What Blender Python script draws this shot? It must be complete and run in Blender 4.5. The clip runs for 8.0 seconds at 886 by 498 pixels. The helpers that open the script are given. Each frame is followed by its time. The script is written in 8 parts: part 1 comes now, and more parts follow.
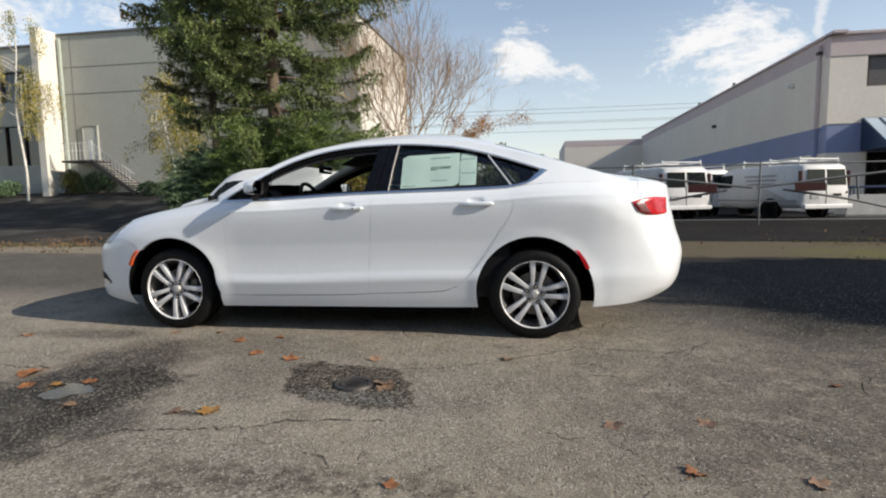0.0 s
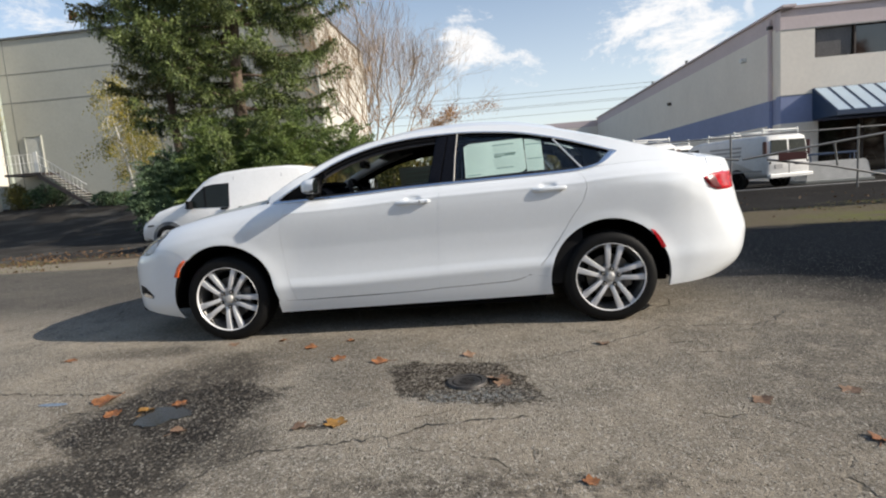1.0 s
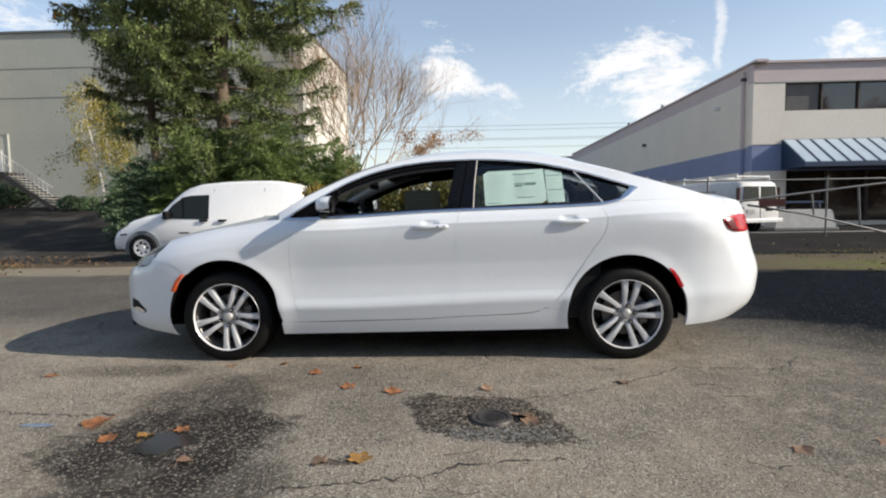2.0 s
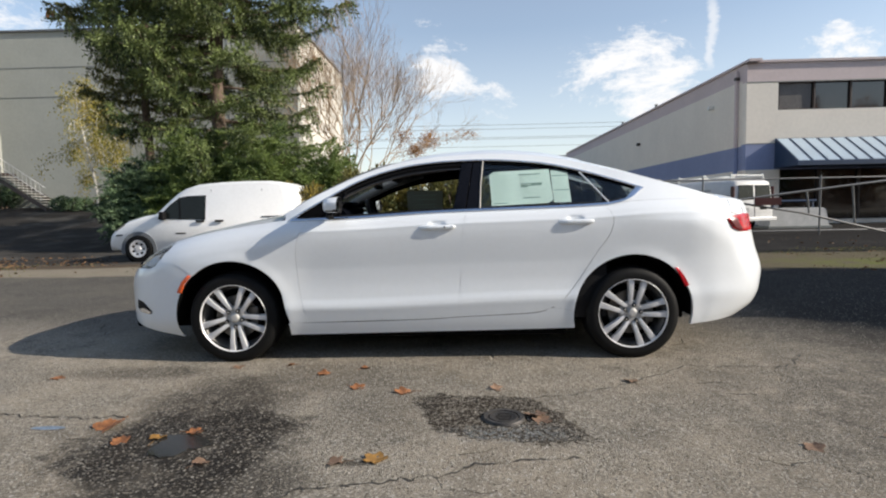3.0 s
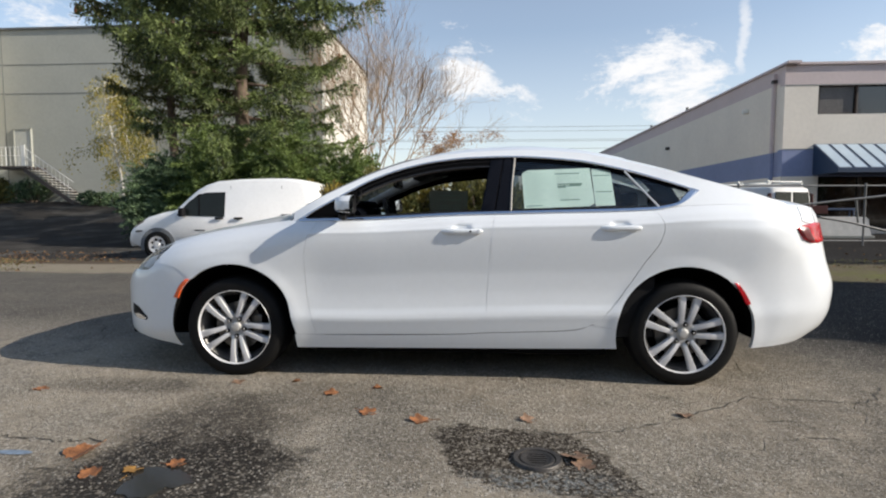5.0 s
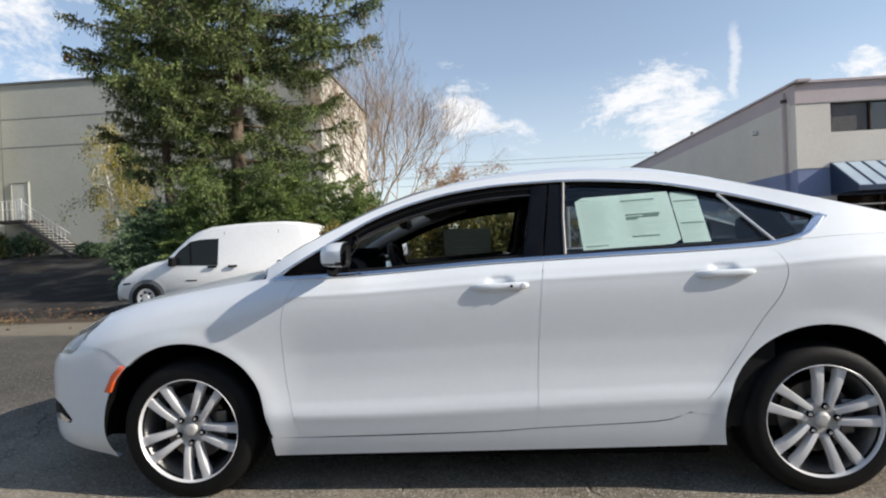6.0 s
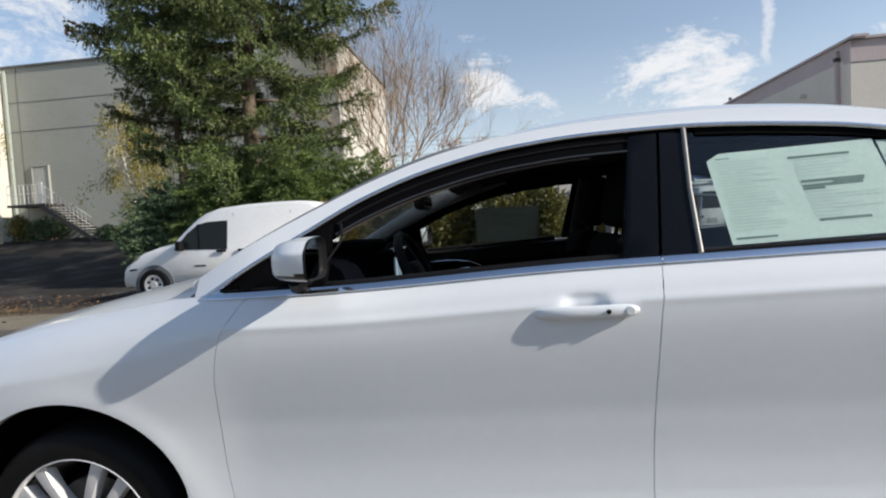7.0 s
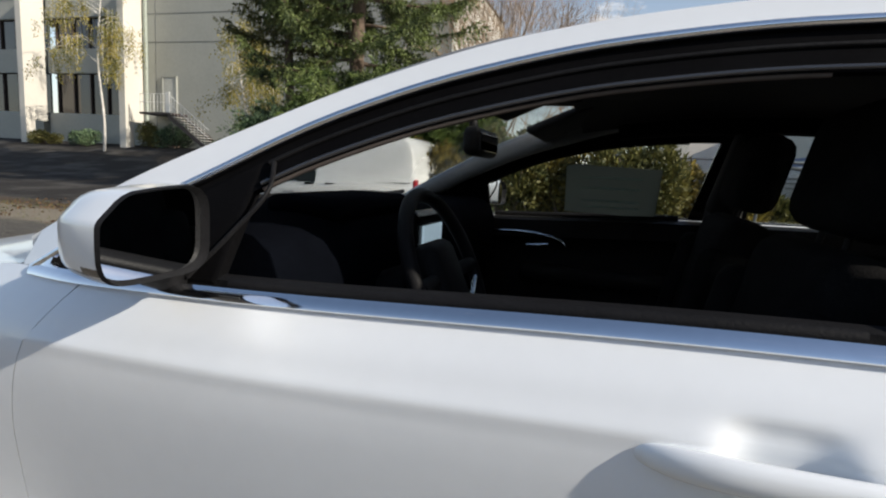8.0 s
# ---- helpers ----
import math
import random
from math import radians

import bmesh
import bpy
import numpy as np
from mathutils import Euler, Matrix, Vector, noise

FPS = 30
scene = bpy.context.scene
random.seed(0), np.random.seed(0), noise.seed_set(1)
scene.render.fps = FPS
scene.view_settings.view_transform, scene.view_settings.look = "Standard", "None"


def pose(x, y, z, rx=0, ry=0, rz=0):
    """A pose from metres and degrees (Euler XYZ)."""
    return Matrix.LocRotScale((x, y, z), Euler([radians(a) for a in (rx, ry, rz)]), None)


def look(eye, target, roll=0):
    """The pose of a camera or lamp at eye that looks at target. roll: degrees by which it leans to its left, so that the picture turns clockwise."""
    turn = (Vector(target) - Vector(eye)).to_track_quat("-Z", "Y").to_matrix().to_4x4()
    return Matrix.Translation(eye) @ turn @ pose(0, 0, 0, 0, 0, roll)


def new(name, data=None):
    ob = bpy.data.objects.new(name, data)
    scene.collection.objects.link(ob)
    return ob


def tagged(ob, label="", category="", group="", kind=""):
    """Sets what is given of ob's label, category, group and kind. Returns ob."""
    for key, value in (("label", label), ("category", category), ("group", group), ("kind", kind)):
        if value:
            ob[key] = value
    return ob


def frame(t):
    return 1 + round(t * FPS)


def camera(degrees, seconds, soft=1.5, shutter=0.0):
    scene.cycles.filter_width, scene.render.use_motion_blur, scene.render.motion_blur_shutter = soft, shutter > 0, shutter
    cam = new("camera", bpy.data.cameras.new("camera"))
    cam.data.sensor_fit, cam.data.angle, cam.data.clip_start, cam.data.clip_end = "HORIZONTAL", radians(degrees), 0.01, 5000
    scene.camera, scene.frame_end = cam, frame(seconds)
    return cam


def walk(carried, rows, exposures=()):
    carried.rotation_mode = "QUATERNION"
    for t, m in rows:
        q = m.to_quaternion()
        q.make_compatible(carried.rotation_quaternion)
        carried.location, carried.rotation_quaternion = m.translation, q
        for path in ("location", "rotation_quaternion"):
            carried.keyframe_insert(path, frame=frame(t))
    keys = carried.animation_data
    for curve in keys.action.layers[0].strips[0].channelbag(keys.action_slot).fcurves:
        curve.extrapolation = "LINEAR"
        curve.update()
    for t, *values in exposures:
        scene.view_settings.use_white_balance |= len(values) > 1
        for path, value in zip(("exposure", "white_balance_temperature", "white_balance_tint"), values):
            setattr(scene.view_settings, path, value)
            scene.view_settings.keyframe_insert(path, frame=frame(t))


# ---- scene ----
cam = camera(78.4, 8.0, 2.1)
PATH = [
    (0, (1.394, -4.618, 1.022), (1.05, -2.658, 0.824), -0.9),
    (0.3, (1.13, -4.61, 1.032), (0.828, -2.643, 0.834), -1.0),
    (0.5, (0.985, -4.617, 1.029), (0.715, -2.643, 0.85), -1.4),
    (0.8, (0.737, -4.637, 1.021), (0.541, -2.662, 0.778), -3.2),
    (1, (0.614, -4.623, 1.044), (0.415, -2.647, 0.807), -4.4),
    (1.2, (0.514, -4.579, 1.045), (0.337, -2.596, 0.853), -3.4),
    (1.5, (0.396, -4.547, 1.062), (0.202, -2.562, 0.921), -2.9),
    (1.7, (0.351, -4.537, 1.059), (0.246, -2.545, 0.911), -0.9),
    (2.8, (0.21, -4.555, 1.054), (0.14, -2.561, 0.906), -1.0),
    (3, (0.209, -4.554, 1.065), (0.145, -2.561, 0.914), -1.1),
    (3.5, (0.202, -4.558, 1.058), (0.129, -2.565, 0.909), -1.1),
    (4, (0.197, -4.559, 1.064), (0.134, -2.567, 0.894), -1.0),
    (4.2, (0.191, -4.546, 1.058), (0.132, -2.553, 0.895), -1.3),
    (5.3, (0.149, -3.891, 1.067), (-0.024, -1.902, 0.946), 0.0),
    (5.5, (0.12, -3.704, 1.076), (-0.068, -1.714, 0.997), -0.4),
    (5.7, (0.075, -3.502, 1.109), (-0.074, -1.508, 1.065), -2.3),
    (6, (0.006, -3.236, 1.12), (-0.152, -1.242, 1.106), -2.4),
    (6.3, (-0.011, -2.955, 1.126), (-0.186, -0.963, 1.113), -0.4),
    (6.5, (-0.045, -2.757, 1.144), (-0.259, -0.768, 1.11), 1.0),
    (6.7, (-0.065, -2.547, 1.153), (-0.332, -0.566, 1.091), 0.6),
    (7, (-0.114, -2.246, 1.167), (-0.362, -0.264, 1.071), -3.3),
    (7.2, (-0.124, -2.074, 1.172), (-0.39, -0.097, 1.025), -3.2),
    (7.5, (-0.113, -1.798, 1.176), (-0.533, 0.153, 1.04), 1.2),
    (7.7, (-0.108, -1.645, 1.193), (-0.645, 0.273, 1.003), 2.6),
    (8, (-0.11, -1.443, 1.188), (-0.694, 0.447, 0.896), 3.4),
]
EXPOSURES = [(0.0, 0.31, 6750, 10), (1.5, 0.43, 6720, 10), (4.2, 0.39, 6660, 10), (5.5, 0.38, 6640, 10), (6.2, 0.34, 6500, 10), (7.0, 0.20, 6480, 10), (8.0, 0.22, 6700, 10)]
walk(cam, [(t, look(eye, target, roll)) for t, eye, target, roll in PATH], EXPOSURES)

# ---------------------------------------------------------------- world, sun
SUN_WAY = Vector((1.85, -0.345, 1.0)).normalized()      # from the ground towards the sun
world = bpy.data.worlds.new("world")
scene.world = world
world.use_nodes = True


def build_sky():
    nt = world.node_tree
    nt.nodes.clear()
    out = nt.nodes.new("ShaderNodeOutputWorld")
    bg = nt.nodes.new("ShaderNodeBackground")
    bg.inputs["Strength"].default_value = 0.128
    sky = nt.nodes.new("ShaderNodeTexSky")
    sky.sky_type = "NISHITA"
    sky.sun_disc = False
    sky.sun_elevation = math.asin(SUN_WAY.z)
    sky.sun_rotation = math.atan2(SUN_WAY.x, SUN_WAY.y)
    sky.air_density, sky.dust_density, sky.ozone_density = 1.0, 0.6, 1.2
    co = nt.nodes.new("ShaderNodeTexCoord")
    # broken cumulus: soft noise, gathered into banks
    mp = nt.nodes.new("ShaderNodeMapping")
    mp.inputs["Scale"].default_value = (1.0, 1.0, 1.9)
    nt.links.new(co.outputs["Generated"], mp.inputs["Vector"])
    n1 = nt.nodes.new("ShaderNodeTexNoise")
    n1.inputs["Scale"].default_value = 6.5
    n1.inputs["Detail"].default_value = 9
    n1.inputs["Roughness"].default_value = 0.72
    n1.inputs["Distortion"].default_value = 0.25
    nt.links.new(mp.outputs["Vector"], n1.inputs["Vector"])

    def bank(direction, radius, gain):
        d = nt.nodes.new("ShaderNodeVectorMath")
        d.operation = "DISTANCE"
        v = Vector(direction).normalized()
        d.inputs[1].default_value = v
        nt.links.new(co.outputs["Generated"], d.inputs[0])
        r = nt.nodes.new("ShaderNodeMapRange")
        r.interpolation_type = "SMOOTHSTEP"
        r.inputs["From Min"].default_value = 0.0
        r.inputs["From Max"].default_value = radius
        r.inputs["To Min"].default_value = gain
        r.inputs["To Max"].default_value = 0.0
        nt.links.new(d.outputs["Value"], r.inputs["Value"])
        return r.outputs["Result"]

    crisp = nt.nodes.new("ShaderNodeMath")
    crisp.operation = "MULTIPLY_ADD"
    crisp.inputs[1].default_value, crisp.inputs[2].default_value = 1.6, -0.33
    nt.links.new(n1.outputs["Fac"], crisp.inputs[0])
    total = crisp.outputs["Value"]
    for args in CLOUD_BANKS:
        s = nt.nodes.new("ShaderNodeMath")
        s.operation = "ADD"
        nt.links.new(total, s.inputs[0])
        nt.links.new(bank(*args), s.inputs[1])
        total = s.outputs["Value"]
    ramp = nt.nodes.new("ShaderNodeMapRange")
    ramp.interpolation_type = "SMOOTHSTEP"
    ramp.inputs["From Min"].default_value = 0.64
    ramp.inputs["From Max"].default_value = 1.00
    nt.links.new(total, ramp.inputs["Value"])
    # a short old vapour trail, standing upright
    def gate(value, a, b, lo, hi):
        g = nt.nodes.new("ShaderNodeMapRange")
        g.interpolation_type = "SMOOTHSTEP"
        for key, val in (("From Min", a), ("From Max", b), ("To Min", lo), ("To Max", hi)):
            g.inputs[key].default_value = val
        nt.links.new(value, g.inputs["Value"])
        return g.outputs["Result"]

    def calc(op, a, b):
        n = nt.nodes.new("ShaderNodeMath")
        n.operation = op
        for k, val in enumerate((a, b)):
            if isinstance(val, float):
                n.inputs[k].default_value = val
            else:
                nt.links.new(val, n.inputs[k])
        return n.outputs["Value"]
    dot = nt.nodes.new("ShaderNodeVectorMath")
    dot.operation = "DOT_PRODUCT"
    dot.inputs[1].default_value = TRAIL_NORMAL
    nt.links.new(co.outputs["Generated"], dot.inputs[0])
    sep = nt.nodes.new("ShaderNodeSeparateXYZ")
    nt.links.new(co.outputs["Generated"], sep.inputs["Vector"])
    off = calc("ABSOLUTE", calc("ADD", dot.outputs["Value"], calc("MULTIPLY", calc("SUBTRACT", n1.outputs["Fac"], 0.5), 0.05)), 0.0)
    trail = calc("MULTIPLY", gate(off, 0.001, 0.013, 0.66, 0.0), gate(sep.outputs["Z"], 0.19, 0.23, 0.0, 1.0))
    trail = calc("MULTIPLY", calc("MULTIPLY", trail, gate(sep.outputs["Z"], 0.29, 0.34, 1.0, 0.0)), gate(sep.outputs["X"], 0.1, 0.2, 0.0, 1.0))
    cloud = calc("MAXIMUM", ramp.outputs["Result"], trail)
    # thin bright haze low over the horizon
    low = nt.nodes.new("ShaderNodeMapRange")
    low.inputs["From Min"].default_value = 0.02
    low.inputs["From Max"].default_value = 0.30
    low.inputs["To Min"].default_value = 0.50
    low.inputs["To Max"].default_value = 0.13
    nt.links.new(sep.outputs["Z"], low.inputs["Value"])
    haze = calc("MULTIPLY", low.outputs["Result"], gate(sep.outputs["Z"], 0.32, 0.62, 1.0, 0.15))
    mx = nt.nodes.new("ShaderNodeMath")
    mx.operation = "MAXIMUM"
    nt.links.new(cloud, mx.inputs[0])
    nt.links.new(haze, mx.inputs[1])
    mix = nt.nodes.new("ShaderNodeMix")
    mix.data_type = "RGBA"
    mix.inputs["B"].default_value = CLOUD_COLOUR
    nt.links.new(mx.outputs["Value"], mix.inputs["Factor"])
    nt.links.new(sky.outputs["Color"], mix.inputs["A"])
    nt.links.new(mix.outputs["Result"], bg.inputs["Color"])
    nt.links.new(bg.outputs["Background"], out.inputs["Surface"])


TRAIL_NORMAL = (-0.9164, 0.3937, 0.0725)
CLOUD_COLOUR = (5.9, 6.0, 6.2, 1)
CLOUD_BANKS = [((0.26, 0.93, 0.245), 0.16, 0.31), ((0.33, 0.92, 0.185), 0.13, 0.34), ((0.37, 0.91, 0.215), 0.08, 0.20), ((0.225, 0.95, 0.20), 0.09, 0.18), ((0.15, 0.96, 0.24), 0.07, 0.18), ((-0.02, 0.975, 0.20), 0.15, 0.30), ((-0.06, 0.96, 0.27), 0.11, 0.16), ((0.07, 0.98, 0.165), 0.10, 0.24),
               ((-0.61, 0.745, 0.29), 0.42, 0.28), ((-0.75, 0.55, 0.3), 0.3, 0.22), ((0.55, 0.81, 0.20), 0.11, 0.34), ((0.44, 0.87, 0.27), 0.06, 0.16), ((0.09, 0.94, 0.33), 0.16, -0.14), ((0.49, 0.82, 0.30), 0.10, -0.10)]
build_sky()
sun = new("sun", bpy.data.lights.new("sun", "SUN"))
sun.data.energy, sun.data.angle, sun.data.color = 4.6, radians(0.6), (1.0, 0.93, 0.83)
sun.matrix_world = look(SUN_WAY * 60, (0, 0, 0))


# ---------------------------------------------------------------- materials
def mat(name, colour, rough=0.6, metal=0.0, vary=0.12, scale=6.0, bump=0.0, bump_scale=40.0, coat=0.0, spec=0.5, tint=None):
    """Principled surface with two scales of variation and fine relief, in object space."""
    m = bpy.data.materials.new(name)
    m.use_nodes = True
    nt = m.node_tree
    p = nt.nodes["Principled BSDF"]
    p.inputs["Roughness"].default_value = rough
    p.inputs["Metallic"].default_value = metal
    p.inputs["Coat Weight"].default_value = coat
    p.inputs["Coat Roughness"].default_value = 0.04
    p.inputs["Specular IOR Level"].default_value = spec
    co = nt.nodes.new("ShaderNodeTexCoord")
    if vary > 0:
        a = nt.nodes.new("ShaderNodeTexNoise")
        a.inputs["Scale"].default_value, a.inputs["Detail"].default_value = scale, 6
        b = nt.nodes.new("ShaderNodeTexNoise")
        b.inputs["Scale"].default_value, b.inputs["Detail"].default_value = scale * 11, 3
        for n in (a, b):
            nt.links.new(co.outputs["Object"], n.inputs["Vector"])
        s = nt.nodes.new("ShaderNodeMath")
        s.operation = "ADD"
        nt.links.new(a.outputs["Fac"], s.inputs[0])
        nt.links.new(b.outputs["Fac"], s.inputs[1])
        r = nt.nodes.new("ShaderNodeMapRange")
        r.inputs["From Min"].default_value, r.inputs["From Max"].default_value = 0.7, 1.3
        nt.links.new(s.outputs["Value"], r.inputs["Value"])
        mix = nt.nodes.new("ShaderNodeMix")
        mix.data_type = "RGBA"
        t = tint or colour
        mix.inputs["A"].default_value = (*[c * (1 - vary) for c in colour], 1)
        mix.inputs["B"].default_value = (*[min(1, c * (1 + vary)) for c in t], 1)
        nt.links.new(r.outputs["Result"], mix.inputs["Factor"])
        nt.links.new(mix.outputs["Result"], p.inputs["Base Color"])
    else:
        p.inputs["Base Color"].default_value = (*colour, 1)
    if bump > 0:
        n = nt.nodes.new("ShaderNodeTexNoise")
        n.inputs["Scale"].default_value, n.inputs["Detail"].default_value = bump_scale, 5
        nt.links.new(co.outputs["Object"], n.inputs["Vector"])
        bp = nt.nodes.new("ShaderNodeBump")
        bp.inputs["Strength"].default_value, bp.inputs["Distance"].default_value = bump, 0.01
        nt.links.new(n.outputs["Fac"], bp.inputs["Height"])
        nt.links.new(bp.outputs["Normal"], p.inputs["Normal"])
    return m


def glass(name, colour=(1, 1, 1), rough=0.0):
    m = bpy.data.materials.new(name)
    m.use_nodes = True
    p = m.node_tree.nodes["Principled BSDF"]
    p.inputs["Base Color"].default_value = (*colour, 1)
    p.inputs["Transmission Weight"].default_value = 1.0
    p.inputs["Roughness"].default_value = rough
    p.inputs["IOR"].default_value = 1.45
    return m


def leafy(name, dark, light, rough=0.55, trans=0.25):
    """Leaves and needles: colour changes from clump to clump, some light passes through."""
    m = bpy.data.materials.new(name)
    m.use_nodes = True
    nt = m.node_tree
    p = nt.nodes["Principled BSDF"]
    p.inputs["Roughness"].default_value = rough
    g = nt.nodes.new("ShaderNodeNewGeometry")
    co = nt.nodes.new("ShaderNodeTexCoord")
    big = nt.nodes.new("ShaderNodeTexNoise")
    big.inputs["Scale"].default_value, big.inputs["Detail"].default_value = 1.1, 4
    nt.links.new(co.outputs["Object"], big.inputs["Vector"])
    lump = nt.nodes.new("ShaderNodeMapRange")
    lump.inputs["From Min"].default_value, lump.inputs["From Max"].default_value = 0.36, 0.64
    lump.inputs["To Min"].default_value, lump.inputs["To Max"].default_value = -0.35, 0.45
    nt.links.new(big.outputs["Fac"], lump.inputs["Value"])
    both = nt.nodes.new("ShaderNodeMath")
    both.operation, both.use_clamp = "ADD", True
    nt.links.new(g.outputs["Random Per Island"], both.inputs[0])
    nt.links.new(lump.outputs["Result"], both.inputs[1])
    ramp = nt.nodes.new("ShaderNodeMix")
    ramp.data_type = "RGBA"
    ramp.inputs["A"].default_value, ramp.inputs["B"].default_value = (*dark, 1), (*light, 1)
    nt.links.new(both.outputs["Value"], ramp.inputs["Factor"])
    nt.links.new(ramp.outputs["Result"], p.inputs["Base Color"])
    tr = nt.nodes.new("ShaderNodeBsdfTranslucent")
    nt.links.new(ramp.outputs["Result"], tr.inputs["Color"])
    mix = nt.nodes.new("ShaderNodeMixShader")
    mix.inputs["Fac"].default_value = trans
    nt.links.new(p.outputs["BSDF"], mix.inputs[1])
    nt.links.new(tr.outputs["BSDF"], mix.inputs[2])
    nt.links.new(mix.outputs["Shader"], nt.nodes["Material Output"].inputs["Surface"])
    return m


PAINT = mat("white_car_paint", (0.79, 0.82, 0.845), 0.32, vary=0.015, scale=3, coat=0.7)
VAN_PAINT = mat("white_van_paint", (0.85, 0.85, 0.84), 0.4, vary=0.04, scale=1.5, coat=0.4)
CHROME = mat("bright_chrome", (0.82, 0.84, 0.88), 0.08, 1.0, vary=0.03)
ALLOY = mat("silver_alloy", (0.72, 0.72, 0.73), 0.30, 0.25, vary=0.05, scale=20)
CAP = mat("dull_silver_cap", (0.50, 0.49, 0.47), 0.55, 0.3, vary=0.12, scale=60)
# same alloy as the spokes, with the barrel's shade put into a darker colour
RIM_INNER = mat("shaded_rim_barrel", (0.20, 0.195, 0.19), 0.45, 0.8, vary=0.25, scale=20)
RUBBER = mat("tyre_rubber", (0.006, 0.006, 0.0062), 0.65, vary=0.3, scale=14, bump=0.12, bump_scale=90, spec=0.2)
GLOSS_BLACK = mat("gloss_black_trim", (0.006, 0.006, 0.008), 0.22, vary=0.1, coat=0.05, spec=0.18)
SOFT_BLACK = mat("soft_black_plastic", (0.010, 0.010, 0.011), 0.6, vary=0.2, scale=12, bump=0.15, bump_scale=260, spec=0.12)
FRAME_BLACK = mat("satin_black_frame", (0.004, 0.004, 0.0045), 0.7, vary=0.2, scale=12, spec=0.02)
# seat cloth and headliner near black: the cabin's shade is in their colour
CLOTH = mat("shaded_charcoal_cloth", (0.010, 0.010, 0.0105), 0.95, vary=0.3, scale=20, bump=0.3, bump_scale=400, spec=0.04)
LINER = mat("shaded_headliner", (0.013, 0.013, 0.014), 0.9, vary=0.1, scale=30, bump=0.2, bump_scale=500)
PILLAR_TRIM = mat("grey_pillar_trim", (0.20, 0.205, 0.21), 0.7, vary=0.06, scale=30)
UNDER = mat("black_underbody", (0.004, 0.004, 0.004), 0.95, vary=0.3, spec=0.05)
# darker than black vinyl, so that the sunlit dash reads as shaded
DASH = mat("shaded_blue_black_dash", (0.0028, 0.0035, 0.0055), 0.95, vary=0.2, scale=14, bump=0.1, bump_scale=300, spec=0.01)
DISC = mat("brake_disc_steel", (0.16, 0.155, 0.15), 0.4, 1.0, vary=0.2, scale=30)
ORANGE = mat("amber_reflector", (0.85, 0.13, 0.03), 0.18, vary=0.08, scale=60, coat=0.8)
RED = mat("red_lamp_lens", (0.44, 0.008, 0.016), 0.22, vary=0.5, scale=30, coat=0.25)
LAMP_SILVER = mat("lamp_reflector", (0.19, 0.18, 0.155), 0.45, 0.0, vary=0.6, scale=26, coat=0.05, spec=0.3)
LENS = glass("lamp_lens_clear", (1.0, 1.0, 1.0))
LENS.node_tree.nodes["Principled BSDF"].inputs["IOR"].default_value = 1.07
CLEAR = glass("clear_glass", (0.93, 0.97, 0.95))
TINTED = glass("tinted_glass", (0.73, 0.79, 0.79))
CARGO_PAINT = mat("dull_white_work_van_paint", (0.60, 0.60, 0.595), 0.5, vary=0.08, scale=2.5, coat=0.2)
VAN_GLASS = mat("dark_van_glass", (0.014, 0.018, 0.018), 0.10, vary=0.2, scale=3, spec=0.22)
MIRROR = mat("mirror_silver", (0.85, 0.87, 0.88), 0.02, 1.0, vary=0)
WINDOW_TRIM = mat("dull_window_trim", (0.30, 0.285, 0.26), 0.4, 0.3, vary=0.1)
SEAL = mat("brown_grey_seal", (0.075, 0.062, 0.056), 0.7, vary=0.1)
MIRROR_BASE = mat("glossy_dark_case", (0.03, 0.03, 0.032), 0.25, vary=0.05, coat=0.8)
PAPER = mat("pale_green_paper", (0.40, 0.515, 0.505), 0.6, vary=0.07, scale=8)
PAPER_DIM = leafy("thin_paper_back", (0.27, 0.30, 0.285), (0.30, 0.33, 0.31), 0.8, 0.55)
INK_FAINT = mat("faint_print", (0.345, 0.455, 0.44), 0.7, vary=0.1, scale=30)
INK = mat("grey_green_ink", (0.10, 0.17, 0.155), 0.7, vary=0.1, scale=30)
SCREEN = mat("dash_screen", (0.25, 0.33, 0.38), 0.10, vary=0.1, coat=1.0)
SCREEN.node_tree.nodes["Principled BSDF"].inputs["Emission Color"].default_value = (0.55, 0.75, 0.90, 1)
SCREEN.node_tree.nodes["Principled BSDF"].inputs["Emission Strength"].default_value = 0.45


# ---------------------------------------------------------------- mesh helpers
def pchip(xs, ys):
    """Smooth curve through the points without overshoot; returns a function of x."""
    xs, ys = np.array(xs, float), np.array(ys, float)
    h, d = np.diff(xs), np.diff(ys) / np.diff(xs)
    m = np.zeros(len(xs))
    for i in range(1, len(xs) - 1):
        if d[i - 1] * d[i] > 0:
            w1, w2 = 2 * h[i] + h[i - 1], h[i] + 2 * h[i - 1]
            m[i] = (w1 + w2) / (w1 / d[i - 1] + w2 / d[i])
    m[0], m[-1] = d[0], d[-1]

    def f(x):
        x = np.clip(np.asarray(x, float), xs[0], xs[-1])
        i = np.clip(np.searchsorted(xs, x) - 1, 0, len(h) - 1)
        t = (x - xs[i]) / h[i]
        return ((1 + 2 * t) * (1 - t) ** 2 * ys[i] + t * (1 - t) ** 2 * h[i] * m[i]
                + t * t * (3 - 2 * t) * ys[i + 1] + t * t * (t - 1) * h[i] * m[i + 1])
    return f


def smooth_line(points, n, straight=False):
    """n points evenly along a smooth (or straight) line through the given ones."""
    p = np.array(points, float)
    s = np.r_[0, np.cumsum(np.linalg.norm(np.diff(p, axis=0), axis=1))]
    t = np.linspace(0, s[-1], n)
    if straight or len(p) < 3:
        return np.stack([np.interp(t, s, p[:, k]) for k in range(p.shape[1])], 1)
    return np.stack([pchip(s, p[:, k])(t) for k in range(p.shape[1])], 1)


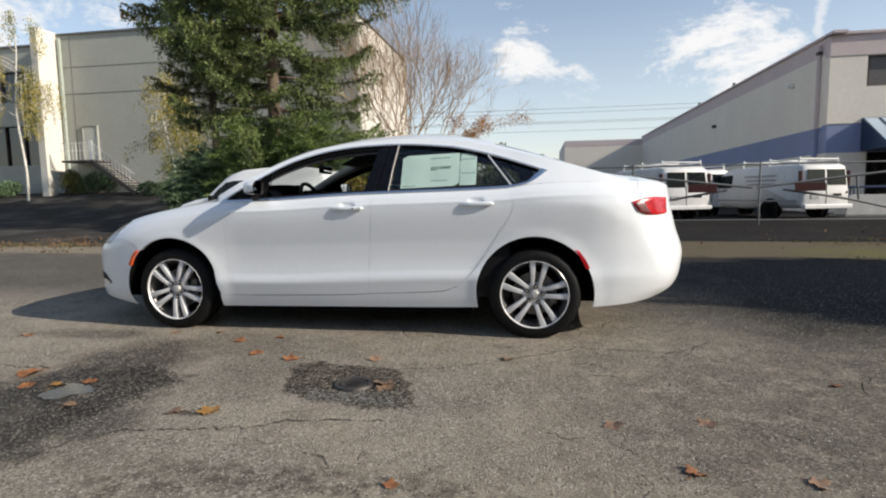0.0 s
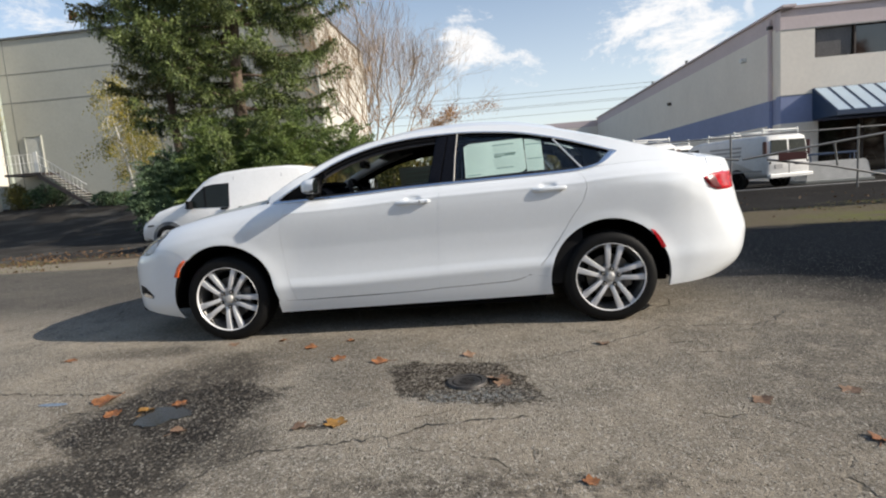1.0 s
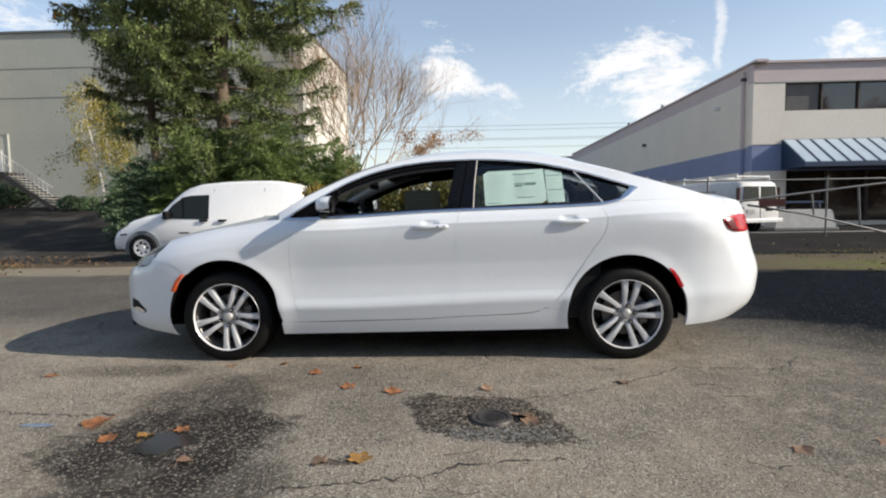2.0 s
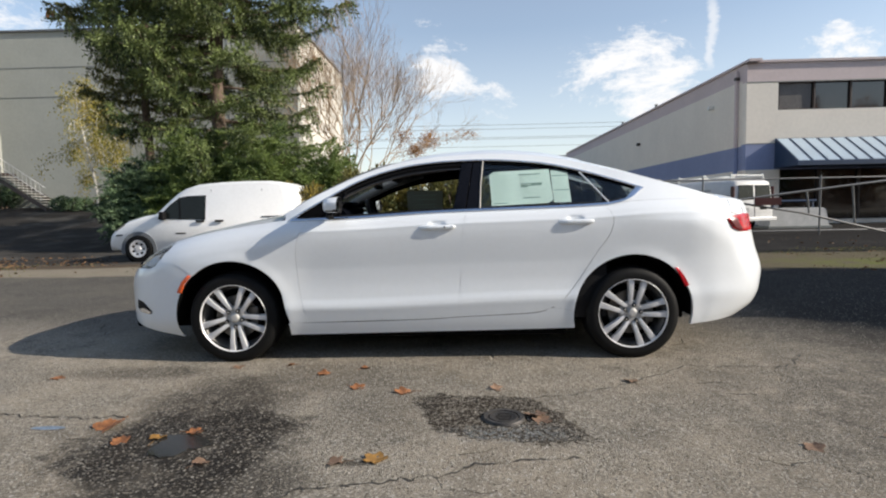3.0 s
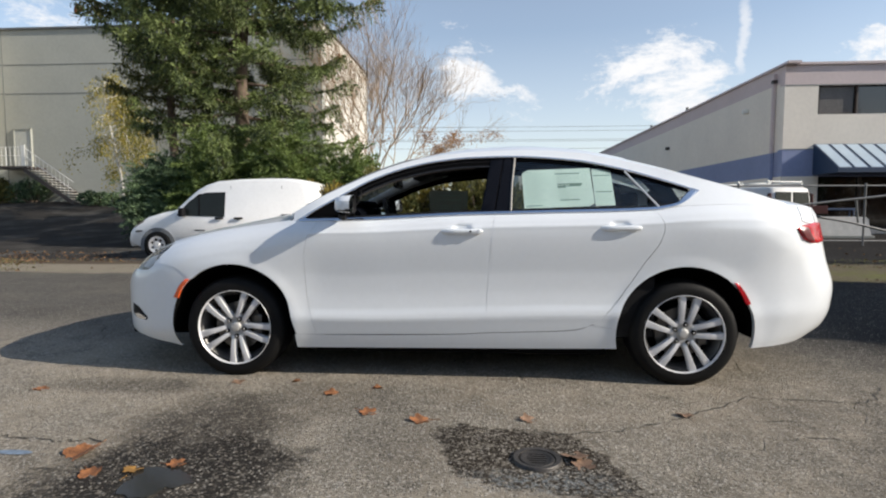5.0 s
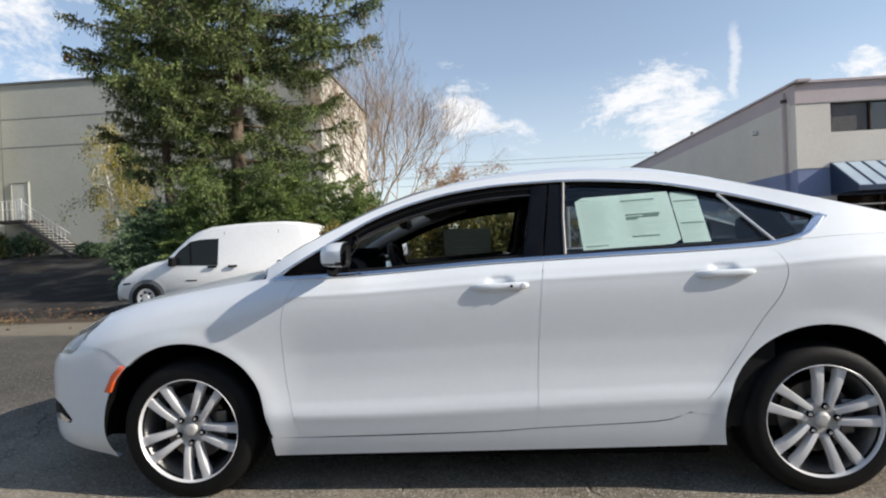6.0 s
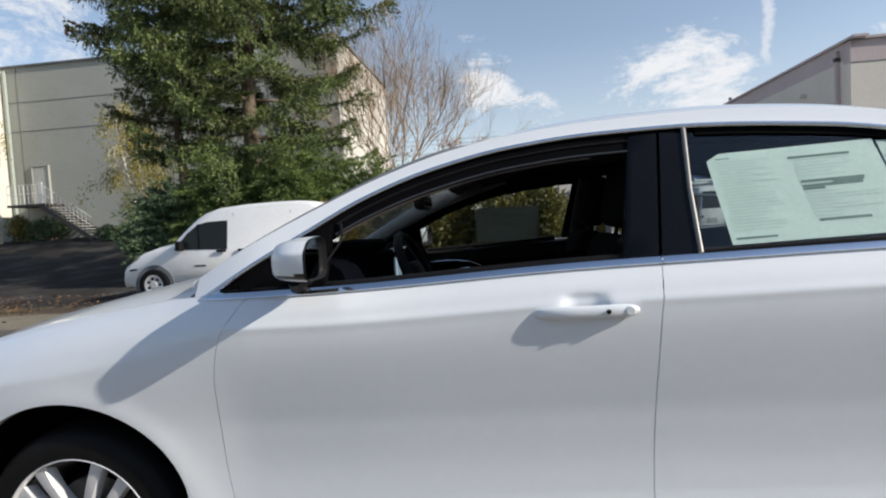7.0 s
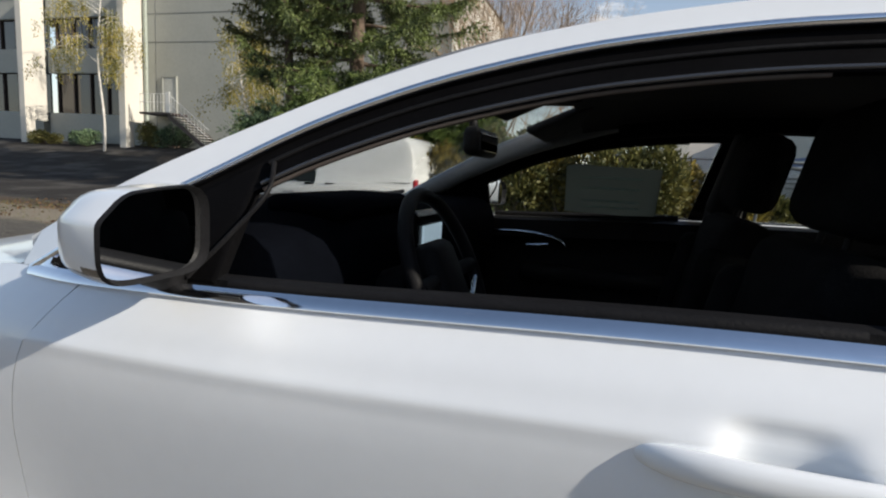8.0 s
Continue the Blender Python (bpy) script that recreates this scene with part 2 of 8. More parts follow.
def mesh(name, verts, faces, material, smooth=True):
    me = bpy.data.meshes.new(name)
    me.from_pydata([tuple(map(float, v)) for v in verts], [], [tuple(map(int, f)) for f in faces])
    if material:
        me.materials.append(material)
    if smooth:
        me.polygons.foreach_set("use_smooth", [True] * len(me.polygons))
        me.set_sharp_from_angle(angle=radians(48))
    me.update()
    return me


def add(name, me, parent=None, label=""):
    ob = new(name, me)
    if parent:
        ob.parent = parent
    if label:
        ob["label"] = label
    return ob


def part(name, bm, material, parent, label="", smooth=False):
    me = bpy.data.meshes.new(name)
    bm.to_mesh(me)
    bm.free()
    me.materials.append(material)
    if smooth:
        me.polygons.foreach_set("use_smooth", [True] * len(me.polygons))
    return add(name, me, parent, label)


def thing(name, label, category, group="", at=None, kind=""):
    ob = new(name)
    if at is not None:
        ob.matrix_basis = at
    return tagged(ob, label, category, group, kind)


def grid_faces(nu, nv, base=0, flip=False):
    f = []
    for i in range(nu - 1):
        for j in range(nv - 1):
            a, b, c, d = base + i * nv + j, base + (i + 1) * nv + j, base + (i + 1) * nv + j + 1, base + i * nv + j + 1
            f.append((a, d, c, b) if flip else (a, b, c, d))
    return f


def boxes(sizes, bevel=0.0, seg=1):
    """One bmesh of boxes given as (cx, cy, cz, lx, ly, lz) or with a turn about z at the end."""
    bm = bmesh.new()
    for s in sizes:
        m = Matrix.Translation(s[:3]) @ Matrix.Rotation(radians(s[6]) if len(s) > 6 else 0, 4, "Z") @ Matrix.Diagonal((*s[3:6], 1))
        bmesh.ops.create_cube(bm, size=1, matrix=m)
    if bevel > 0:
        bmesh.ops.bevel(bm, geom=bm.edges[:], offset=bevel, segments=seg, affect="EDGES", profile=0.5)
    return bm


def tube_data(points, radius, n=8, closed=False):
    """A tube along the points; radius may change along it."""
    p = np.array(points, float)
    r = np.broadcast_to(np.asarray(radius, float), (len(p),))
    t = np.gradient(p, axis=0)
    if closed:
        t = np.roll(p, -1, 0) - np.roll(p, 1, 0)
    t /= np.maximum(np.linalg.norm(t, axis=1)[:, None], 1e-9)
    up = np.where(np.abs(t[:, 2:3]) > 0.9, np.array([[1.0, 0, 0]]), np.array([[0, 0, 1.0]]))
    a = np.cross(t, up)
    a /= np.maximum(np.linalg.norm(a, axis=1)[:, None], 1e-9)
    b = np.cross(t, a)
    ang = np.linspace(0, 2 * np.pi, n, endpoint=False)
    v = p[:, None] + r[:, None, None] * (np.cos(ang)[None, :, None] * a[:, None] + np.sin(ang)[None, :, None] * b[:, None])
    faces, m = [], len(p)
    for i in range(m if closed else m - 1):
        for j in range(n):
            k = (i + 1) % m
            faces.append((i * n + j, i * n + (j + 1) % n, k * n + (j + 1) % n, k * n + j))
    if not closed:
        faces += [tuple(range(n))[::-1], tuple((m - 1) * n + j for j in range(n))]
    return v.reshape(-1, 3), faces


def tube(name, points, radius, material, parent, label="", n=8, closed=False):
    v, f = tube_data(points, radius, n, closed)
    return add(name, mesh(name, v, f, material), parent, label)


def merged(datas):
    vs, fs, k = [], [], 0
    for v, f in datas:
        vs.append(np.asarray(v, float))
        fs += [tuple(i + k for i in q) for q in f]
        k += len(v)
    return np.concatenate(vs), fs


def lathe_data(profile, n=48):
    """Turn (radius, offset) pairs about the y axis."""
    pr = np.array(profile, float)
    ang = np.linspace(0, 2 * np.pi, n, endpoint=False)
    v = np.stack([pr[None, :, 0] * np.cos(ang)[:, None], np.broadcast_to(pr[None, :, 1], (n, len(pr))), pr[None, :, 0] * np.sin(ang)[:, None]], 2)
    k = len(pr)
    f = [(i * k + j, ((i + 1) % n) * k + j, ((i + 1) % n) * k + j + 1, i * k + j + 1) for i in range(n) for j in range(k - 1)]
    return v.reshape(-1, 3), f


def solid(v, f, depth):
    """Give a sheet thickness: depth is a vector or one per vertex."""
    v = np.asarray(v, float)
    n = len(v)
    back = v + np.asarray(depth)
    count = {}
    for q in f:
        for a, b in zip(q, q[1:] + q[:1]):
            count[(a, b)] = count.get((a, b), 0) + 1
    rim = [(a, b) for a, b in count if (b, a) not in count]
    return np.concatenate([v, back]), list(f) + [tuple(i + n for i in q[::-1]) for q in f] + [(b, a, a + n, b + n) for a, b in rim]


def slab(outline, depth, place):
    """A flat plate from a closed outline in the plane (a, b), thickened by depth; place maps (a, b, c) to a point."""
    n = len(outline)
    v = [place(a, b, 0) for a, b in outline] + [place(a, b, depth) for a, b in outline]
    f = [tuple(range(n)), tuple(range(2 * n - 1, n - 1, -1))] + [((i + 1) % n, i, i + n, (i + 1) % n + n) for i in range(n)]
    return np.array(v, float), f


# ---------------------------------------------------------------- ground
def sstep(a, b, x):
    t = np.clip((np.asarray(x, float) - a) / (b - a), 0, 1)
    return t * t * (3 - 2 * t)


def ground_z(x, y):
    """Height of the ground: a crowned street, a flat yard behind it, and a yard that climbs to the tall building."""
    x, y = np.asarray(x, float), np.asarray(y, float)
    street = 0.014 * np.clip(y + 2.3, 0, 3.3) - 0.020 * np.clip(y - 1.0, 0, 3.4)
    flat = street * (1 - sstep(3.6, 6.0, y)) + 0.02 * sstep(3.6, 6.0, y)
    climb = street * (1 - sstep(3.6, 8.0, y)) - 0.09 * sstep(3.6, 8.0, y) + 1.68 * sstep(8.0, 27.0, y) * np.clip((y - 6) / 18.4, 0, 1)
    k = sstep(-3.0, -8.5, x)
    return flat * (1 - k) + climb * k


def node(nt, kind, **values):
    n = nt.nodes.new(kind)
    for key, v in values.items():
        n.inputs[key.replace("_", " ")].default_value = v
    return n


def asphalt_material():
    """Worn street asphalt: pale aggregate, dark binder, cracks, damp stains; gravelly verge and newer yard by place."""
    m = bpy.data.materials.new("worn_asphalt")
    m.use_nodes = True
    nt = m.node_tree
    L = nt.links.new
    p = nt.nodes["Principled BSDF"]
    co = nt.nodes.new("ShaderNodeTexCoord")
    pos = co.outputs["Object"]

    def noise_of(scale, detail=5, rough=0.6, vec=None):
        n = node(nt, "ShaderNodeTexNoise", Scale=scale, Detail=detail, Roughness=rough)
        L(vec or pos, n.inputs["Vector"])
        return n.outputs["Fac"]

    def math_of(op, a, b=None, clamp=False):
        n = nt.nodes.new("ShaderNodeMath")
        n.operation, n.use_clamp = op, clamp
        for k, v in enumerate((a, b)):
            if v is None:
                continue
            if isinstance(v, (int, float)):
                n.inputs[k].default_value = v
            else:
                L(v, n.inputs[k])
        return n.outputs["Value"]

    def ramp_of(v, a, b, lo=0.0, hi=1.0):
        n = nt.nodes.new("ShaderNodeMapRange")
        n.interpolation_type = "SMOOTHSTEP"
        for key, val in (("From Min", a), ("From Max", b), ("To Min", lo), ("To Max", hi)):
            n.inputs[key].default_value = val
        L(v, n.inputs["Value"])
        return n.outputs["Result"]

    def mix_of(fac, a, b, blend="MIX"):
        n = nt.nodes.new("ShaderNodeMix")
        n.data_type, n.blend_type = "RGBA", blend
        for key, v in (("Factor", fac), ("A", a), ("B", b)):
            if isinstance(v, tuple):
                n.inputs[key].default_value = (*v, 1)
            elif isinstance(v, (int, float)):
                n.inputs[key].default_value = v
            else:
                L(v, n.inputs[key])
        return n.outputs["Result"]
    sep = nt.nodes.new("ShaderNodeSeparateXYZ")
    L(pos, sep.inputs["Vector"])
    X, Y = sep.outputs["X"], sep.outputs["Y"]
    # aggregate
    vor = node(nt, "ShaderNodeTexVoronoi", Scale=125.0)
    L(pos, vor.inputs["Vector"])
    stone = nt.nodes.new("ShaderNodeSeparateColor")
    L(vor.outputs["Color"], stone.inputs["Color"])
    pick = ramp_of(stone.outputs["Red"], 0.25, 0.95)
    base = mix_of(pick, (0.165, 0.148, 0.121), (0.325, 0.291, 0.238))
    patchy = ramp_of(noise_of(0.9, 6, 0.65), 0.36, 0.66)
    base = mix_of(patchy, base, mix_of(0.66, base, (0.385, 0.33, 0.255)))
    broad = ramp_of(noise_of(0.42, 7, 0.68), 0.50, 0.64)
    base = mix_of(math_of("MULTIPLY", broad, 0.42), base, (0.115, 0.098, 0.078))
    grime = ramp_of(noise_of(3.1, 8, 0.72), 0.50, 0.72)
    base = mix_of(math_of("MULTIPLY", grime, 0.58), base, (0.075, 0.068, 0.058))
    fleck = math_of("MULTIPLY", ramp_of(noise_of(17.0, 8, 0.80), 0.53, 0.66), ramp_of(noise_of(1.1, 5, 0.7), 0.38, 0.60))
    base = mix_of(math_of("MULTIPLY", fleck, 0.38), base, (0.060, 0.053, 0.044))
    # bleached ends of stones
    speck = ramp_of(stone.outputs["Green"], 0.86, 0.96)
    base = mix_of(math_of("MULTIPLY", speck, 0.75), base, (0.48, 0.45, 0.40))
    # fine net of cracks
    warp = node(nt, "ShaderNodeTexNoise", Scale=2.2, Detail=4)
    L(pos, warp.inputs["Vector"])
    add_v = nt.nodes.new("ShaderNodeVectorMath")
    add_v.operation = "MULTIPLY_ADD"
    add_v.inputs[1].default_value = (0.5, 0.5, 0.5)
    L(warp.outputs["Color"], add_v.inputs[0])
    L(pos, add_v.inputs[2])
    cell = node(nt, "ShaderNodeTexVoronoi", Scale=1.05)
    cell.feature = "DISTANCE_TO_EDGE"
    L(add_v.outputs["Vector"], cell.inputs["Vector"])
    line = ramp_of(cell.outputs["Distance"], 0.0, 0.009, 1.0, 0.0)
    where = math_of("MULTIPLY", ramp_of(noise_of(0.8, 3), 0.50, 0.62), ramp_of(noise_of(7.0, 4), 0.40, 0.56))
    crack = math_of("MULTIPLY", line, where)
    base = mix_of(math_of("MULTIPLY", crack, 0.75), base, (0.04, 0.037, 0.033))

    def blot(cx, cy, rx, ry, soft, power=2, ragged=0.9):
        a = math_of("DIVIDE", math_of("SUBTRACT", X, cx), rx)
        b = math_of("DIVIDE", math_of("SUBTRACT", Y, cy), ry)
        a, b = math_of("ABSOLUTE", a), math_of("ABSOLUTE", b)
        d = math_of("POWER", math_of("ADD", math_of("POWER", a, float(power)), math_of("POWER", b, float(power))), 1.0 / power)
        d = math_of("ADD", d, math_of("MULTIPLY", math_of("SUBTRACT", noise_of(4.5, 5, 0.7), 0.5), ragged))
        return ramp_of(d, 1.0 - soft, 1.0 + soft, 1.0, 0.0)
    wet = blot(-1.08, -2.16, 0.50, 0.52, 0.20, 2, 1.3)
    for cx, cy, rx, ry, soft, amount in ((-1.14, -1.62, 0.40, 0.42, 0.45, 0.80), (-0.66, -2.50, 0.24, 0.22, 0.5, 0.7), (-1.02, -2.80, 0.40, 0.32, 0.3, 0.95), (-0.60, -1.25, 0.55, 0.26, 0.6, 0.40),
                                         (-0.22, -1.75, 0.34, 0.34, 0.6, 0.30), (-1.9, -1.1, 0.5, 0.12, 0.6, 0.55), (-0.25, -2.345, 0.11, 0.035, 0.4, 0.75)):
        wet = math_of("MAXIMUM", wet, math_of("MULTIPLY", blot(cx, cy, rx, ry, soft, 2, 1.2), amount))
    wet = math_of("MULTIPLY", wet, ramp_of(noise_of(2.6, 6, 0.75), 0.26, 0.52, 0.62, 1.0))
    # coarse dark patch laid round the iron lid
    skew = math_of("SUBTRACT", math_of("SUBTRACT", X, 0.365), math_of("MULTIPLY", math_of("ADD", Y, 1.86), -0.30))
    wob = math_of("MULTIPLY", math_of("SUBTRACT", noise_of(6.0, 7, 0.8), 0.5), 0.34)
    inx = math_of("ADD", math_of("ABSOLUTE", skew), wob)
    iny = math_of("ADD", math_of("ABSOLUTE", math_of("ADD", math_of("ADD", Y, 1.865), math_of("MULTIPLY", math_of("SUBTRACT", X, 0.36), 0.16))), wob)
    rim = math_of("ADD", math_of("POWER", math_of("ABSOLUTE", math_of("DIVIDE", inx, 0.350)), 3.2), math_of("POWER", math_of("ABSOLUTE", math_of("DIVIDE", iny, 0.272)), 3.2))
    tar = ramp_of(rim, 0.82, 1.15, 1.0, 0.0)
    base = mix_of(math_of("MULTIPLY", math_of("MULTIPLY", tar, ramp_of(noise_of(11.0, 6, 0.75), 0.32, 0.50, 0.35, 1.0)), 0.92), base, mix_of(ramp_of(stone.outputs["Red"], 0.58, 1.0), (0.020, 0.0145, 0.010), (0.26, 0.235, 0.20)))
    base = mix_of(math_of("MULTIPLY", wet, 0.95), base, mix_of(ramp_of(stone.outputs["Red"], 0.74, 0.97), (0.0105, 0.0080, 0.0060), (0.21, 0.185, 0.150)))
    crumbs = math_of("MULTIPLY", blot(0.42, -2.07, 0.29, 0.085, 0.5), ramp_of(noise_of(38.0, 5, 0.8), 0.46, 0.60))
    base = mix_of(math_of("MULTIPLY", crumbs, 0.75), base, (0.22, 0.24, 0.245))
    # loose dark grit gathered in a shallow rut
    rut = math_of("MAXIMUM", blot(0.55, -2.86, 0.85, 0.10, 0.6), blot(-0.05, -3.0, 0.22, 0.14, 0.5))
    base = mix_of(math_of("MULTIPLY", math_of("MULTIPLY", rut, ramp_of(noise_of(16.0, 7, 0.8), 0.44, 0.56)), 0.7), base, (0.058, 0.050, 0.042))
    # two broad, soft-edged darker areas on the right of the street
    dark_blots = math_of("MAXIMUM", math_of("MULTIPLY", blot(3.4, -2.1, 1.8, 1.6, 0.65), 0.85), math_of("MULTIPLY", blot(3.3, -0.5, 1.6, 0.9, 0.6), 0.5))
    base = mix_of(math_of("MULTIPLY", math_of("MULTIPLY", dark_blots, ramp_of(noise_of(6.0, 6, 0.75), 0.30, 0.54)), 0.88), base, mix_of(pick, (0.05, 0.046, 0.040), (0.15, 0.135, 0.115)))
    # verge and yard
    t = math_of("ADD", math_of("ADD", Y, math_of("MULTIPLY", X, 0.065)), math_of("MULTIPLY", math_of("SUBTRACT", noise_of(1.3, 5, 0.7), 0.5), 0.9))
    # darker lane; its nearer reach past x 1.6 is shade put into colour
    newer = ramp_of(math_of("ADD", math_of("ADD", Y, ramp_of(X, 1.6, 3.4, 0.0, 0.75)), math_of("MULTIPLY", noise_of(0.9, 5, 0.7), 1.6)), 0.2, 1.8)
    base = mix_of(math_of("MULTIPLY", newer, 0.74), base, mix_of(pick, (0.034, 0.033, 0.032), (0.098, 0.095, 0.089)))
    # tree shade on the right of the street, deepened by a darker colour
    deep_shade = math_of("MULTIPLY", newer, ramp_of(math_of("ADD", X, math_of("MULTIPLY", noise_of(0.8, 4, 0.7), 2.0)), 2.6, 4.6))
    base = mix_of(math_of("MULTIPLY", deep_shade, 0.85), base, mix_of(pick, (0.009, 0.009, 0.0092), (0.032, 0.031, 0.030)))
    reach = math_of("SUBTRACT", t, ramp_of(X, -2.0, 3.0, 0.0, 0.30))
    verge = math_of("MULTIPLY", ramp_of(math_of("SUBTRACT", t, ramp_of(X, 0.0, 4.0, 0.0, 0.40)), 4.15, 4.45), ramp_of(reach, 6.7, 7.2, 1.0, 0.0))
    gravel = mix_of(noise_of(26, 5, 0.75), (0.070, 0.056, 0.036), (0.175, 0.146, 0.100))
    gravel = mix_of(math_of("MULTIPLY", ramp_of(X, 0.0, -3.0), 0.85), gravel, mix_of(noise_of(22, 5, 0.75), (0.17, 0.145, 0.108), (0.37, 0.325, 0.255)))
    dirt = math_of("MULTIPLY", ramp_of(X, -2.0, -4.5), ramp_of(t, 5.8, 6.3))
    gravel = mix_of(dirt, gravel, mix_of(noise_of(18, 5, 0.75), (0.045, 0.034, 0.025), (0.15, 0.115, 0.085)))
    gravel = mix_of(math_of("MULTIPLY", ramp_of(noise_of(1.7, 6, 0.7), 0.52, 0.70), ramp_of(X, -3.0, 0.0, 0.35, 1.0)), gravel, (0.10, 0.098, 0.045))
    moss = math_of("MULTIPLY", math_of("MULTIPLY", ramp_of(X, 5.0, 7.0), ramp_of(t, 4.5, 5.0)), math_of("MULTIPLY", ramp_of(t, 5.6, 6.3, 1.0, 0.0), ramp_of(noise_of(2.4, 6, 0.75), 0.40, 0.55)))
    gravel = mix_of(math_of("MULTIPLY", moss, 0.8), gravel, mix_of(noise_of(30, 4, 0.7), (0.06, 0.075, 0.02), (0.20, 0.21, 0.06)))
    base = mix_of(verge, base, gravel)
    yard = ramp_of(reach, 6.8, 7.3)
    fresh = mix_of(noise_of(55, 3), (0.022, 0.020, 0.019), (0.060, 0.056, 0.052))
    # yard towards +x coloured darker in place of the shade lying there
    east = ramp_of(X, 0.0, 4.0)
    base = mix_of(yard, base, mix_of(math_of("MULTIPLY", ramp_of(noise_of(0.7, 5), 0.45, 0.7), ramp_of(X, 0.0, 4.0, 1.0, 0.12)), mix_of(math_of("MULTIPLY", east, 0.75), fresh, (0.012, 0.0105, 0.009)), (0.10, 0.095, 0.087)))
    # crisp pale chips and dark pits in the worn surface
    vor2 = node(nt, "ShaderNodeTexVoronoi", Scale=62.0)
    L(pos, vor2.inputs["Vector"])
    kind = nt.nodes.new("ShaderNodeSeparateColor")
    L(vor2.outputs["Color"], kind.inputs["Color"])
    here = ramp_of(vor2.outputs["Distance"], 0.22, 0.40, 1.0, 0.0)
    street = ramp_of(t, 4.0, 4.4, 1.0, 0.0)
    chip = math_of("MULTIPLY", math_of("MULTIPLY", here, ramp_of(kind.outputs["Red"], 0.74, 0.84)), street)
    pit = math_of("MULTIPLY", math_of("MULTIPLY", here, ramp_of(kind.outputs["Green"], 0.72, 0.82)), street)
    base = mix_of(math_of("MULTIPLY", pit, 0.58), base, (0.040, 0.035, 0.030))
    base = mix_of(math_of("MULTIPLY", chip, 0.78), base, (0.46, 0.43, 0.37))
    L(base, p.inputs["Base Color"])
    rough = math_of("SUBTRACT", 0.88, math_of("MULTIPLY", wet, 0.38))
    L(rough, p.inputs["Roughness"])
    L(math_of("ADD", 0.08, math_of("MULTIPLY", wet, 0.08)), p.inputs["Specular IOR Level"])
    h = math_of("ADD", math_of("MULTIPLY", vor.outputs["Distance"], -0.25), math_of("MULTIPLY", noise_of(48, 6, 0.75), 0.9))
    h = math_of("SUBTRACT", h, math_of("MULTIPLY", crack, 1.2))
    h = math_of("ADD", h, math_of("MULTIPLY", math_of("SUBTRACT", chip, pit), 0.5))
    h = math_of("ADD", h, math_of("MULTIPLY", math_of("MULTIPLY", tar, noise_of(45, 3)), 1.4))
    bp = node(nt, "ShaderNodeBump", Strength=1.0, Distance=0.012)
    L(h, bp.inputs["Height"])
    L(bp.outputs["Normal"], p.inputs["Normal"])
    return m


ASPHALT = asphalt_material()


def build_ground():
    def lines(near, step, far):
        a = list(np.arange(-near, near + 1e-6, step))
        s, p = step, near
        while p < far:
            s *= 1.35
            p += s
            a = [-p] + a + [p]
        return np.array(a)
    xs = lines(16, 0.4, 900)
    ys = lines(12, 0.3, 900) + 4
    gx, gy = np.meshgrid(xs, ys, indexing="ij")
    gz = ground_z(gx, gy)
    v = np.stack([gx.ravel(), gy.ravel(), gz.ravel()], 1)
    ob = add("ground", mesh("ground", v, grid_faces(len(xs), len(ys)), ASPHALT))
    return tagged(ob, "worn grey asphalt street with damp stains, gravel verge and yards", "ground", kind="structure")


build_ground()

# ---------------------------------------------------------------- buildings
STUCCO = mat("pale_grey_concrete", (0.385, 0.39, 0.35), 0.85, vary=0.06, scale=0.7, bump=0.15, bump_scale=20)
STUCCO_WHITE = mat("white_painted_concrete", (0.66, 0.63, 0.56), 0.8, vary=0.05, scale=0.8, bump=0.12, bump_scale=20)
# the end wall's sunlight is put into a paler colour than STUCCO
END_WALL = mat("sunlit_end_wall", (0.56, 0.53, 0.47), 0.85, vary=0.10, scale=0.5, bump=0.15, bump_scale=20)
JOINT = mat("dark_reveal", (0.20, 0.21, 0.20), 0.9, vary=0.1)
PALE = mat("pale_beige_paint", (0.74, 0.68, 0.60), 0.8, vary=0.05, scale=0.6, bump=0.1, bump_scale=25)
MAUVE = mat("mauve_paint", (0.56, 0.47, 0.465), 0.8, vary=0.05, scale=0.6, bump=0.1, bump_scale=25)
BLUE = mat("slate_blue_paint", (0.21, 0.25, 0.40), 0.8, vary=0.07, scale=0.6, bump=0.1, bump_scale=25)
NAVY = mat("navy_metal", (0.016, 0.038, 0.085), 0.5, 0.0, vary=0.1)
PANEL = mat("pale_awning_metal", (0.50, 0.60, 0.68), 0.35, 0.3, vary=0.08, scale=2)
DARKGLASS = mat("dark_window_glass", (0.012, 0.009, 0.009), 0.05, vary=0.3, scale=0.8, spec=1.0)
FRAME = mat("brown_window_frame", (0.05, 0.035, 0.03), 0.5, vary=0.1)
STEEL = mat("galvanised_steel", (0.17, 0.17, 0.17), 0.5, 0.5, vary=0.15, scale=8)
WHITE_METAL = mat("white_railing_paint", (0.7, 0.7, 0.67), 0.5, vary=0.06)
STAIR = mat("stair_concrete", (0.30, 0.29, 0.27), 0.9, vary=0.15, scale=5)


def box_thing(name, sizes, material, parent, label="", bevel=0.0):
    return part(name, boxes(sizes, bevel), material, parent, label)


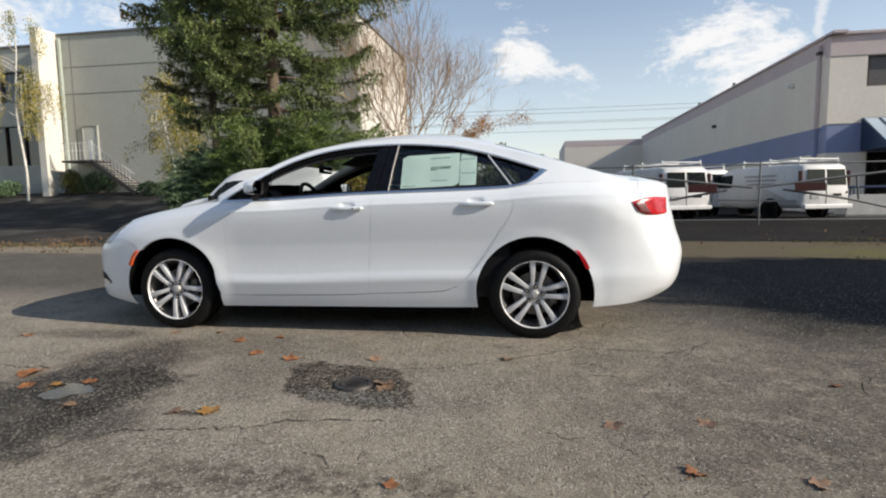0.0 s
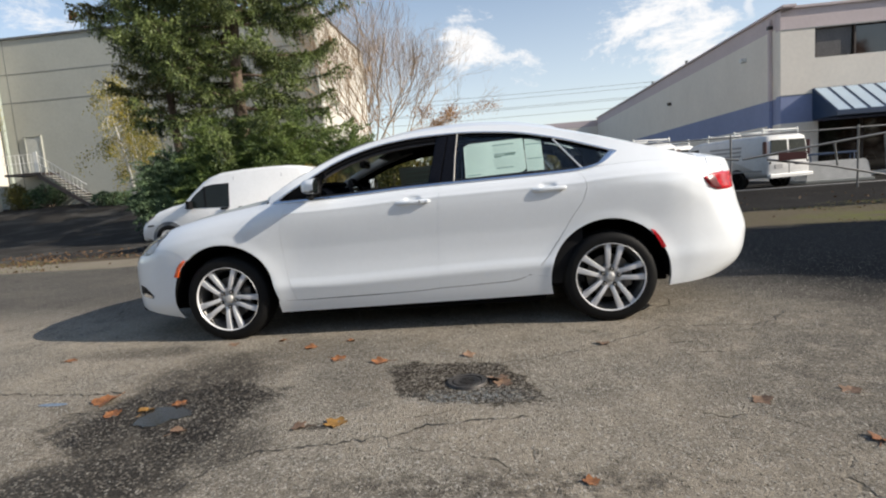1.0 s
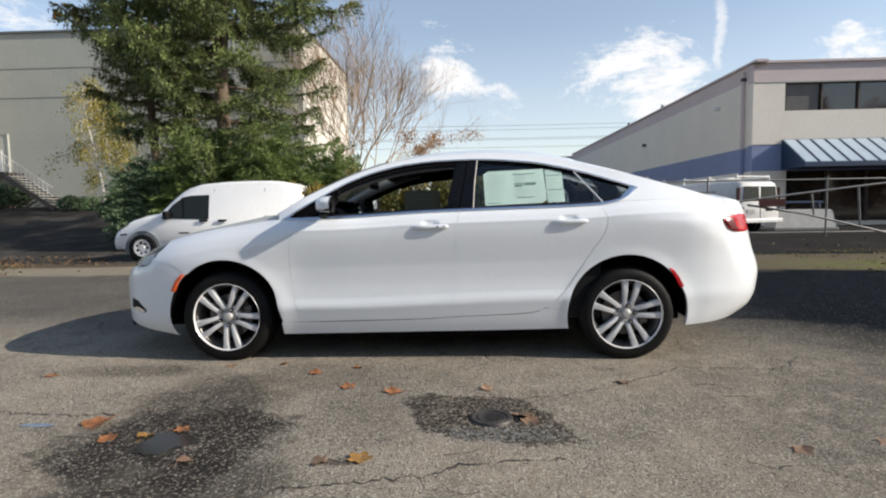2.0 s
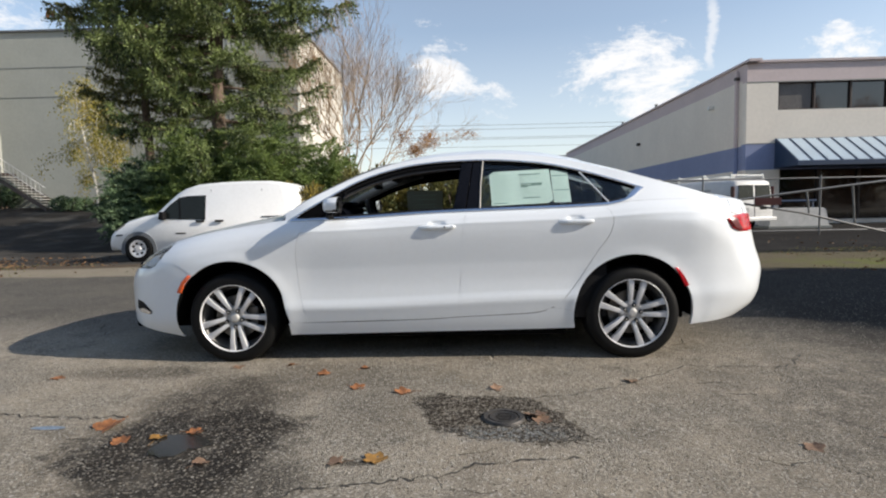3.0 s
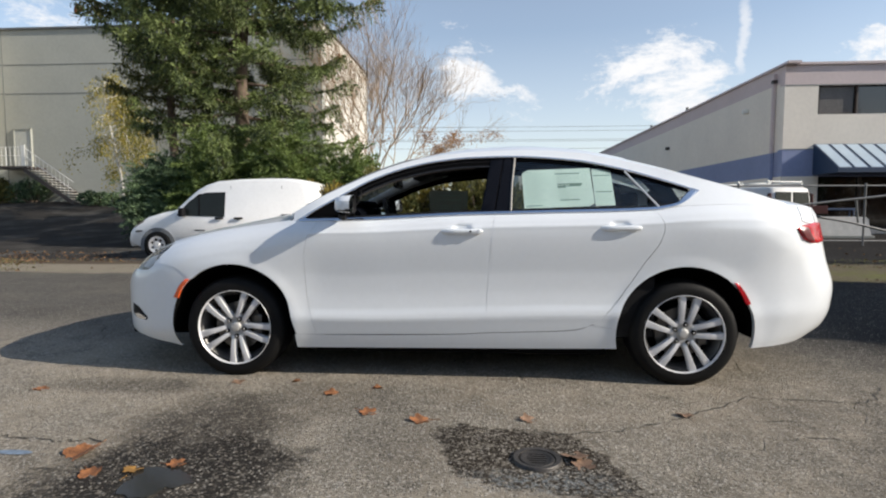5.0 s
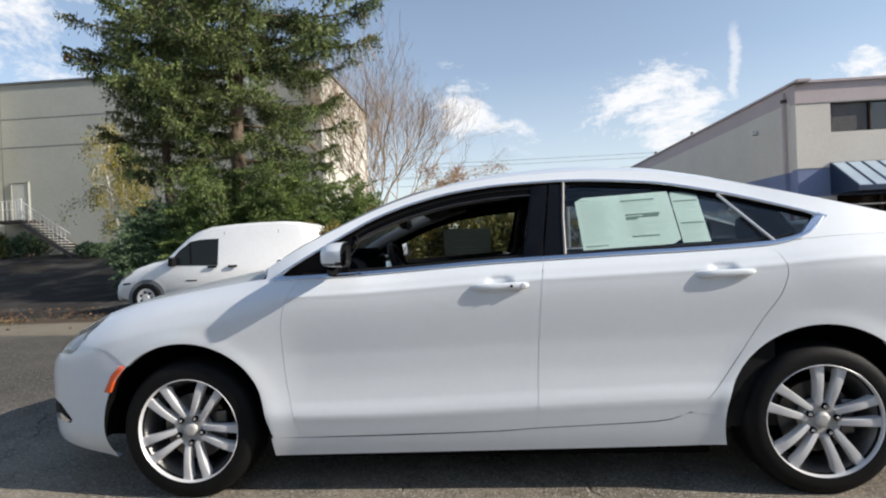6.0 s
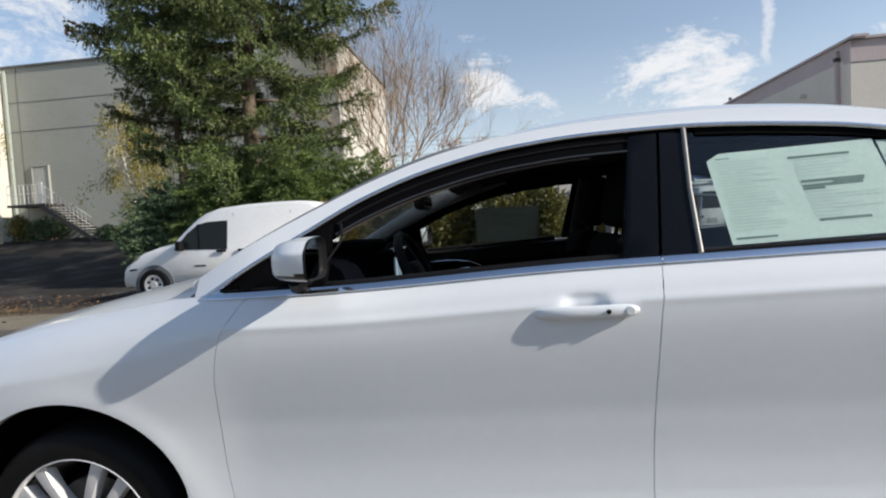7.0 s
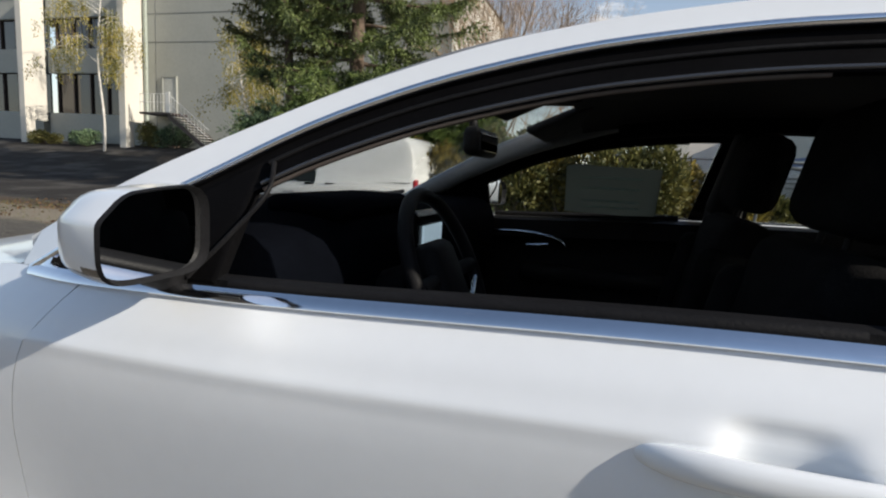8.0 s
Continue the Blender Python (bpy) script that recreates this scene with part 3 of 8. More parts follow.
def build_tall_building():
    """Tilt-up hall: flat wall towards the street, sunlit end wall running away, a pale pier and glazed bays."""
    b = thing("tall_warehouse", "tall pale grey concrete warehouse with thin joints and white pier", "building")
    z0, top, yw, D = 0.6, 10.85, 24.6, 10.5
    x1, x2 = -27.05, -8.3
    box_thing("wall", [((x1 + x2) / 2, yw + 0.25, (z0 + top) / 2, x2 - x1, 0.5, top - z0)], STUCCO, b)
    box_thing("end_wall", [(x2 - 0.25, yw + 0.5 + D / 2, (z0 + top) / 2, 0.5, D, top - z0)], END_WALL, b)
    box_thing("back_wall", [((x1 + x2) / 2 - 8, yw + D + 0.7, (z0 + top) / 2, x2 - x1 + 16, 0.4, top - z0)], STUCCO, b)
    box_thing("roof", [((x1 + x2) / 2 - 8, yw + D / 2 + 0.5, top - 0.5, x2 - x1 + 15, D, 0.3)], STUCCO, b)
    box_thing("coping", [((x1 + x2) / 2, yw + 0.2, top + 0.05, x2 - x1 + 0.1, 0.62, 0.1), (x2 - 0.2, yw + D / 2 + 0.6, top + 0.05, 0.62, D, 0.1)], STEEL, b)
    for z in (8.98, 7.42):
        box_thing("joint", [((x1 + x2) / 2, yw - 0.003, z, x2 - x1, 0.02, 0.05)], JOINT, b)
    for x in (-26.2, -17.5, -12.0):
        box_thing("joint", [(x, yw - 0.004, (z0 + top) / 2, 0.035, 0.02, top - z0)], JOINT, b)
    for z in (8.98, 7.42):
        box_thing("joint", [(x2 + 0.003, yw + D / 2 + 0.4, z, 0.02, D, 0.05)], JOINT, b)
    # fins standing out from the wall, cut back at the foot
    for px in (-27.28, -35.12):
        pier = box_thing("pier", [(px, 23.9, (2.7 + 11.0) / 2, 0.45, 1.40, 11.0 - 2.7)], STUCCO_WHITE, b, "cream painted fin")
        box_thing("pier_foot", [(px, 23.49, (z0 + 2.7) / 2, 0.45, 0.58, 2.7 - z0)], STUCCO_WHITE, pier)
    box_thing("downpipe", [(-26.85, yw - 0.1, 5.7, 0.14, 0.16, 10.0)], mat("grey_green_pipe", (0.38, 0.42, 0.37), 0.6), b)
    # glazed bays beyond the pier
    for x, w in ((-31.2, 7.4), (-40.9, 10.8)):
        for z, h in ((9.70, 1.4), (6.42, 1.45), (2.05, 2.4)):
            box_thing("bay_wall", [(x, yw + 0.4, z, w, 0.5, h)], STUCCO, b)
        box_thing("coping", [(x, yw + 0.35, 10.45, w, 0.62, 0.1)], STEEL, b)
    for z, h in ((8.07, 1.85), (4.48, 2.5)):
        for k in range(9):
            x = -28.25 - k * 1.36 - (0.75 if k > 4 else 0)
            box_thing("window", [(x, yw + 0.5, z, 1.32, 0.1, h)], DARKGLASS, b)
            box_thing("mullion", [(x - 0.68, yw + 0.42, z, 0.07, 0.2, h)], FRAME, b)
    # slanting blinds behind the upper panes
    for k in range(17):
        x = -28.3 - k * 0.36
        v, f = slab([(x, 7.2), (x + 0.07, 7.2), (x - 0.13, 8.95), (x - 0.20, 8.95)], 0.02, lambda p, q, r: (p, yw + 0.43 + r, q))
        add("blind", mesh("blind", v, f, STEEL, False), b)
    # door on a landing with a flight of steps
    door = box_thing("door", [(-25.2, yw - 0.03, 4.45, 0.88, 0.08, 2.0)], mat("grey_door_paint", (0.50, 0.51, 0.47), 0.6), b)
    box_thing("door_frame", [(-25.69, yw - 0.05, 4.47, 0.07, 0.12, 2.1), (-24.71, yw - 0.05, 4.47, 0.07, 0.12, 2.1), (-25.2, yw - 0.05, 5.5, 1.05, 0.12, 0.07)], STUCCO, door)
    return b


def build_stairs():
    s = thing("outdoor_stairs", "outdoor steps with pale metal railing against a concrete wall", "stairs")
    y0 = 23.2
    box_thing("landing", [(-25.0, y0 + 0.68, 3.30, 2.1, 1.35, 0.12)], FRAME, s)
    n, xa, dx = 12, -23.95, 0.222
    for k in range(n):
        z = 3.30 - (k + 1) * 0.152
        box_thing("tread", [(xa + k * dx, y0 + 0.68, z, 0.29, 1.3, 0.05)], STAIR, s)
    a, c = (xa - 0.15, 3.30), (xa + n * dx - 0.05, 1.42)
    for y in (y0 + 0.02, y0 + 1.33):
        v, f = slab([(a[0], a[1]), (a[0], a[1] - 0.24), (c[0], c[1] - 0.18), (c[0], c[1] + 0.06)], 0.05, lambda p, q, r: (p, y + r, q))
        add("stringer", mesh("stringer", v, f, FRAME, False), s)
    rail_y = y0 + 0.03
    for dz in (1.0, 0.55):
        tube("handrail", [(-26.0, rail_y, 3.36 + dz), (xa - 0.1, rail_y, 3.36 + dz), (c[0], rail_y, 1.5 + dz)], 0.02, WHITE_METAL, s, n=6)
    for k in range(9):
        x = -26.0 + k * 0.24
        tube("baluster", [(x, rail_y, 3.36), (x, rail_y, 4.36)], 0.011 if k % 4 else 0.024, WHITE_METAL, s, n=5)
    for k in range(11):
        x, z = xa + 0.1 + k * dx, 3.24 - k * 0.152
        tube("baluster", [(x, rail_y, z), (x, rail_y, z + 1.0)], 0.011, WHITE_METAL, s, n=5)
    box_thing("gate_post", [(xa - 0.12, rail_y, 3.92, 0.22, 0.05, 1.1)], WHITE_METAL, s)
    return s


def build_office():
    """Two-storey office and hall: banded walls, ribbon window, metal awning, receding side."""
    b = thing("office_building", "two-storey beige commercial building with blue band, ribbon windows and navy awning", "building")
    x0, y0, H = 13.28, 20.9, 7.38
    W, D = 34.0, 41.0
    # front, in bands, with the ribbon window and the shopfront left open
    xr = x0 + W
    bands = [(6.46, H, MAUVE), (3.70, 5.20, PALE), (2.52, 3.70, BLUE)]
    for a, c, m in bands:
        box_thing("front_wall", [((x0 + xr) / 2, y0 + 0.2, (a + c) / 2, W, 0.4, c - a)], m, b)
    box_thing("front_wall", [(x0 + 0.7, y0 + 0.2, 5.83, 1.4, 0.4, 1.26)], PALE, b)
    box_thing("corner_pier", [(x0 + 0.77, y0 + 0.2, 1.2, 1.55, 0.4, 2.64)], PALE, b)
    box_thing("plinth", [((x0 + 1.55 + xr) / 2, y0 + 0.25, 0.10, W - 1.55, 0.3, 0.22)], PALE, b)
    # side wall in bands
    for a, c, m in ((6.60, H, MAUVE), (3.63, 6.60, PALE), (2.52, 3.63, BLUE), (-0.1, 2.52, PALE)):
        box_thing("side_wall", [(x0 - 0.003 + 0.2, y0 + 0.405 + D / 2, (a + c) / 2, 0.4, D, c - a)], m, b)
    box_thing("coping", [((x0 + xr) / 2, y0 + 0.17, H - 0.02, W + 0.2, 0.55, 0.10), (x0 + 0.17, y0 + D / 2, H - 0.02, 0.55, D + 0.8, 0.10)], MAUVE, b)
    box_thing("reveal", [((x0 + xr) / 2, y0 - 0.004, 6.45, W, 0.02, 0.04), ((x0 + xr) / 2, y0 - 0.004, 3.705, W, 0.02, 0.03)], JOINT, b)
    box_thing("roof", [((x0 + xr) / 2, y0 + D / 2 + 0.4, H - 0.45, W - 0.5, D, 0.25)], STUCCO, b)
    box_thing("back_wall", [((x0 + xr) / 2, y0 + D + 0.6, H / 2, W, 0.4, H)], PALE, b)
    box_thing("downpipe", [(x0 - 0.08, y0 + 0.75, 4.3, 0.12, 0.14, 5.6)], MAUVE, b)
    box_thing("downpipe", [(x0 - 0.09, y0 + 0.75, 3.0, 0.14, 0.16, 1.2)], BLUE, b)
    # ribbon window
    for k in range(13):
        x = x0 + 1.45 + 0.8 + k * 1.62
        box_thing("window", [(x, y0 + 0.22, 5.83, 1.54, 0.05, 1.22)], DARKGLASS, b)
        box_thing("mullion", [(x - 0.80, y0 + 0.16, 5.83, 0.07, 0.14, 1.26)], FRAME, b)
    # drawn blinds behind two panes
    for k in (0, 4):
        box_thing("window_blind", [(x0 + 1.45 + 0.8 + k * 1.62, y0 + 0.185, 5.83, 1.40, 0.01, 1.16)], mat("dim_grey_blind", (0.10, 0.092, 0.09), 0.4, vary=0.3, scale=1.5), b)
    # shopfront
    for k in range(12):
        x = x0 + 1.6 + 0.9 + k * 1.8
        box_thing("shop_window", [(x, y0 + 0.25, 1.38, 1.72, 0.05, 2.32)], DARKGLASS, b)
        box_thing("mullion", [(x - 0.9, y0 + 0.18, 1.38, 0.09, 0.16, 2.34)], FRAME, b)
    # awning: sloping pan with raised seams and a deep navy fascia
    ax0, ax1 = x0 + 1.30, x0 + 26
    aw = add("awning", None, b)
    v, f = slab([(y0, 3.92), (y0 - 1.75, 2.76), (y0 - 1.75, 2.58), (y0, 2.58)], ax1 - ax0, lambda p, q, r: (ax0 + r, p, q))
    add("awning_box", mesh("awning_box", v, f, NAVY, False), aw)
    n = int((ax1 - ax0) / 0.62)
    for k in range(n):
        xa, xb = ax0 + 0.06 + k * 0.62, ax0 + 0.06 + k * 0.62 + 0.47
        v, f = slab([(xa, 0.02), (xb, 0.02), (xb, 0.96), (xa, 0.96)], 0.02, lambda p, q, r: (p, y0 - 1.75 * (1 - q) - 0.006, 2.76 + 1.16 * q + 0.004 + r))
        add("awning_panel", mesh("awning_panel", v, f, PANEL, False), aw)
    # wall lamps and roof vents
    for (y, z) in ((24.2, 5.9), (35.5, 5.35)):
        box_thing("wall_lamp", [(x0 - 0.12, y, z, 0.26, 0.24, 0.2)], FRAME if z < 5.5 else WHITE_METAL, b, "", 0.03)
    box_thing("wall_lamp", [(x0 - 0.1, 21.6, 6.75, 0.2, 0.16, 0.14)], FRAME, b)
    for y in (33.0, 40.5):
        tube("roof_vent", [(x0 + 0.25, y, H), (x0 + 0.25, y, H + 0.35)], 0.1, JOINT, b)
    # lower rear wing closing the yard
    box_thing("rear_wing", [((4.6 + x0) / 2, y0 + D + 0.6, 3.55, x0 - 4.6 + 0.2, 0.4, 7.1)], PALE, b)
    box_thing("wing_band", [((4.6 + x0) / 2, y0 + D + 0.395, 6.8, x0 - 4.6, 0.02, 0.7)], MAUVE, b)
    box_thing("wing_side", [(4.7, y0 + D + 8.8, 3.55, 0.4, 16, 7.1)], PALE, b)
    return b


build_tall_building()
build_stairs()
build_office()


# ---------------------------------------------------------------- the white sedan
# The car lies along x with its nose towards -x; its near side faces -y.
HUB_X, HUB_Z = 1.371, 0.33
half_width = pchip([-2.345, -2.325, -2.27, -2.18, -2.05, -1.88, -1.65, -1.3, -0.9, 0.2, 1.0, 1.4, 1.7, 1.9, 2.05, 2.18, 2.28, 2.37, 2.425, 2.455, 2.465],
                   [0.0, 0.28, 0.52, 0.68, 0.80, 0.868, 0.905, 0.920, 0.925, 0.925, 0.921, 0.918, 0.906, 0.884, 0.846, 0.790, 0.722, 0.61, 0.47, 0.28, 0.0])
tail_tuck = pchip([0.2, 0.25, 0.30, 0.36, 0.46, 0.58, 0.78, 0.99, 1.1], [0.26, 0.20, 0.11, 0.05, 0.015, 0.0, 0.055, 0.098, 0.10])
shoulder = pchip([-2.345, -2.15, -2.0, -1.85, -1.55, -1.25, -0.95, -0.58, 0.05, 0.5, 1.17, 1.35, 1.6, 1.9, 2.1, 2.25, 2.4, 2.465],
                 [0.62, 0.715, 0.785, 0.842, 0.915, 0.962, 0.998, 1.006, 1.038, 1.050, 1.070, 1.085, 1.095, 1.097, 1.090, 1.078, 1.060, 1.05])
rounding = pchip([-2.35, -1.9, -1.1, -0.8, 1.3, 1.9, 2.52], [1.0, 1.0, 0.55, 0.0, 0.0, 0.35, 0.5])
door_section = pchip([0, 0.10, 0.205, 0.228, 0.245, 0.262, 0.33, 0.45, 0.56, 0.66, 0.72, 0.76, 0.80, 0.84, 0.862, 0.880, 0.894, 0.9005, 0.9045, 0.92, 0.945, 1.0],
                     [-0.062, -0.036, -0.0150, -0.0105, -0.0090, -0.0105, -0.0215, -0.0280, -0.0250, -0.0155, -0.0090, -0.0052, -0.0022, -0.0007, -0.0009, -0.0016, -0.0014, -0.0016, -0.0032, -0.0115, -0.0238, -0.062])
end_section = pchip([0, 0.10, 0.19, 0.32, 0.50, 0.70, 0.80, 0.88, 0.95, 1.0], [-0.07, -0.03, -0.012, -0.006, 0.0, 0.0, -0.008, -0.035, -0.085, -0.15])


HAUNCH = smooth_line([(1.20, 0.952), (1.515, 0.953), (1.692, 0.945), (1.81, 0.918), (1.913, 0.864), (2.007, 0.807), (2.083, 0.738), (2.137, 0.653), (2.174, 0.57), (2.19, 0.50)], 90)
BUMPER_EDGE = smooth_line([(1.74, 0.452), (1.935, 0.475), (2.10, 0.50), (2.30, 0.545), (2.44, 0.565)], 50)


def side_y(x, z):
    """Half width of the lower body at x, z."""
    x, z = np.asarray(x, float), np.asarray(z, float)
    s = np.clip((z - 0.2) / (shoulder(x) - 0.2), 0, 1)
    rise = np.clip((x + 0.6) / 1.5, 0, 1)
    s = s - 0.036 * rise * rise * (3 - 2 * rise) * np.exp(-((s - 0.30) / 0.13) ** 2)
    k = rounding(x)
    w = half_width(x + tail_tuck(z) * np.clip((x - 1.75) / 0.45, 0, 1))
    y = w + np.minimum(1, w / 0.5) * ((1 - k) * door_section(s) + k * end_section(s))
    # crease that runs on from the doors' shoulder and bends down round the corner of the tail, and the bumper's lower edge
    for line, high, wide, a, b in ((HAUNCH, 0.017, 0.15, 1.25, 1.80), (BUMPER_EDGE, 0.008, 0.08, 1.80, 1.95)):
        near = np.sqrt(np.min((x[..., None] - line[:, 0]) ** 2 + (z[..., None] - line[:, 1]) ** 2, -1) + 0.022 ** 2)
        y = y + np.minimum(1, w / 0.5) * high * (np.exp(-near / wide) - 0.35) * np.clip((x - a) / (b - a), 0, 1) * np.clip((1.06 - z) / 0.10, 0, 1) * np.clip((z - 0.26) / 0.10, 0, 1)
    # hollows behind the pull handles
    for hx, hz in ((0.056, 0.946), (0.978, 0.967)):
        y = y - 0.0135 * np.exp(-((x - hx) / 0.048) ** 4 - ((z - hz - 0.002) / 0.026) ** 4)
    # flared lips over the wheels
    for hx in (-HUB_X, HUB_X):
        r = np.hypot(x - hx, z - HUB_Z)
        y = y + 0.006 * np.exp(-((r - 0.40) / 0.045) ** 2) * (z > 0.15)
    return np.maximum(y, 0)


def belt_y(x):
    return side_y(x, shoulder(x))


def house_y(x, z):
    """Half width of the greenhouse above the shoulder."""
    return belt_y(x) - 0.64 * np.maximum(z - shoulder(x), 0)


rail = pchip([-1.02, -0.84, -0.67, -0.47, -0.265, -0.06, 0.13, 0.43, 0.73, 0.99, 1.2, 1.42, 1.65, 1.85, 2.05],
             [1.038, 1.142, 1.228, 1.317, 1.382, 1.418, 1.436, 1.445, 1.428, 1.383, 1.330, 1.270, 1.205, 1.145, 1.072])
dlo_top = pchip([-0.956, -0.82, -0.70, -0.52, -0.33, -0.107, 0.12, 0.354, 0.74, 1.03, 1.31, 1.44], [1.0, 1.084, 1.153, 1.252, 1.322, 1.371, 1.393, 1.398, 1.372, 1.312, 1.224, 1.178])
dlo_low = pchip([-0.956, -0.58, 0.05, 0.5, 1.173, 1.30, 1.38, 1.44], [1.0, 1.010, 1.042, 1.054, 1.074, 1.095, 1.128, 1.178])
crown = pchip([-2.345, -2.2, -2.05, -1.85, -1.55, -1.25, -1.06, -0.9, -0.7, -0.5, -0.3, -0.1, 0.1, 0.43, 0.75, 1.0, 1.25, 1.5, 1.75, 1.9, 2.1, 2.25, 2.33, 2.40],
              [0.64, 0.745, 0.825, 0.898, 0.965, 1.025, 1.059, 1.154, 1.252, 1.340, 1.411, 1.462, 1.493, 1.510, 1.491, 1.446, 1.378, 1.295, 1.210, 1.168, 1.142, 1.115, 1.098, 1.075])


def edge_z(x):
    return np.where(x < -1.02, shoulder(x), np.where(x > 2.05, shoulder(x), rail(x)))


def edge_y(x):
    e = edge_z(x)
    return np.where((x < -1.02) | (x > 2.05), belt_y(x), house_y(x, e))


def arc(hx, r, a0, a1, n=24):
    a = np.radians(np.linspace(a0, a1, n))
    return [(hx + r * math.cos(t), HUB_Z + r * math.sin(t)) for t in a]


def patch(name, left, bottom, right, top, surface, sgn, material, parent, nu=28, nv=24, proud=0.0, lip=0.028, label="", ease=None, seam=()):
    """A panel: a Coons patch in side view, laid on the body's surface, with its edges turned in."""
    u, v = np.linspace(0, 1, nu), np.linspace(0, 1, nv)
    if ease:
        u = ease(u)
    B, T = smooth_line(bottom, 200, len(bottom) < 3), smooth_line(top, 200, len(top) < 3)
    L, R = smooth_line(left, 200, len(left) < 3), smooth_line(right, 200, len(right) < 3)

    def on(c, t):
        s = np.linspace(0, 1, 200)
        return np.stack([np.interp(t, s, c[:, 0]), np.interp(t, s, c[:, 1])], 1)
    b, t, l, r = on(B, u)[:, None], on(T, u)[:, None], on(L, v)[None], on(R, v)[None]
    U, V = u[:, None, None], v[None, :, None]
    P = (1 - V) * b + V * t + (1 - U) * l + U * r - ((1 - U) * (1 - V) * B[0] + U * (1 - V) * B[-1] + (1 - U) * V * T[0] + U * V * T[-1])
    x, z = P[..., 0].ravel(), P[..., 1].ravel()
    y = surface(x, z) + proud
    verts = np.stack([x, sgn * y, z], 1)
    faces = grid_faces(nu, nv, 0, sgn > 0)
    idx = np.arange(nu * nv).reshape(nu, nv)
    # edges turned in on every side but those that run on into the next panel
    sides = {"bottom": idx[:, 0], "right": idx[-1], "top": idx[::-1, -1], "left": idx[0, ::-1]}
    centre = verts.mean(0)
    for key, ring in sides.items():
        if key in seam:
            continue
        n0, k = len(verts), len(ring)
        edge = verts[ring]
        inw = centre - edge
        inw[:, 1] = 0
        inw /= np.maximum(np.linalg.norm(inw, axis=1)[:, None], 1e-6)
        mid = edge + inw * 0.002
        mid[:, 1] -= sgn * 0.004
        deep = mid.copy()
        deep[:, 1] -= sgn * lip
        verts = np.concatenate([verts, mid, deep])
        for i in range(k - 1):
            a, b, c, d = ring[i], ring[i + 1], n0 + i, n0 + i + 1
            for q in ((a, b, d, c), (c, d, d + k, c + k)):
                faces.append(q[::-1] if sgn < 0 else q)
    return add(name, mesh(name, verts, faces, material), parent, label)


def top_sheet(name, x0, x1, nx, material, parent, inset=0.0, lift=0.0, ny=25, thick=0.0, label="", bow=0.0):
    """A part of the car's top between x0 and x1: hood, screen, roof, lid. bow: how far its middle runs ahead of its ends."""
    s = np.linspace(0, 1, nx)
    q = np.linspace(-1, 1, ny)
    X = np.zeros((nx, ny)); Y = np.zeros((nx, ny)); Z = np.zeros((nx, ny))
    for j, w in enumerate(q):
        x = x0 + (x1 - x0) * s + bow * (1 - w * w)
        ye, ze, zc = edge_y(x) - inset, edge_z(x), crown(x)
        X[:, j], Y[:, j] = x, w * ye
        Z[:, j] = ze + (zc - ze) * (1 - np.abs(w) ** 3.2) + lift
    v = np.stack([X.ravel(), Y.ravel(), Z.ravel()], 1)
    f = grid_faces(nx, ny)
    if thick:
        v, f = solid(v, f, (0, 0, -thick))
    return add(name, mesh(name, v, f, material), parent, label)


def strip(name, xs, low, high, surface, sgn, material, parent, proud=0.0, nv=5, lip=0.02, label=""):
    """A band in side view between two curves of x."""
    xs = np.array(xs)
    a, b = low(xs), high(xs)
    V = np.linspace(0, 1, nv)
    z = a[:, None] + (b - a)[:, None] * V[None]
    x = np.broadcast_to(xs[:, None], z.shape)
    y = surface(x.ravel(), z.ravel()) + proud
    v = np.stack([x.ravel(), sgn * y, z.ravel()], 1)
    v, f = solid(v, grid_faces(len(xs), nv, 0, sgn > 0), (0, -sgn * lip, 0))
    return add(name, mesh(name, v, f, material), parent, label)


def plate(name, outline, surface, sgn, material, parent, proud=0.0, thick=0.006, label="", n=None, smooth=True):
    """A small flat-sided piece laid on a surface in side view (outline in x, z), filled as a fan of rings."""
    p = np.array(outline, float)
    if n:
        p = smooth_line(np.vstack([p, p[:1]]), n + 1, True)[:-1]
    c = p.mean(0)
    rings = [c + (p - c) * k for k in (1.0, 0.93, 0.6, 0.25)]
    pts = np.vstack(rings + [c[None]])
    m = len(p)
    f = []
    for r in range(3):
        for i in range(m):
            j = (i + 1) % m
            q = (r * m + i, r * m + j, (r + 1) * m + j, (r + 1) * m + i)
            f.append(q)
    f += [(3 * m + i, 3 * m + (i + 1) % m, 4 * m) for i in range(m)]
    area = 0.5 * np.sum(p[:, 0] * np.roll(p[:, 1], -1) - np.roll(p[:, 0], -1) * p[:, 1])
    if (area > 0) != (sgn < 0):
        f = [q[::-1] for q in f]
    y = surface(pts[:, 0], pts[:, 1]) + proud
    y[:m] -= min(0.004, thick * 0.5)
    v = np.stack([pts[:, 0], sgn * y, pts[:, 1]], 1)
    v, f = solid(v, f, (0, -sgn * thick, 0))
    return add(name, mesh(name, v, f, material, smooth), parent, label)


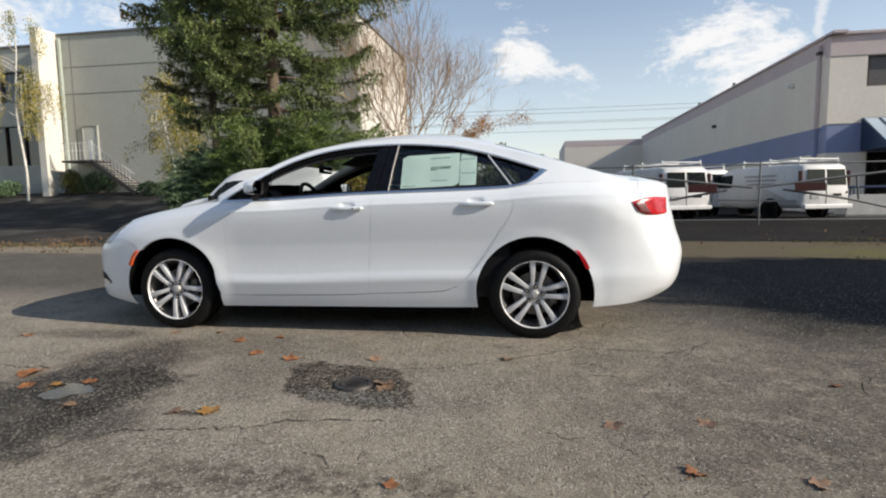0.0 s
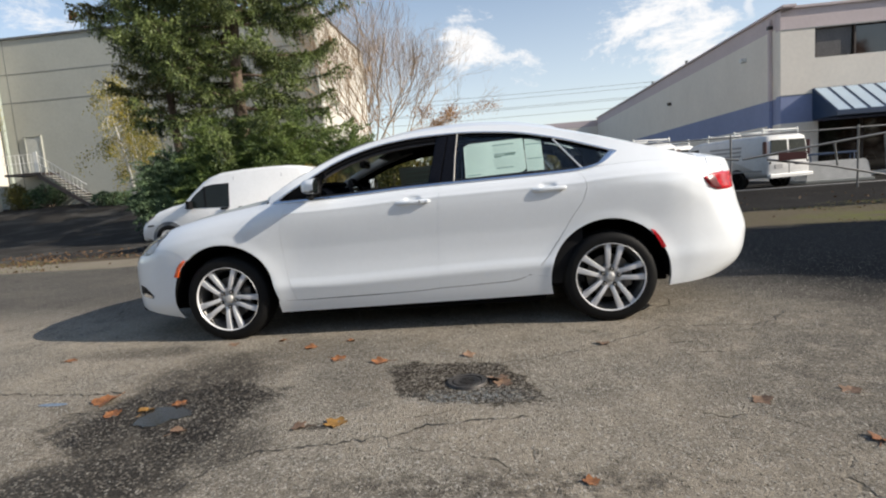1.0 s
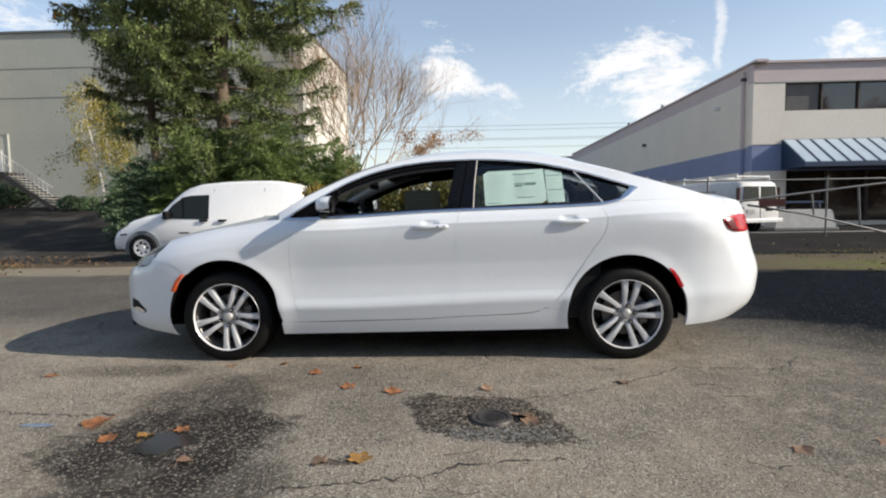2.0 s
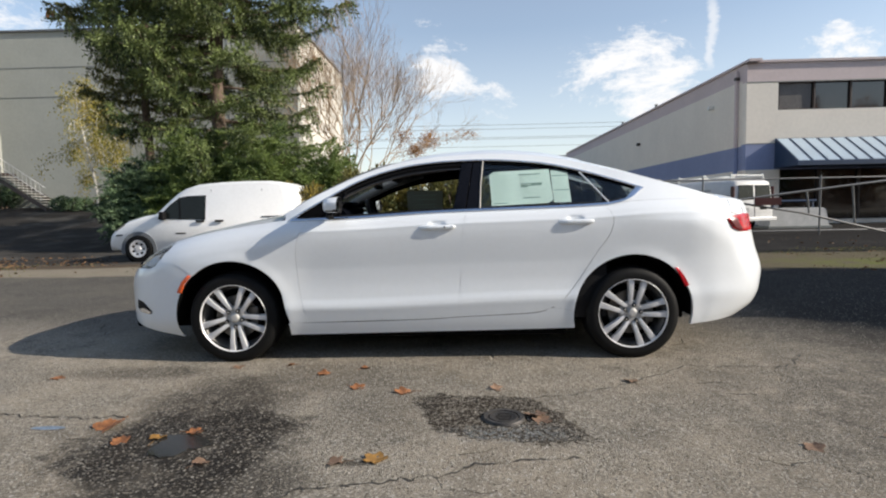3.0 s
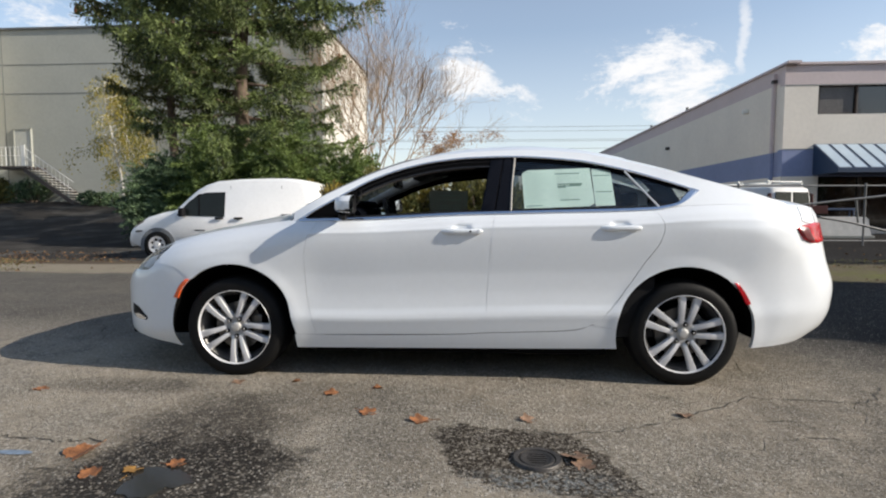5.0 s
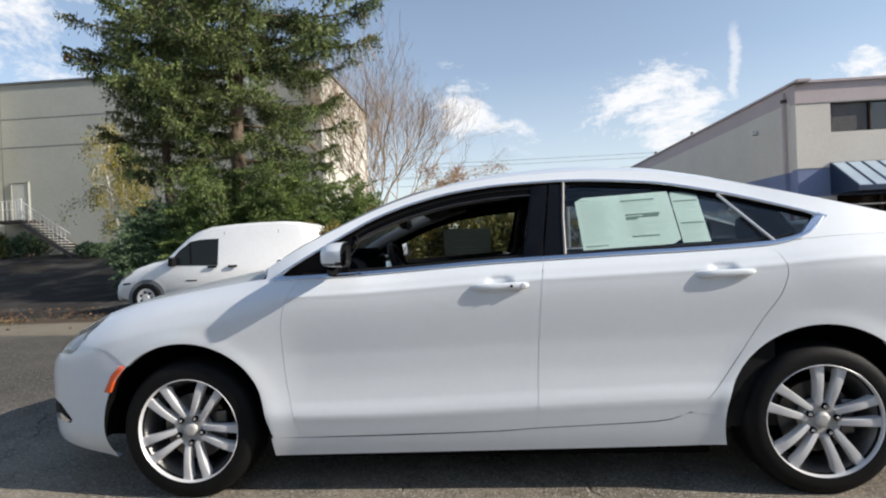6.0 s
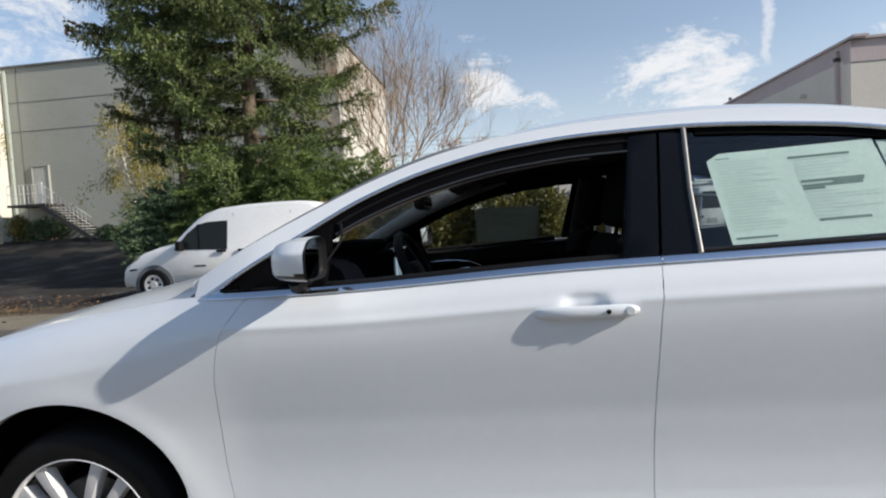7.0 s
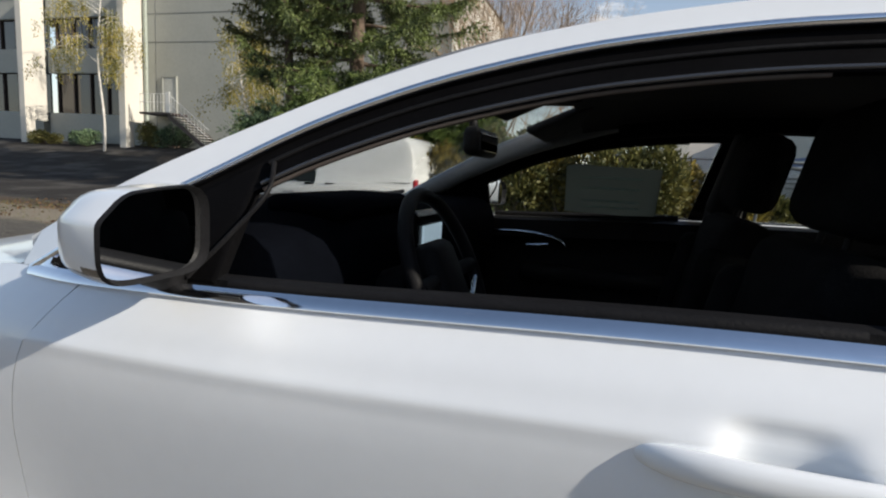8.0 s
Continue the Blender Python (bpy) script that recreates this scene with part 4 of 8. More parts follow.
def build_wheel(car, sx, sgn, phase):
    """A road wheel: tyre, alloy rim with five pairs of spokes, nuts, brake disc."""
    w = add("wheel", None, car)
    w.matrix_basis = Matrix.Translation((sx * HUB_X, sgn * 0.78, HUB_Z - 0.002)) @ Matrix.Rotation(0 if sgn < 0 else math.pi, 4, "Z")
    v, f = lathe_data([(0.222, 0.085), (0.235, 0.108), (0.268, 0.113), (0.296, 0.104), (0.311, 0.085), (0.317, 0.05), (0.318, 0), (0.317, -0.05), (0.311, -0.085),
                       (0.296, -0.104), (0.268, -0.113), (0.235, -0.108), (0.222, -0.085), (0.222, 0.085)], 64)
    tyre = add("tyre", mesh("tyre", v, f, RUBBER), w)
    # shallow grooves round the tread
    v, f = merged([lathe_data([(0.3175, o - 0.005), (0.3186, o - 0.003), (0.3186, o + 0.003), (0.3175, o + 0.005)], 64) for o in (-0.06, -0.03, 0.03, 0.06)])
    add("tread_rib", mesh("tread_rib", v, f, RUBBER), tyre)
    # rim barrel and lip (outer face towards -y)
    v, f = lathe_data([(0.234, -0.100), (0.2355, -0.107), (0.2325, -0.110), (0.2295, -0.106), (0.2255, -0.088)], 64)
    add("rim", mesh("rim", v, f, ALLOY), w)
    # inside of the rim, its shade painted as a darker alloy
    v, f = lathe_data([(0.2255, -0.088), (0.210, -0.06), (0.198, -0.02), (0.196, 0.08), (0.222, 0.09)], 64)
    add("rim_barrel", mesh("rim_barrel", v, f, RIM_INNER), w, "inside of the rim, coloured dark for its shade")
    datas = []
    for k in range(5):
        base = radians(phase + 72 * k)
        for side in (-1, 1):
            a0, a1 = base + side * radians(21), base + side * radians(11.6)
            p0 = np.array([math.cos(a0), math.sin(a0)]) * 0.060
            p1 = np.array([math.cos(a1), math.sin(a1)]) * 0.2295
            d = (p1 - p0) / np.linalg.norm(p1 - p0)
            nrm = np.array([-d[1], d[0]])
            rows = []
            for t in np.linspace(0, 1, 7):
                c = p0 + (p1 - p0) * t
                hw = 0.0135 + 0.0055 * t + 0.005 * t ** 4
                out = -0.088 - 0.012 * math.sin(t * math.pi * 0.9) - 0.004 * t
                prof = [(-hw, 0.034), (-hw, 0.010), (-hw * 0.80, 0.001), (0, -0.001), (hw * 0.80, 0.001), (hw, 0.010), (hw, 0.034)]
                rows.append([(c[0] + nrm[0] * a, out + b, c[1] + nrm[1] * a) for a, b in prof])
            v = np.array(rows).reshape(-1, 3)
            datas.append((v, grid_faces(7, 7)))
    for k, dt in enumerate(datas):
        add("spoke", mesh("spoke", *dt, ALLOY), w)
    v, f = lathe_data([(0.0, -0.092), (0.028, -0.092), (0.032, -0.088), (0.034, -0.080), (0.066, -0.084), (0.078, -0.082), (0.082, -0.066), (0.082, -0.04)], 40)
    add("hub", mesh("hub", v, f, CAP), w)
    v, f = lathe_data([(0.0, -0.0935), (0.019, -0.0935), (0.024, -0.0925), (0.025, -0.0910)], 32)
    add("centre_cap", mesh("centre_cap", v, f, CAP), w, "dull silver centre cap")
    for k in range(5):
        a = radians(phase + 72 * k)
        v, f = lathe_data([(0.0, -0.006), (0.0065, -0.006), (0.0085, -0.003), (0.0085, 0.012)], 8)
        nut = add("wheel_nut", mesh("wheel_nut", v, f, CHROME), w)
        nut.matrix_basis = Matrix.Translation((0.058 * math.cos(a), -0.0945, 0.058 * math.sin(a)))
        # black disc round each nut in place of a shaded recess
        v, f = lathe_data([(0.0, -0.0008), (0.0138, -0.0008), (0.0138, 0.01)], 16)
        well = add("nut_well_shade", mesh("nut_well_shade", v, f, UNDER), w)
        well.matrix_basis = Matrix.Translation((0.058 * math.cos(a), -0.0935, 0.058 * math.sin(a)))
    v, f = lathe_data([(0.07, -0.03), (0.150, -0.03), (0.152, -0.02), (0.15, -0.008), (0.07, -0.008)], 48)
    add("brake_disc", mesh("brake_disc", v, f, DISC), w)
    v, f = lathe_data([(0.0, 0.02), (0.195, 0.02), (0.195, 0.03)], 32)
    add("back_plate", mesh("back_plate", v, f, UNDER), w)
    part("brake_caliper", boxes([(0.125, -0.02, 0.0, 0.06, 0.06, 0.15)], 0.012, 2), DISC, w)
    return w


def build_handle(car, x0, x1, z, sgn, keyed):
    """Pull handle on a door, over its cup."""
    xc, hl = (x0 + x1) / 2, (x1 - x0) / 2
    h = add("door_handle", None, car)
    n, k = 36, 14
    v = []
    base = float(side_y(np.array([xc]), np.array([z]))[0]) + 0.0065
    for i in range(n):
        t = -math.cos(math.pi * i / (n - 1))
        e = max(0.004, (1 - abs(t) ** (4.5 if t < 0 else 7))) ** 0.5
        hz = 0.0165 * e
        out = 0.012 + (0.020 * (1 - abs(t) ** 2.6) if t < 0 else 0.020 - 0.006 * t ** 3)
        for j in range(k):
            a = 2 * math.pi * j / k
            v.append((xc + hl * t, sgn * (base + out - 0.012 + 0.011 * e * math.cos(a)), z + hz * math.sin(a) + 0.002 * t))
    f = [(i * k + j, (i + 1) * k + j, (i + 1) * k + (j + 1) % k, i * k + (j + 1) % k) for i in range(n - 1) for j in range(k)]
    f += [tuple(range(k)), tuple((n - 1) * k + j for j in range(k))[::-1]]
    add("grip", mesh("grip", v, f, PAINT), h)
    if keyed:
        v, f = lathe_data([(0.0, -0.004), (0.005, -0.004), (0.006, 0.0), (0.006, 0.006)], 16)
        cap = add("lock_button", mesh("lock_button", v, f, SOFT_BLACK), h, "small black lock button")
        cap.matrix_basis = Matrix.Translation((x1 - 0.074, sgn * (base + 0.0305), z + 0.002))
        v, f = lathe_data([(0.0, -0.0025), (0.0095, -0.0025), (0.0115, 0.0), (0.0115, 0.008)], 20)
        cover = add("lock_cover", mesh("lock_cover", v, f, PAINT), h)
        cover.matrix_basis = Matrix.Translation((x1 - 0.024, sgn * (base + 0.0275), z + 0.002))


def build_mirror(car, sgn):
    """Door mirror: white shell, black lower case, glass."""
    m = add("door_mirror", None, car)
    n, k = 14, 40

    def ring(x, sy, sz, cy, cz, p=4.2):
        a = np.linspace(0, 2 * np.pi, k, endpoint=False)
        c, s = np.cos(a), np.sin(a)
        return np.stack([np.full(k, x), sgn * (cy + sy * np.sign(c) * np.abs(c) ** (2 / p)), cz + sz * np.sign(s) * np.abs(s) ** (2 / p) - 0.62 * sz * np.clip((c + 0.35) / 1.35, 0, 1) ** 1.5 * np.clip(s + 0.2, 0, 1)], 1)
    # the shell tapers forward to a rounded nose; open towards the rear (+x)
    st = [(-0.698, 0.022, 0.022, 0.937, 1.096), (-0.695, 0.042, 0.034, 0.940, 1.097), (-0.687, 0.057, 0.043, 0.945, 1.098), (-0.672, 0.067, 0.049, 0.951, 1.098),
          (-0.650, 0.0730, 0.0520, 0.957, 1.099), (-0.620, 0.0765, 0.0540, 0.961, 1.099), (-0.594, 0.0780, 0.0548, 0.963, 1.099), (-0.588, 0.0765, 0.0533, 0.963, 1.099), (-0.600, 0.0725, 0.0493, 0.963, 1.099)]
    v = np.concatenate([ring(*s) for s in st])
    f = [(i * k + j, (i + 1) * k + j, (i + 1) * k + (j + 1) % k, i * k + (j + 1) % k) for i in range(len(st) - 1) for j in range(k)]
    f.append(tuple(range(k)))
    body = f[:(len(st) - 3) * k] + [f[-1]]
    cut = lambda q: v[q[0]][2] + v[q[1]][2]
    top = [q for q in body if cut(q) > 2.124]
    low = [q for q in body if cut(q) <= 2.124]
    bezel = f[(len(st) - 3) * k:-1]

    def used(faces):
        ids = sorted({i for q in faces for i in q})
        at = {i: n for n, i in enumerate(ids)}
        return v[ids], [tuple(at[i] for i in q) for q in faces]
    add("mirror_bezel", mesh("mirror_bezel", *used(bezel), SOFT_BLACK), m, "black bezel")
    add("mirror_shell", mesh("mirror_shell", *used(top), PAINT), m)
    add("mirror_base", mesh("mirror_base", *used(low), MIRROR_BASE), m, "glossy black underside")
    v = ring(-0.599, 0.0725, 0.0493, 0.963, 1.099)
    add("mirror_glass", mesh("mirror_glass", v, [tuple(range(k)) if sgn > 0 else tuple(range(k))[::-1]], MIRROR, False), m, "dark reflecting glass")
    # arm down to the door's corner
    arm = [(-0.665, sgn * 0.925, 1.046), (-0.675, sgn * 0.885, 1.032), (-0.685, sgn * 0.845, 1.022)]
    tube("mirror_arm", arm, [0.020, 0.022, 0.028], SOFT_BLACK, m, n=10)


def build_seat(car, x, y):
    s = add("front_seat", None, car)
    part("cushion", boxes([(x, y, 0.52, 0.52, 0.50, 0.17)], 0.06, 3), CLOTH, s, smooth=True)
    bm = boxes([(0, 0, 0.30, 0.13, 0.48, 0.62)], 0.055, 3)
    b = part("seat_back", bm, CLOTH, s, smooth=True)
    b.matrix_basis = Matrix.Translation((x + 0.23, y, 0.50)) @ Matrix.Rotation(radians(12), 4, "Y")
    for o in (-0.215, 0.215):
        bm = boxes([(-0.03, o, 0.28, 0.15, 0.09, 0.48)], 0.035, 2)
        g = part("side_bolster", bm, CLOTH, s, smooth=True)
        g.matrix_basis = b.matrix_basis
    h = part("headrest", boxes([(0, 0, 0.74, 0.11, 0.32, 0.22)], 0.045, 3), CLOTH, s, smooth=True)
    h.matrix_basis = b.matrix_basis
    for o in (-0.06, 0.06):
        p = tube("headrest_post", [(0, o, 0.58), (0, o, 0.70)], 0.006, SOFT_BLACK, s)
        p.matrix_basis = b.matrix_basis


def build_sedan():
    car = thing("white_sedan", "clean white four-door sedan, silver alloy wheels, driver's window wound down", "car")
    GAP = 0.0015
    door_front = [(-0.842, 0.296), (-0.872, 0.412), (-0.902, 0.59), (-0.908, 0.76), (-0.890, 0.88), (-0.840, 0.975), (-0.822, 1.004)]
    b_gap = [(0.197, 0.324), (0.203, 0.5), (0.213, 0.68), (0.223, 0.82), (0.232, 0.92), (0.250, 1.046)]
    rear_gap = [(0.76, 0.354), (0.83, 0.381), (0.92, 0.458), (1.03, 0.602), (1.135, 0.764), (1.214, 0.885), (1.232, 0.958), (1.215, 1.02), (1.168, 1.070)]
    shift = lambda line, d: [(x + d, z) for x, z in line]
    sh = lambda a, b, n=14: [(x, float(shoulder(x))) for x in np.linspace(a, b, n)]
    RA_F, RA_R = 0.400, 0.402
    for sgn in (-1, 1):
        # front fender
        arch = arc(-HUB_X, RA_F, 131, -5, 30)
        patch("front_fender", [arch[0], (-1.74, 0.705), (-1.878, 0.738), (-1.875, 0.757), (-1.832, 0.822), (-1.827, 0.857)], arch + [(-0.846, 0.296)],
              shift(door_front, -GAP), sh(-1.827, -0.825), side_y, sgn, PAINT, car, 40, 30)
        # front bumper with its corner
        patch("front_bumper", [(-2.343, 0.30), (-2.344, 0.48), (-2.34, 0.62)], [(-2.343, 0.30), (-2.26, 0.285), (-2.12, 0.262), (-1.95, 0.228), (-1.745, 0.195)],
              arc(-HUB_X, RA_F, 200, 129.2, 14), [(-2.34, 0.62), (-2.15, 0.664), (-2.04, 0.674), (-1.975, 0.676), (-1.912, 0.702), (-1.880, 0.742), (-1.745, 0.716), (-1.618, 0.633)], side_y, sgn, PAINT, car, 60, 20, -0.0016,
              ease=lambda u: u ** 1.4, seam=("right",))
        # doors
        fd_low = [(-0.838, 0.298), (-0.4, 0.304), (0.036, 0.312), (0.194, 0.322)]
        patch("front_door", door_front, fd_low, shift(b_gap, -GAP), sh(-0.820, 0.247), side_y, sgn, PAINT, car, 150, 130)
        jamb = smooth_line(b_gap, 30)
        tube("door_jamb", np.stack([jamb[:, 0], sgn * (side_y(jamb[:, 0], jamb[:, 1]) - 0.0105), jamb[:, 1]], 1), 0.0075, PAINT, car, n=8)
        rear_edge = [(x - 0.0026, z + 0.0018) for x, z in rear_gap]
        rd_low = [(0.199, 0.324), (0.45, 0.334), (0.70, 0.347), rear_edge[0]]
        patch("rear_door", shift(b_gap, GAP), rd_low, rear_edge, sh(0.254, 1.164), side_y, sgn, PAINT, car, 130, 130)
        # quarter panel: from the door's edge round the arch to the tail
        arch_r = arc(HUB_X, RA_R, 176, 50, 34)
        arch_a, arch_b = arc(HUB_X, RA_R, 176, 104, 22), arc(HUB_X, RA_R, 104, 50, 18)
        patch("rear_quarter", rear_gap[1:5], [(0.83, 0.376), (0.90, 0.364), (arch_a[0][0], arch_a[0][1] - 0.003)], arch_a, [rear_gap[4], arch_a[-1]], side_y, sgn, PAINT, car, 20, 40, seam=("bottom", "top", "right"))
        patch("rear_quarter", rear_gap[4:], [rear_gap[4]] + arch_b, [arch_r[-1], (1.78, 0.7345), (1.95, 0.8245), (2.035, 0.8745), (2.01, 0.955), (2.03, 1.03), (2.06, float(shoulder(2.06)))],
              sh(1.168, 2.06), side_y, sgn, PAINT, car, 60, 60, seam=("bottom",))
        patch("rear_bumper", arc(HUB_X, RA_R, -12, 51.6, 14), [(1.764, 0.246), (1.95, 0.258), (2.08, 0.270), (2.2, 0.292), (2.3, 0.335), (2.40, 0.40)], [(2.40, 0.40), (2.464, 0.60), (2.41, 0.845)],
              [(1.621, 0.6455), (1.775, 0.745), (1.945, 0.835), (2.035, 0.880), (2.2, 0.862), (2.32, 0.85), (2.41, 0.845)], side_y, sgn, PAINT, car, 46, 20, -0.0016, ease=lambda u: 1 - (1 - u) ** 1.6)
        patch("tail_panel", [(2.17, 0.868), (2.185, 0.95), (2.17, float(shoulder(2.17)))], [(2.17, 0.866), (2.32, 0.853), (2.405, 0.85)], [(2.405, 0.85), (2.385, float(shoulder(2.385)))],
              sh(2.17, 2.385, 8), side_y, sgn, PAINT, car, 20, 12)
        patch("deck_corner", [(2.055, 1.0), (2.061, float(shoulder(2.061)))], [(2.055, 1.0), (2.11, 0.985), (2.168, 0.975)], [(2.168, 0.975), (2.169, float(shoulder(2.169)))], sh(2.061, 2.169, 6), side_y, sgn, PAINT, car, 8, 8)
        patch("tail_backing", [(1.98, 0.83), (1.98, 1.075)], [(1.98, 0.83), (2.2, 0.83), (2.38, 0.84)], [(2.38, 0.84), (2.37, 1.06)], sh(1.98, 2.37, 10), side_y, sgn, PAINT, car, 16, 12, -0.005)
        # sill
        patch("sill", [(-0.974, 0.205), (-0.978, 0.295)], [(-0.974, 0.205), (0.037, 0.215), (0.748, 0.222), (0.983, 0.226)], arc(HUB_X, RA_R, 194, 176, 8),
              [(-0.978, 0.2955), (-0.845, 0.2945), (0.036, 0.3095), (0.18, 0.3195), (0.45, 0.3305), (0.70, 0.3425), (0.76, 0.3525), (0.83, 0.379), (0.90, 0.367), arch_r[0]], side_y, sgn, PAINT, car, 70, 10, -0.0008, seam=("top",))
        # roof rail with the windscreen pillar, and the sail behind the side windows
        strip("roof_rail", np.linspace(-1.0, 1.47, 70), lambda x: np.maximum(np.where(x < -0.956, shoulder(x), np.where(x > 1.44, 1.178, dlo_top(x))), 0) + 0.004,
              lambda x: rail(x), house_y, sgn, PAINT, car, 0.0, 5, 0.02)
        patch("sail_panel", [(1.172, 1.072), (1.30, 1.092), (1.385, 1.128), (1.447, 1.176), (1.462, 1.257)], sh(1.172, 2.05), [(2.05, float(shoulder(2.05))), (2.05, 1.072)],
              [(x, float(rail(x))) for x in np.linspace(1.462, 2.05, 10)], house_y, sgn, PAINT, car, 26, 14)
        # bright frame round the side windows
        t = np.linspace(-0.956, 1.44, 60)
        up = np.stack([t, sgn * (house_y(t, dlo_top(t)) + 0.004), dlo_top(t)], 1)
        tube("window_brightwork", up, 0.0075, CHROME, car, "polished bright window frame", 8)
        for a, b in ((-0.956, 0.2495), (0.2515, 1.44)):
            ts = np.linspace(a, b, 30)
            seg = np.stack([ts, sgn * (house_y(ts, dlo_low(ts)) + 0.006), dlo_low(ts) + 0.002], 1)
            vv = []
            for p in seg:
                for dy, dz in ((-0.004, -0.011), (0.0085, -0.0108), (0.0095, -0.0092), (0.0060, 0.000), (-0.004, 0.005)):
                    vv.append((p[0], p[1] + sgn * dy, p[2] + dz))
            ff = grid_faces(len(seg), 5, 0, sgn > 0)
            add("belt_moulding", mesh("belt_moulding", vv, ff, CHROME), car, "polished bright belt strip")
        plate("brightwork_nose", [(-0.966, 0.990), (-0.87, 0.993), (-0.875, 1.006), (-0.912, 1.012), (-0.915, 1.030), (-0.935, 1.024)], house_y, sgn, CHROME, car, 0.008, 0.01)
        # broad end of the brightwork at the tail of the windows
        plate("brightwork_tail", [(1.30, 1.088), (1.385, 1.122), (1.462, 1.180), (1.425, 1.196), (1.385, 1.166), (1.335, 1.118)], house_y, sgn, CHROME, car, 0.010, 0.01)
        # black frames inside the brightwork: header, corner piece, pillar covers
        strip("door_frame", np.linspace(-0.86, 0.30, 34), lambda x: np.maximum(dlo_top(x) - 0.066, dlo_low(x) + 0.001), lambda x: dlo_top(x) - 0.004, house_y, sgn, FRAME_BLACK, car, -0.006, 4, 0.03)
        strip("door_frame", np.linspace(0.41, 1.40, 30), lambda x: np.maximum(dlo_top(x) - 0.026, dlo_low(x) + 0.001), lambda x: dlo_top(x) - 0.004, house_y, sgn, FRAME_BLACK, car, -0.006, 4, 0.02)
        edge = smooth_line([(-0.589, 1.183), (-0.580, 1.148), (-0.613, 1.082), (-0.654, 1.022)], 20)
        tube("corner_seal", np.stack([edge[:, 0], sgn * (house_y(edge[:, 0], edge[:, 1]) + 0.002), edge[:, 1]], 1), 0.0035, SOFT_BLACK, car, n=6)
        plate("mirror_patch", [(-0.94, 1.006), (-0.612, 1.016), (-0.612, 1.182), (-0.64, 1.168), (-0.77, 1.094)], house_y, sgn, FRAME_BLACK, car, -0.002, 0.02)
        plate("pillar_cover", [(0.163, 1.048), (0.247, 1.052), (0.307, 1.386), (0.228, 1.384)], house_y, sgn, GLOSS_BLACK, car, 0.002, 0.02)
        plate("pillar_cover", [(0.252, 1.052), (0.338, 1.056), (0.371, 1.384), (0.312, 1.388)], house_y, sgn, GLOSS_BLACK, car, 0.002, 0.02)
        tube("window_channel", [(0.345, sgn * float(house_y(0.345, 1.058) + 0.004), 1.058), (0.356, sgn * float(house_y(0.356, 1.22) + 0.004), 1.22), (0.378, sgn * float(house_y(0.378, 1.39) + 0.004), 1.39)], 0.006, WINDOW_TRIM, car)
        for a, b in (((1.215, 1.078), (1.045, 1.296)),):
            tube("window_bar", [(a[0], sgn * float(house_y(a[0], a[1]) + 0.002), a[1]), (b[0], sgn * float(house_y(b[0], b[1]) + 0.002), b[1])], 0.006, ALLOY, car)
        # side glass: rear door and quarter light; the passenger's front pane (the driver's is wound down)
        xs = np.linspace(0.346, 1.20, 24)
        g = strip("rear_door_glass", xs, lambda x: dlo_low(x) + 0.002, lambda x: np.minimum(dlo_top(x) - 0.02, np.interp(x, [1.04, 1.21], [1.40, 1.085])), house_y, sgn, TINTED, car, -0.012, 4, 0.004)
        g.visible_shadow = False
        xs = np.linspace(1.05, 1.43, 18)
        g = strip("quarter_glass", xs, lambda x: np.maximum(dlo_low(x) + 0.002, np.interp(x, [1.05, 1.215, 1.22], [1.288, 1.08, 1.0])), lambda x: dlo_top(x) - 0.012, house_y, sgn, TINTED, car, -0.010, 4, 0.004)
        if sgn > 0:
            xs = np.linspace(-0.635, 0.12, 20)
            g = strip("front_door_glass", xs, lambda x: dlo_low(x) + 0.002, lambda x: dlo_top(x) - 0.035, house_y, sgn, CLEAR, car, -0.012, 4, 0.004)
            g.visible_shadow = False
        # weather strip and inner sill of the window
        t = np.linspace(-0.59, 0.13, 20)
        tube("weather_strip", np.stack([t, sgn * (house_y(t, dlo_low(t)) - 0.018), dlo_low(t) + 0.006], 1), 0.011, SOFT_BLACK, car)
        t = np.linspace(-0.60, 0.12, 26)
        tube("window_seal", np.stack([t, sgn * (house_y(t, dlo_top(t) - 0.066) - 0.012), dlo_top(t) - 0.067], 1), 0.0045, SEAL if sgn < 0 else SOFT_BLACK, car)
        t = np.linspace(-0.60, 0.24, 30)
        tube("frame_seal", np.stack([t, sgn * (house_y(t, dlo_top(t) - 0.030) - 0.003), dlo_top(t) - 0.030], 1), 0.0035, SOFT_BLACK, car)
        tube("frame_edge", np.stack([t, sgn * (house_y(t, dlo_top(t) - 0.060) - 0.004), dlo_top(t) - 0.060], 1), 0.004, MIRROR_BASE, car)
        # inner top of the door, and the trim along the roof's side
        t = np.linspace(-0.90, 1.30, 40)
        v = []
        for x in t:
            yb, zb = float(house_y(x, dlo_low(x))), float(dlo_low(x)) - (0.022 if sgn > 0 else 0.0)
            v += [(x, sgn * (yb - 0.014), zb - 0.05), (x, sgn * (yb - 0.014), zb + 0.013), (x, sgn * (yb - 0.03), zb + 0.018), (x, sgn * (yb - 0.075), zb + 0.008), (x, sgn * (yb - 0.085), zb - 0.06)]
        add("door_top_trim", mesh("door_top_trim", v, grid_faces(40, 5, 0, sgn > 0), SOFT_BLACK), car)
        t = np.linspace(-0.12, 1.34, 20)
        tube("roof_side_trim", np.stack([t, sgn * (house_y(t, rail(t)) - 0.065), rail(t) - 0.050], 1), 0.042, FRAME_BLACK, car)
        # lamps and reflectors
        hl = [(-2.10, 0.672), (-2.03, 0.662), (-1.965, 0.664), (-1.895, 0.692), (-1.835, 0.752), (-1.793, 0.812), (-1.806, 0.836), (-1.868, 0.832), (-1.94, 0.808), (-2.02, 0.770), (-2.10, 0.730)]
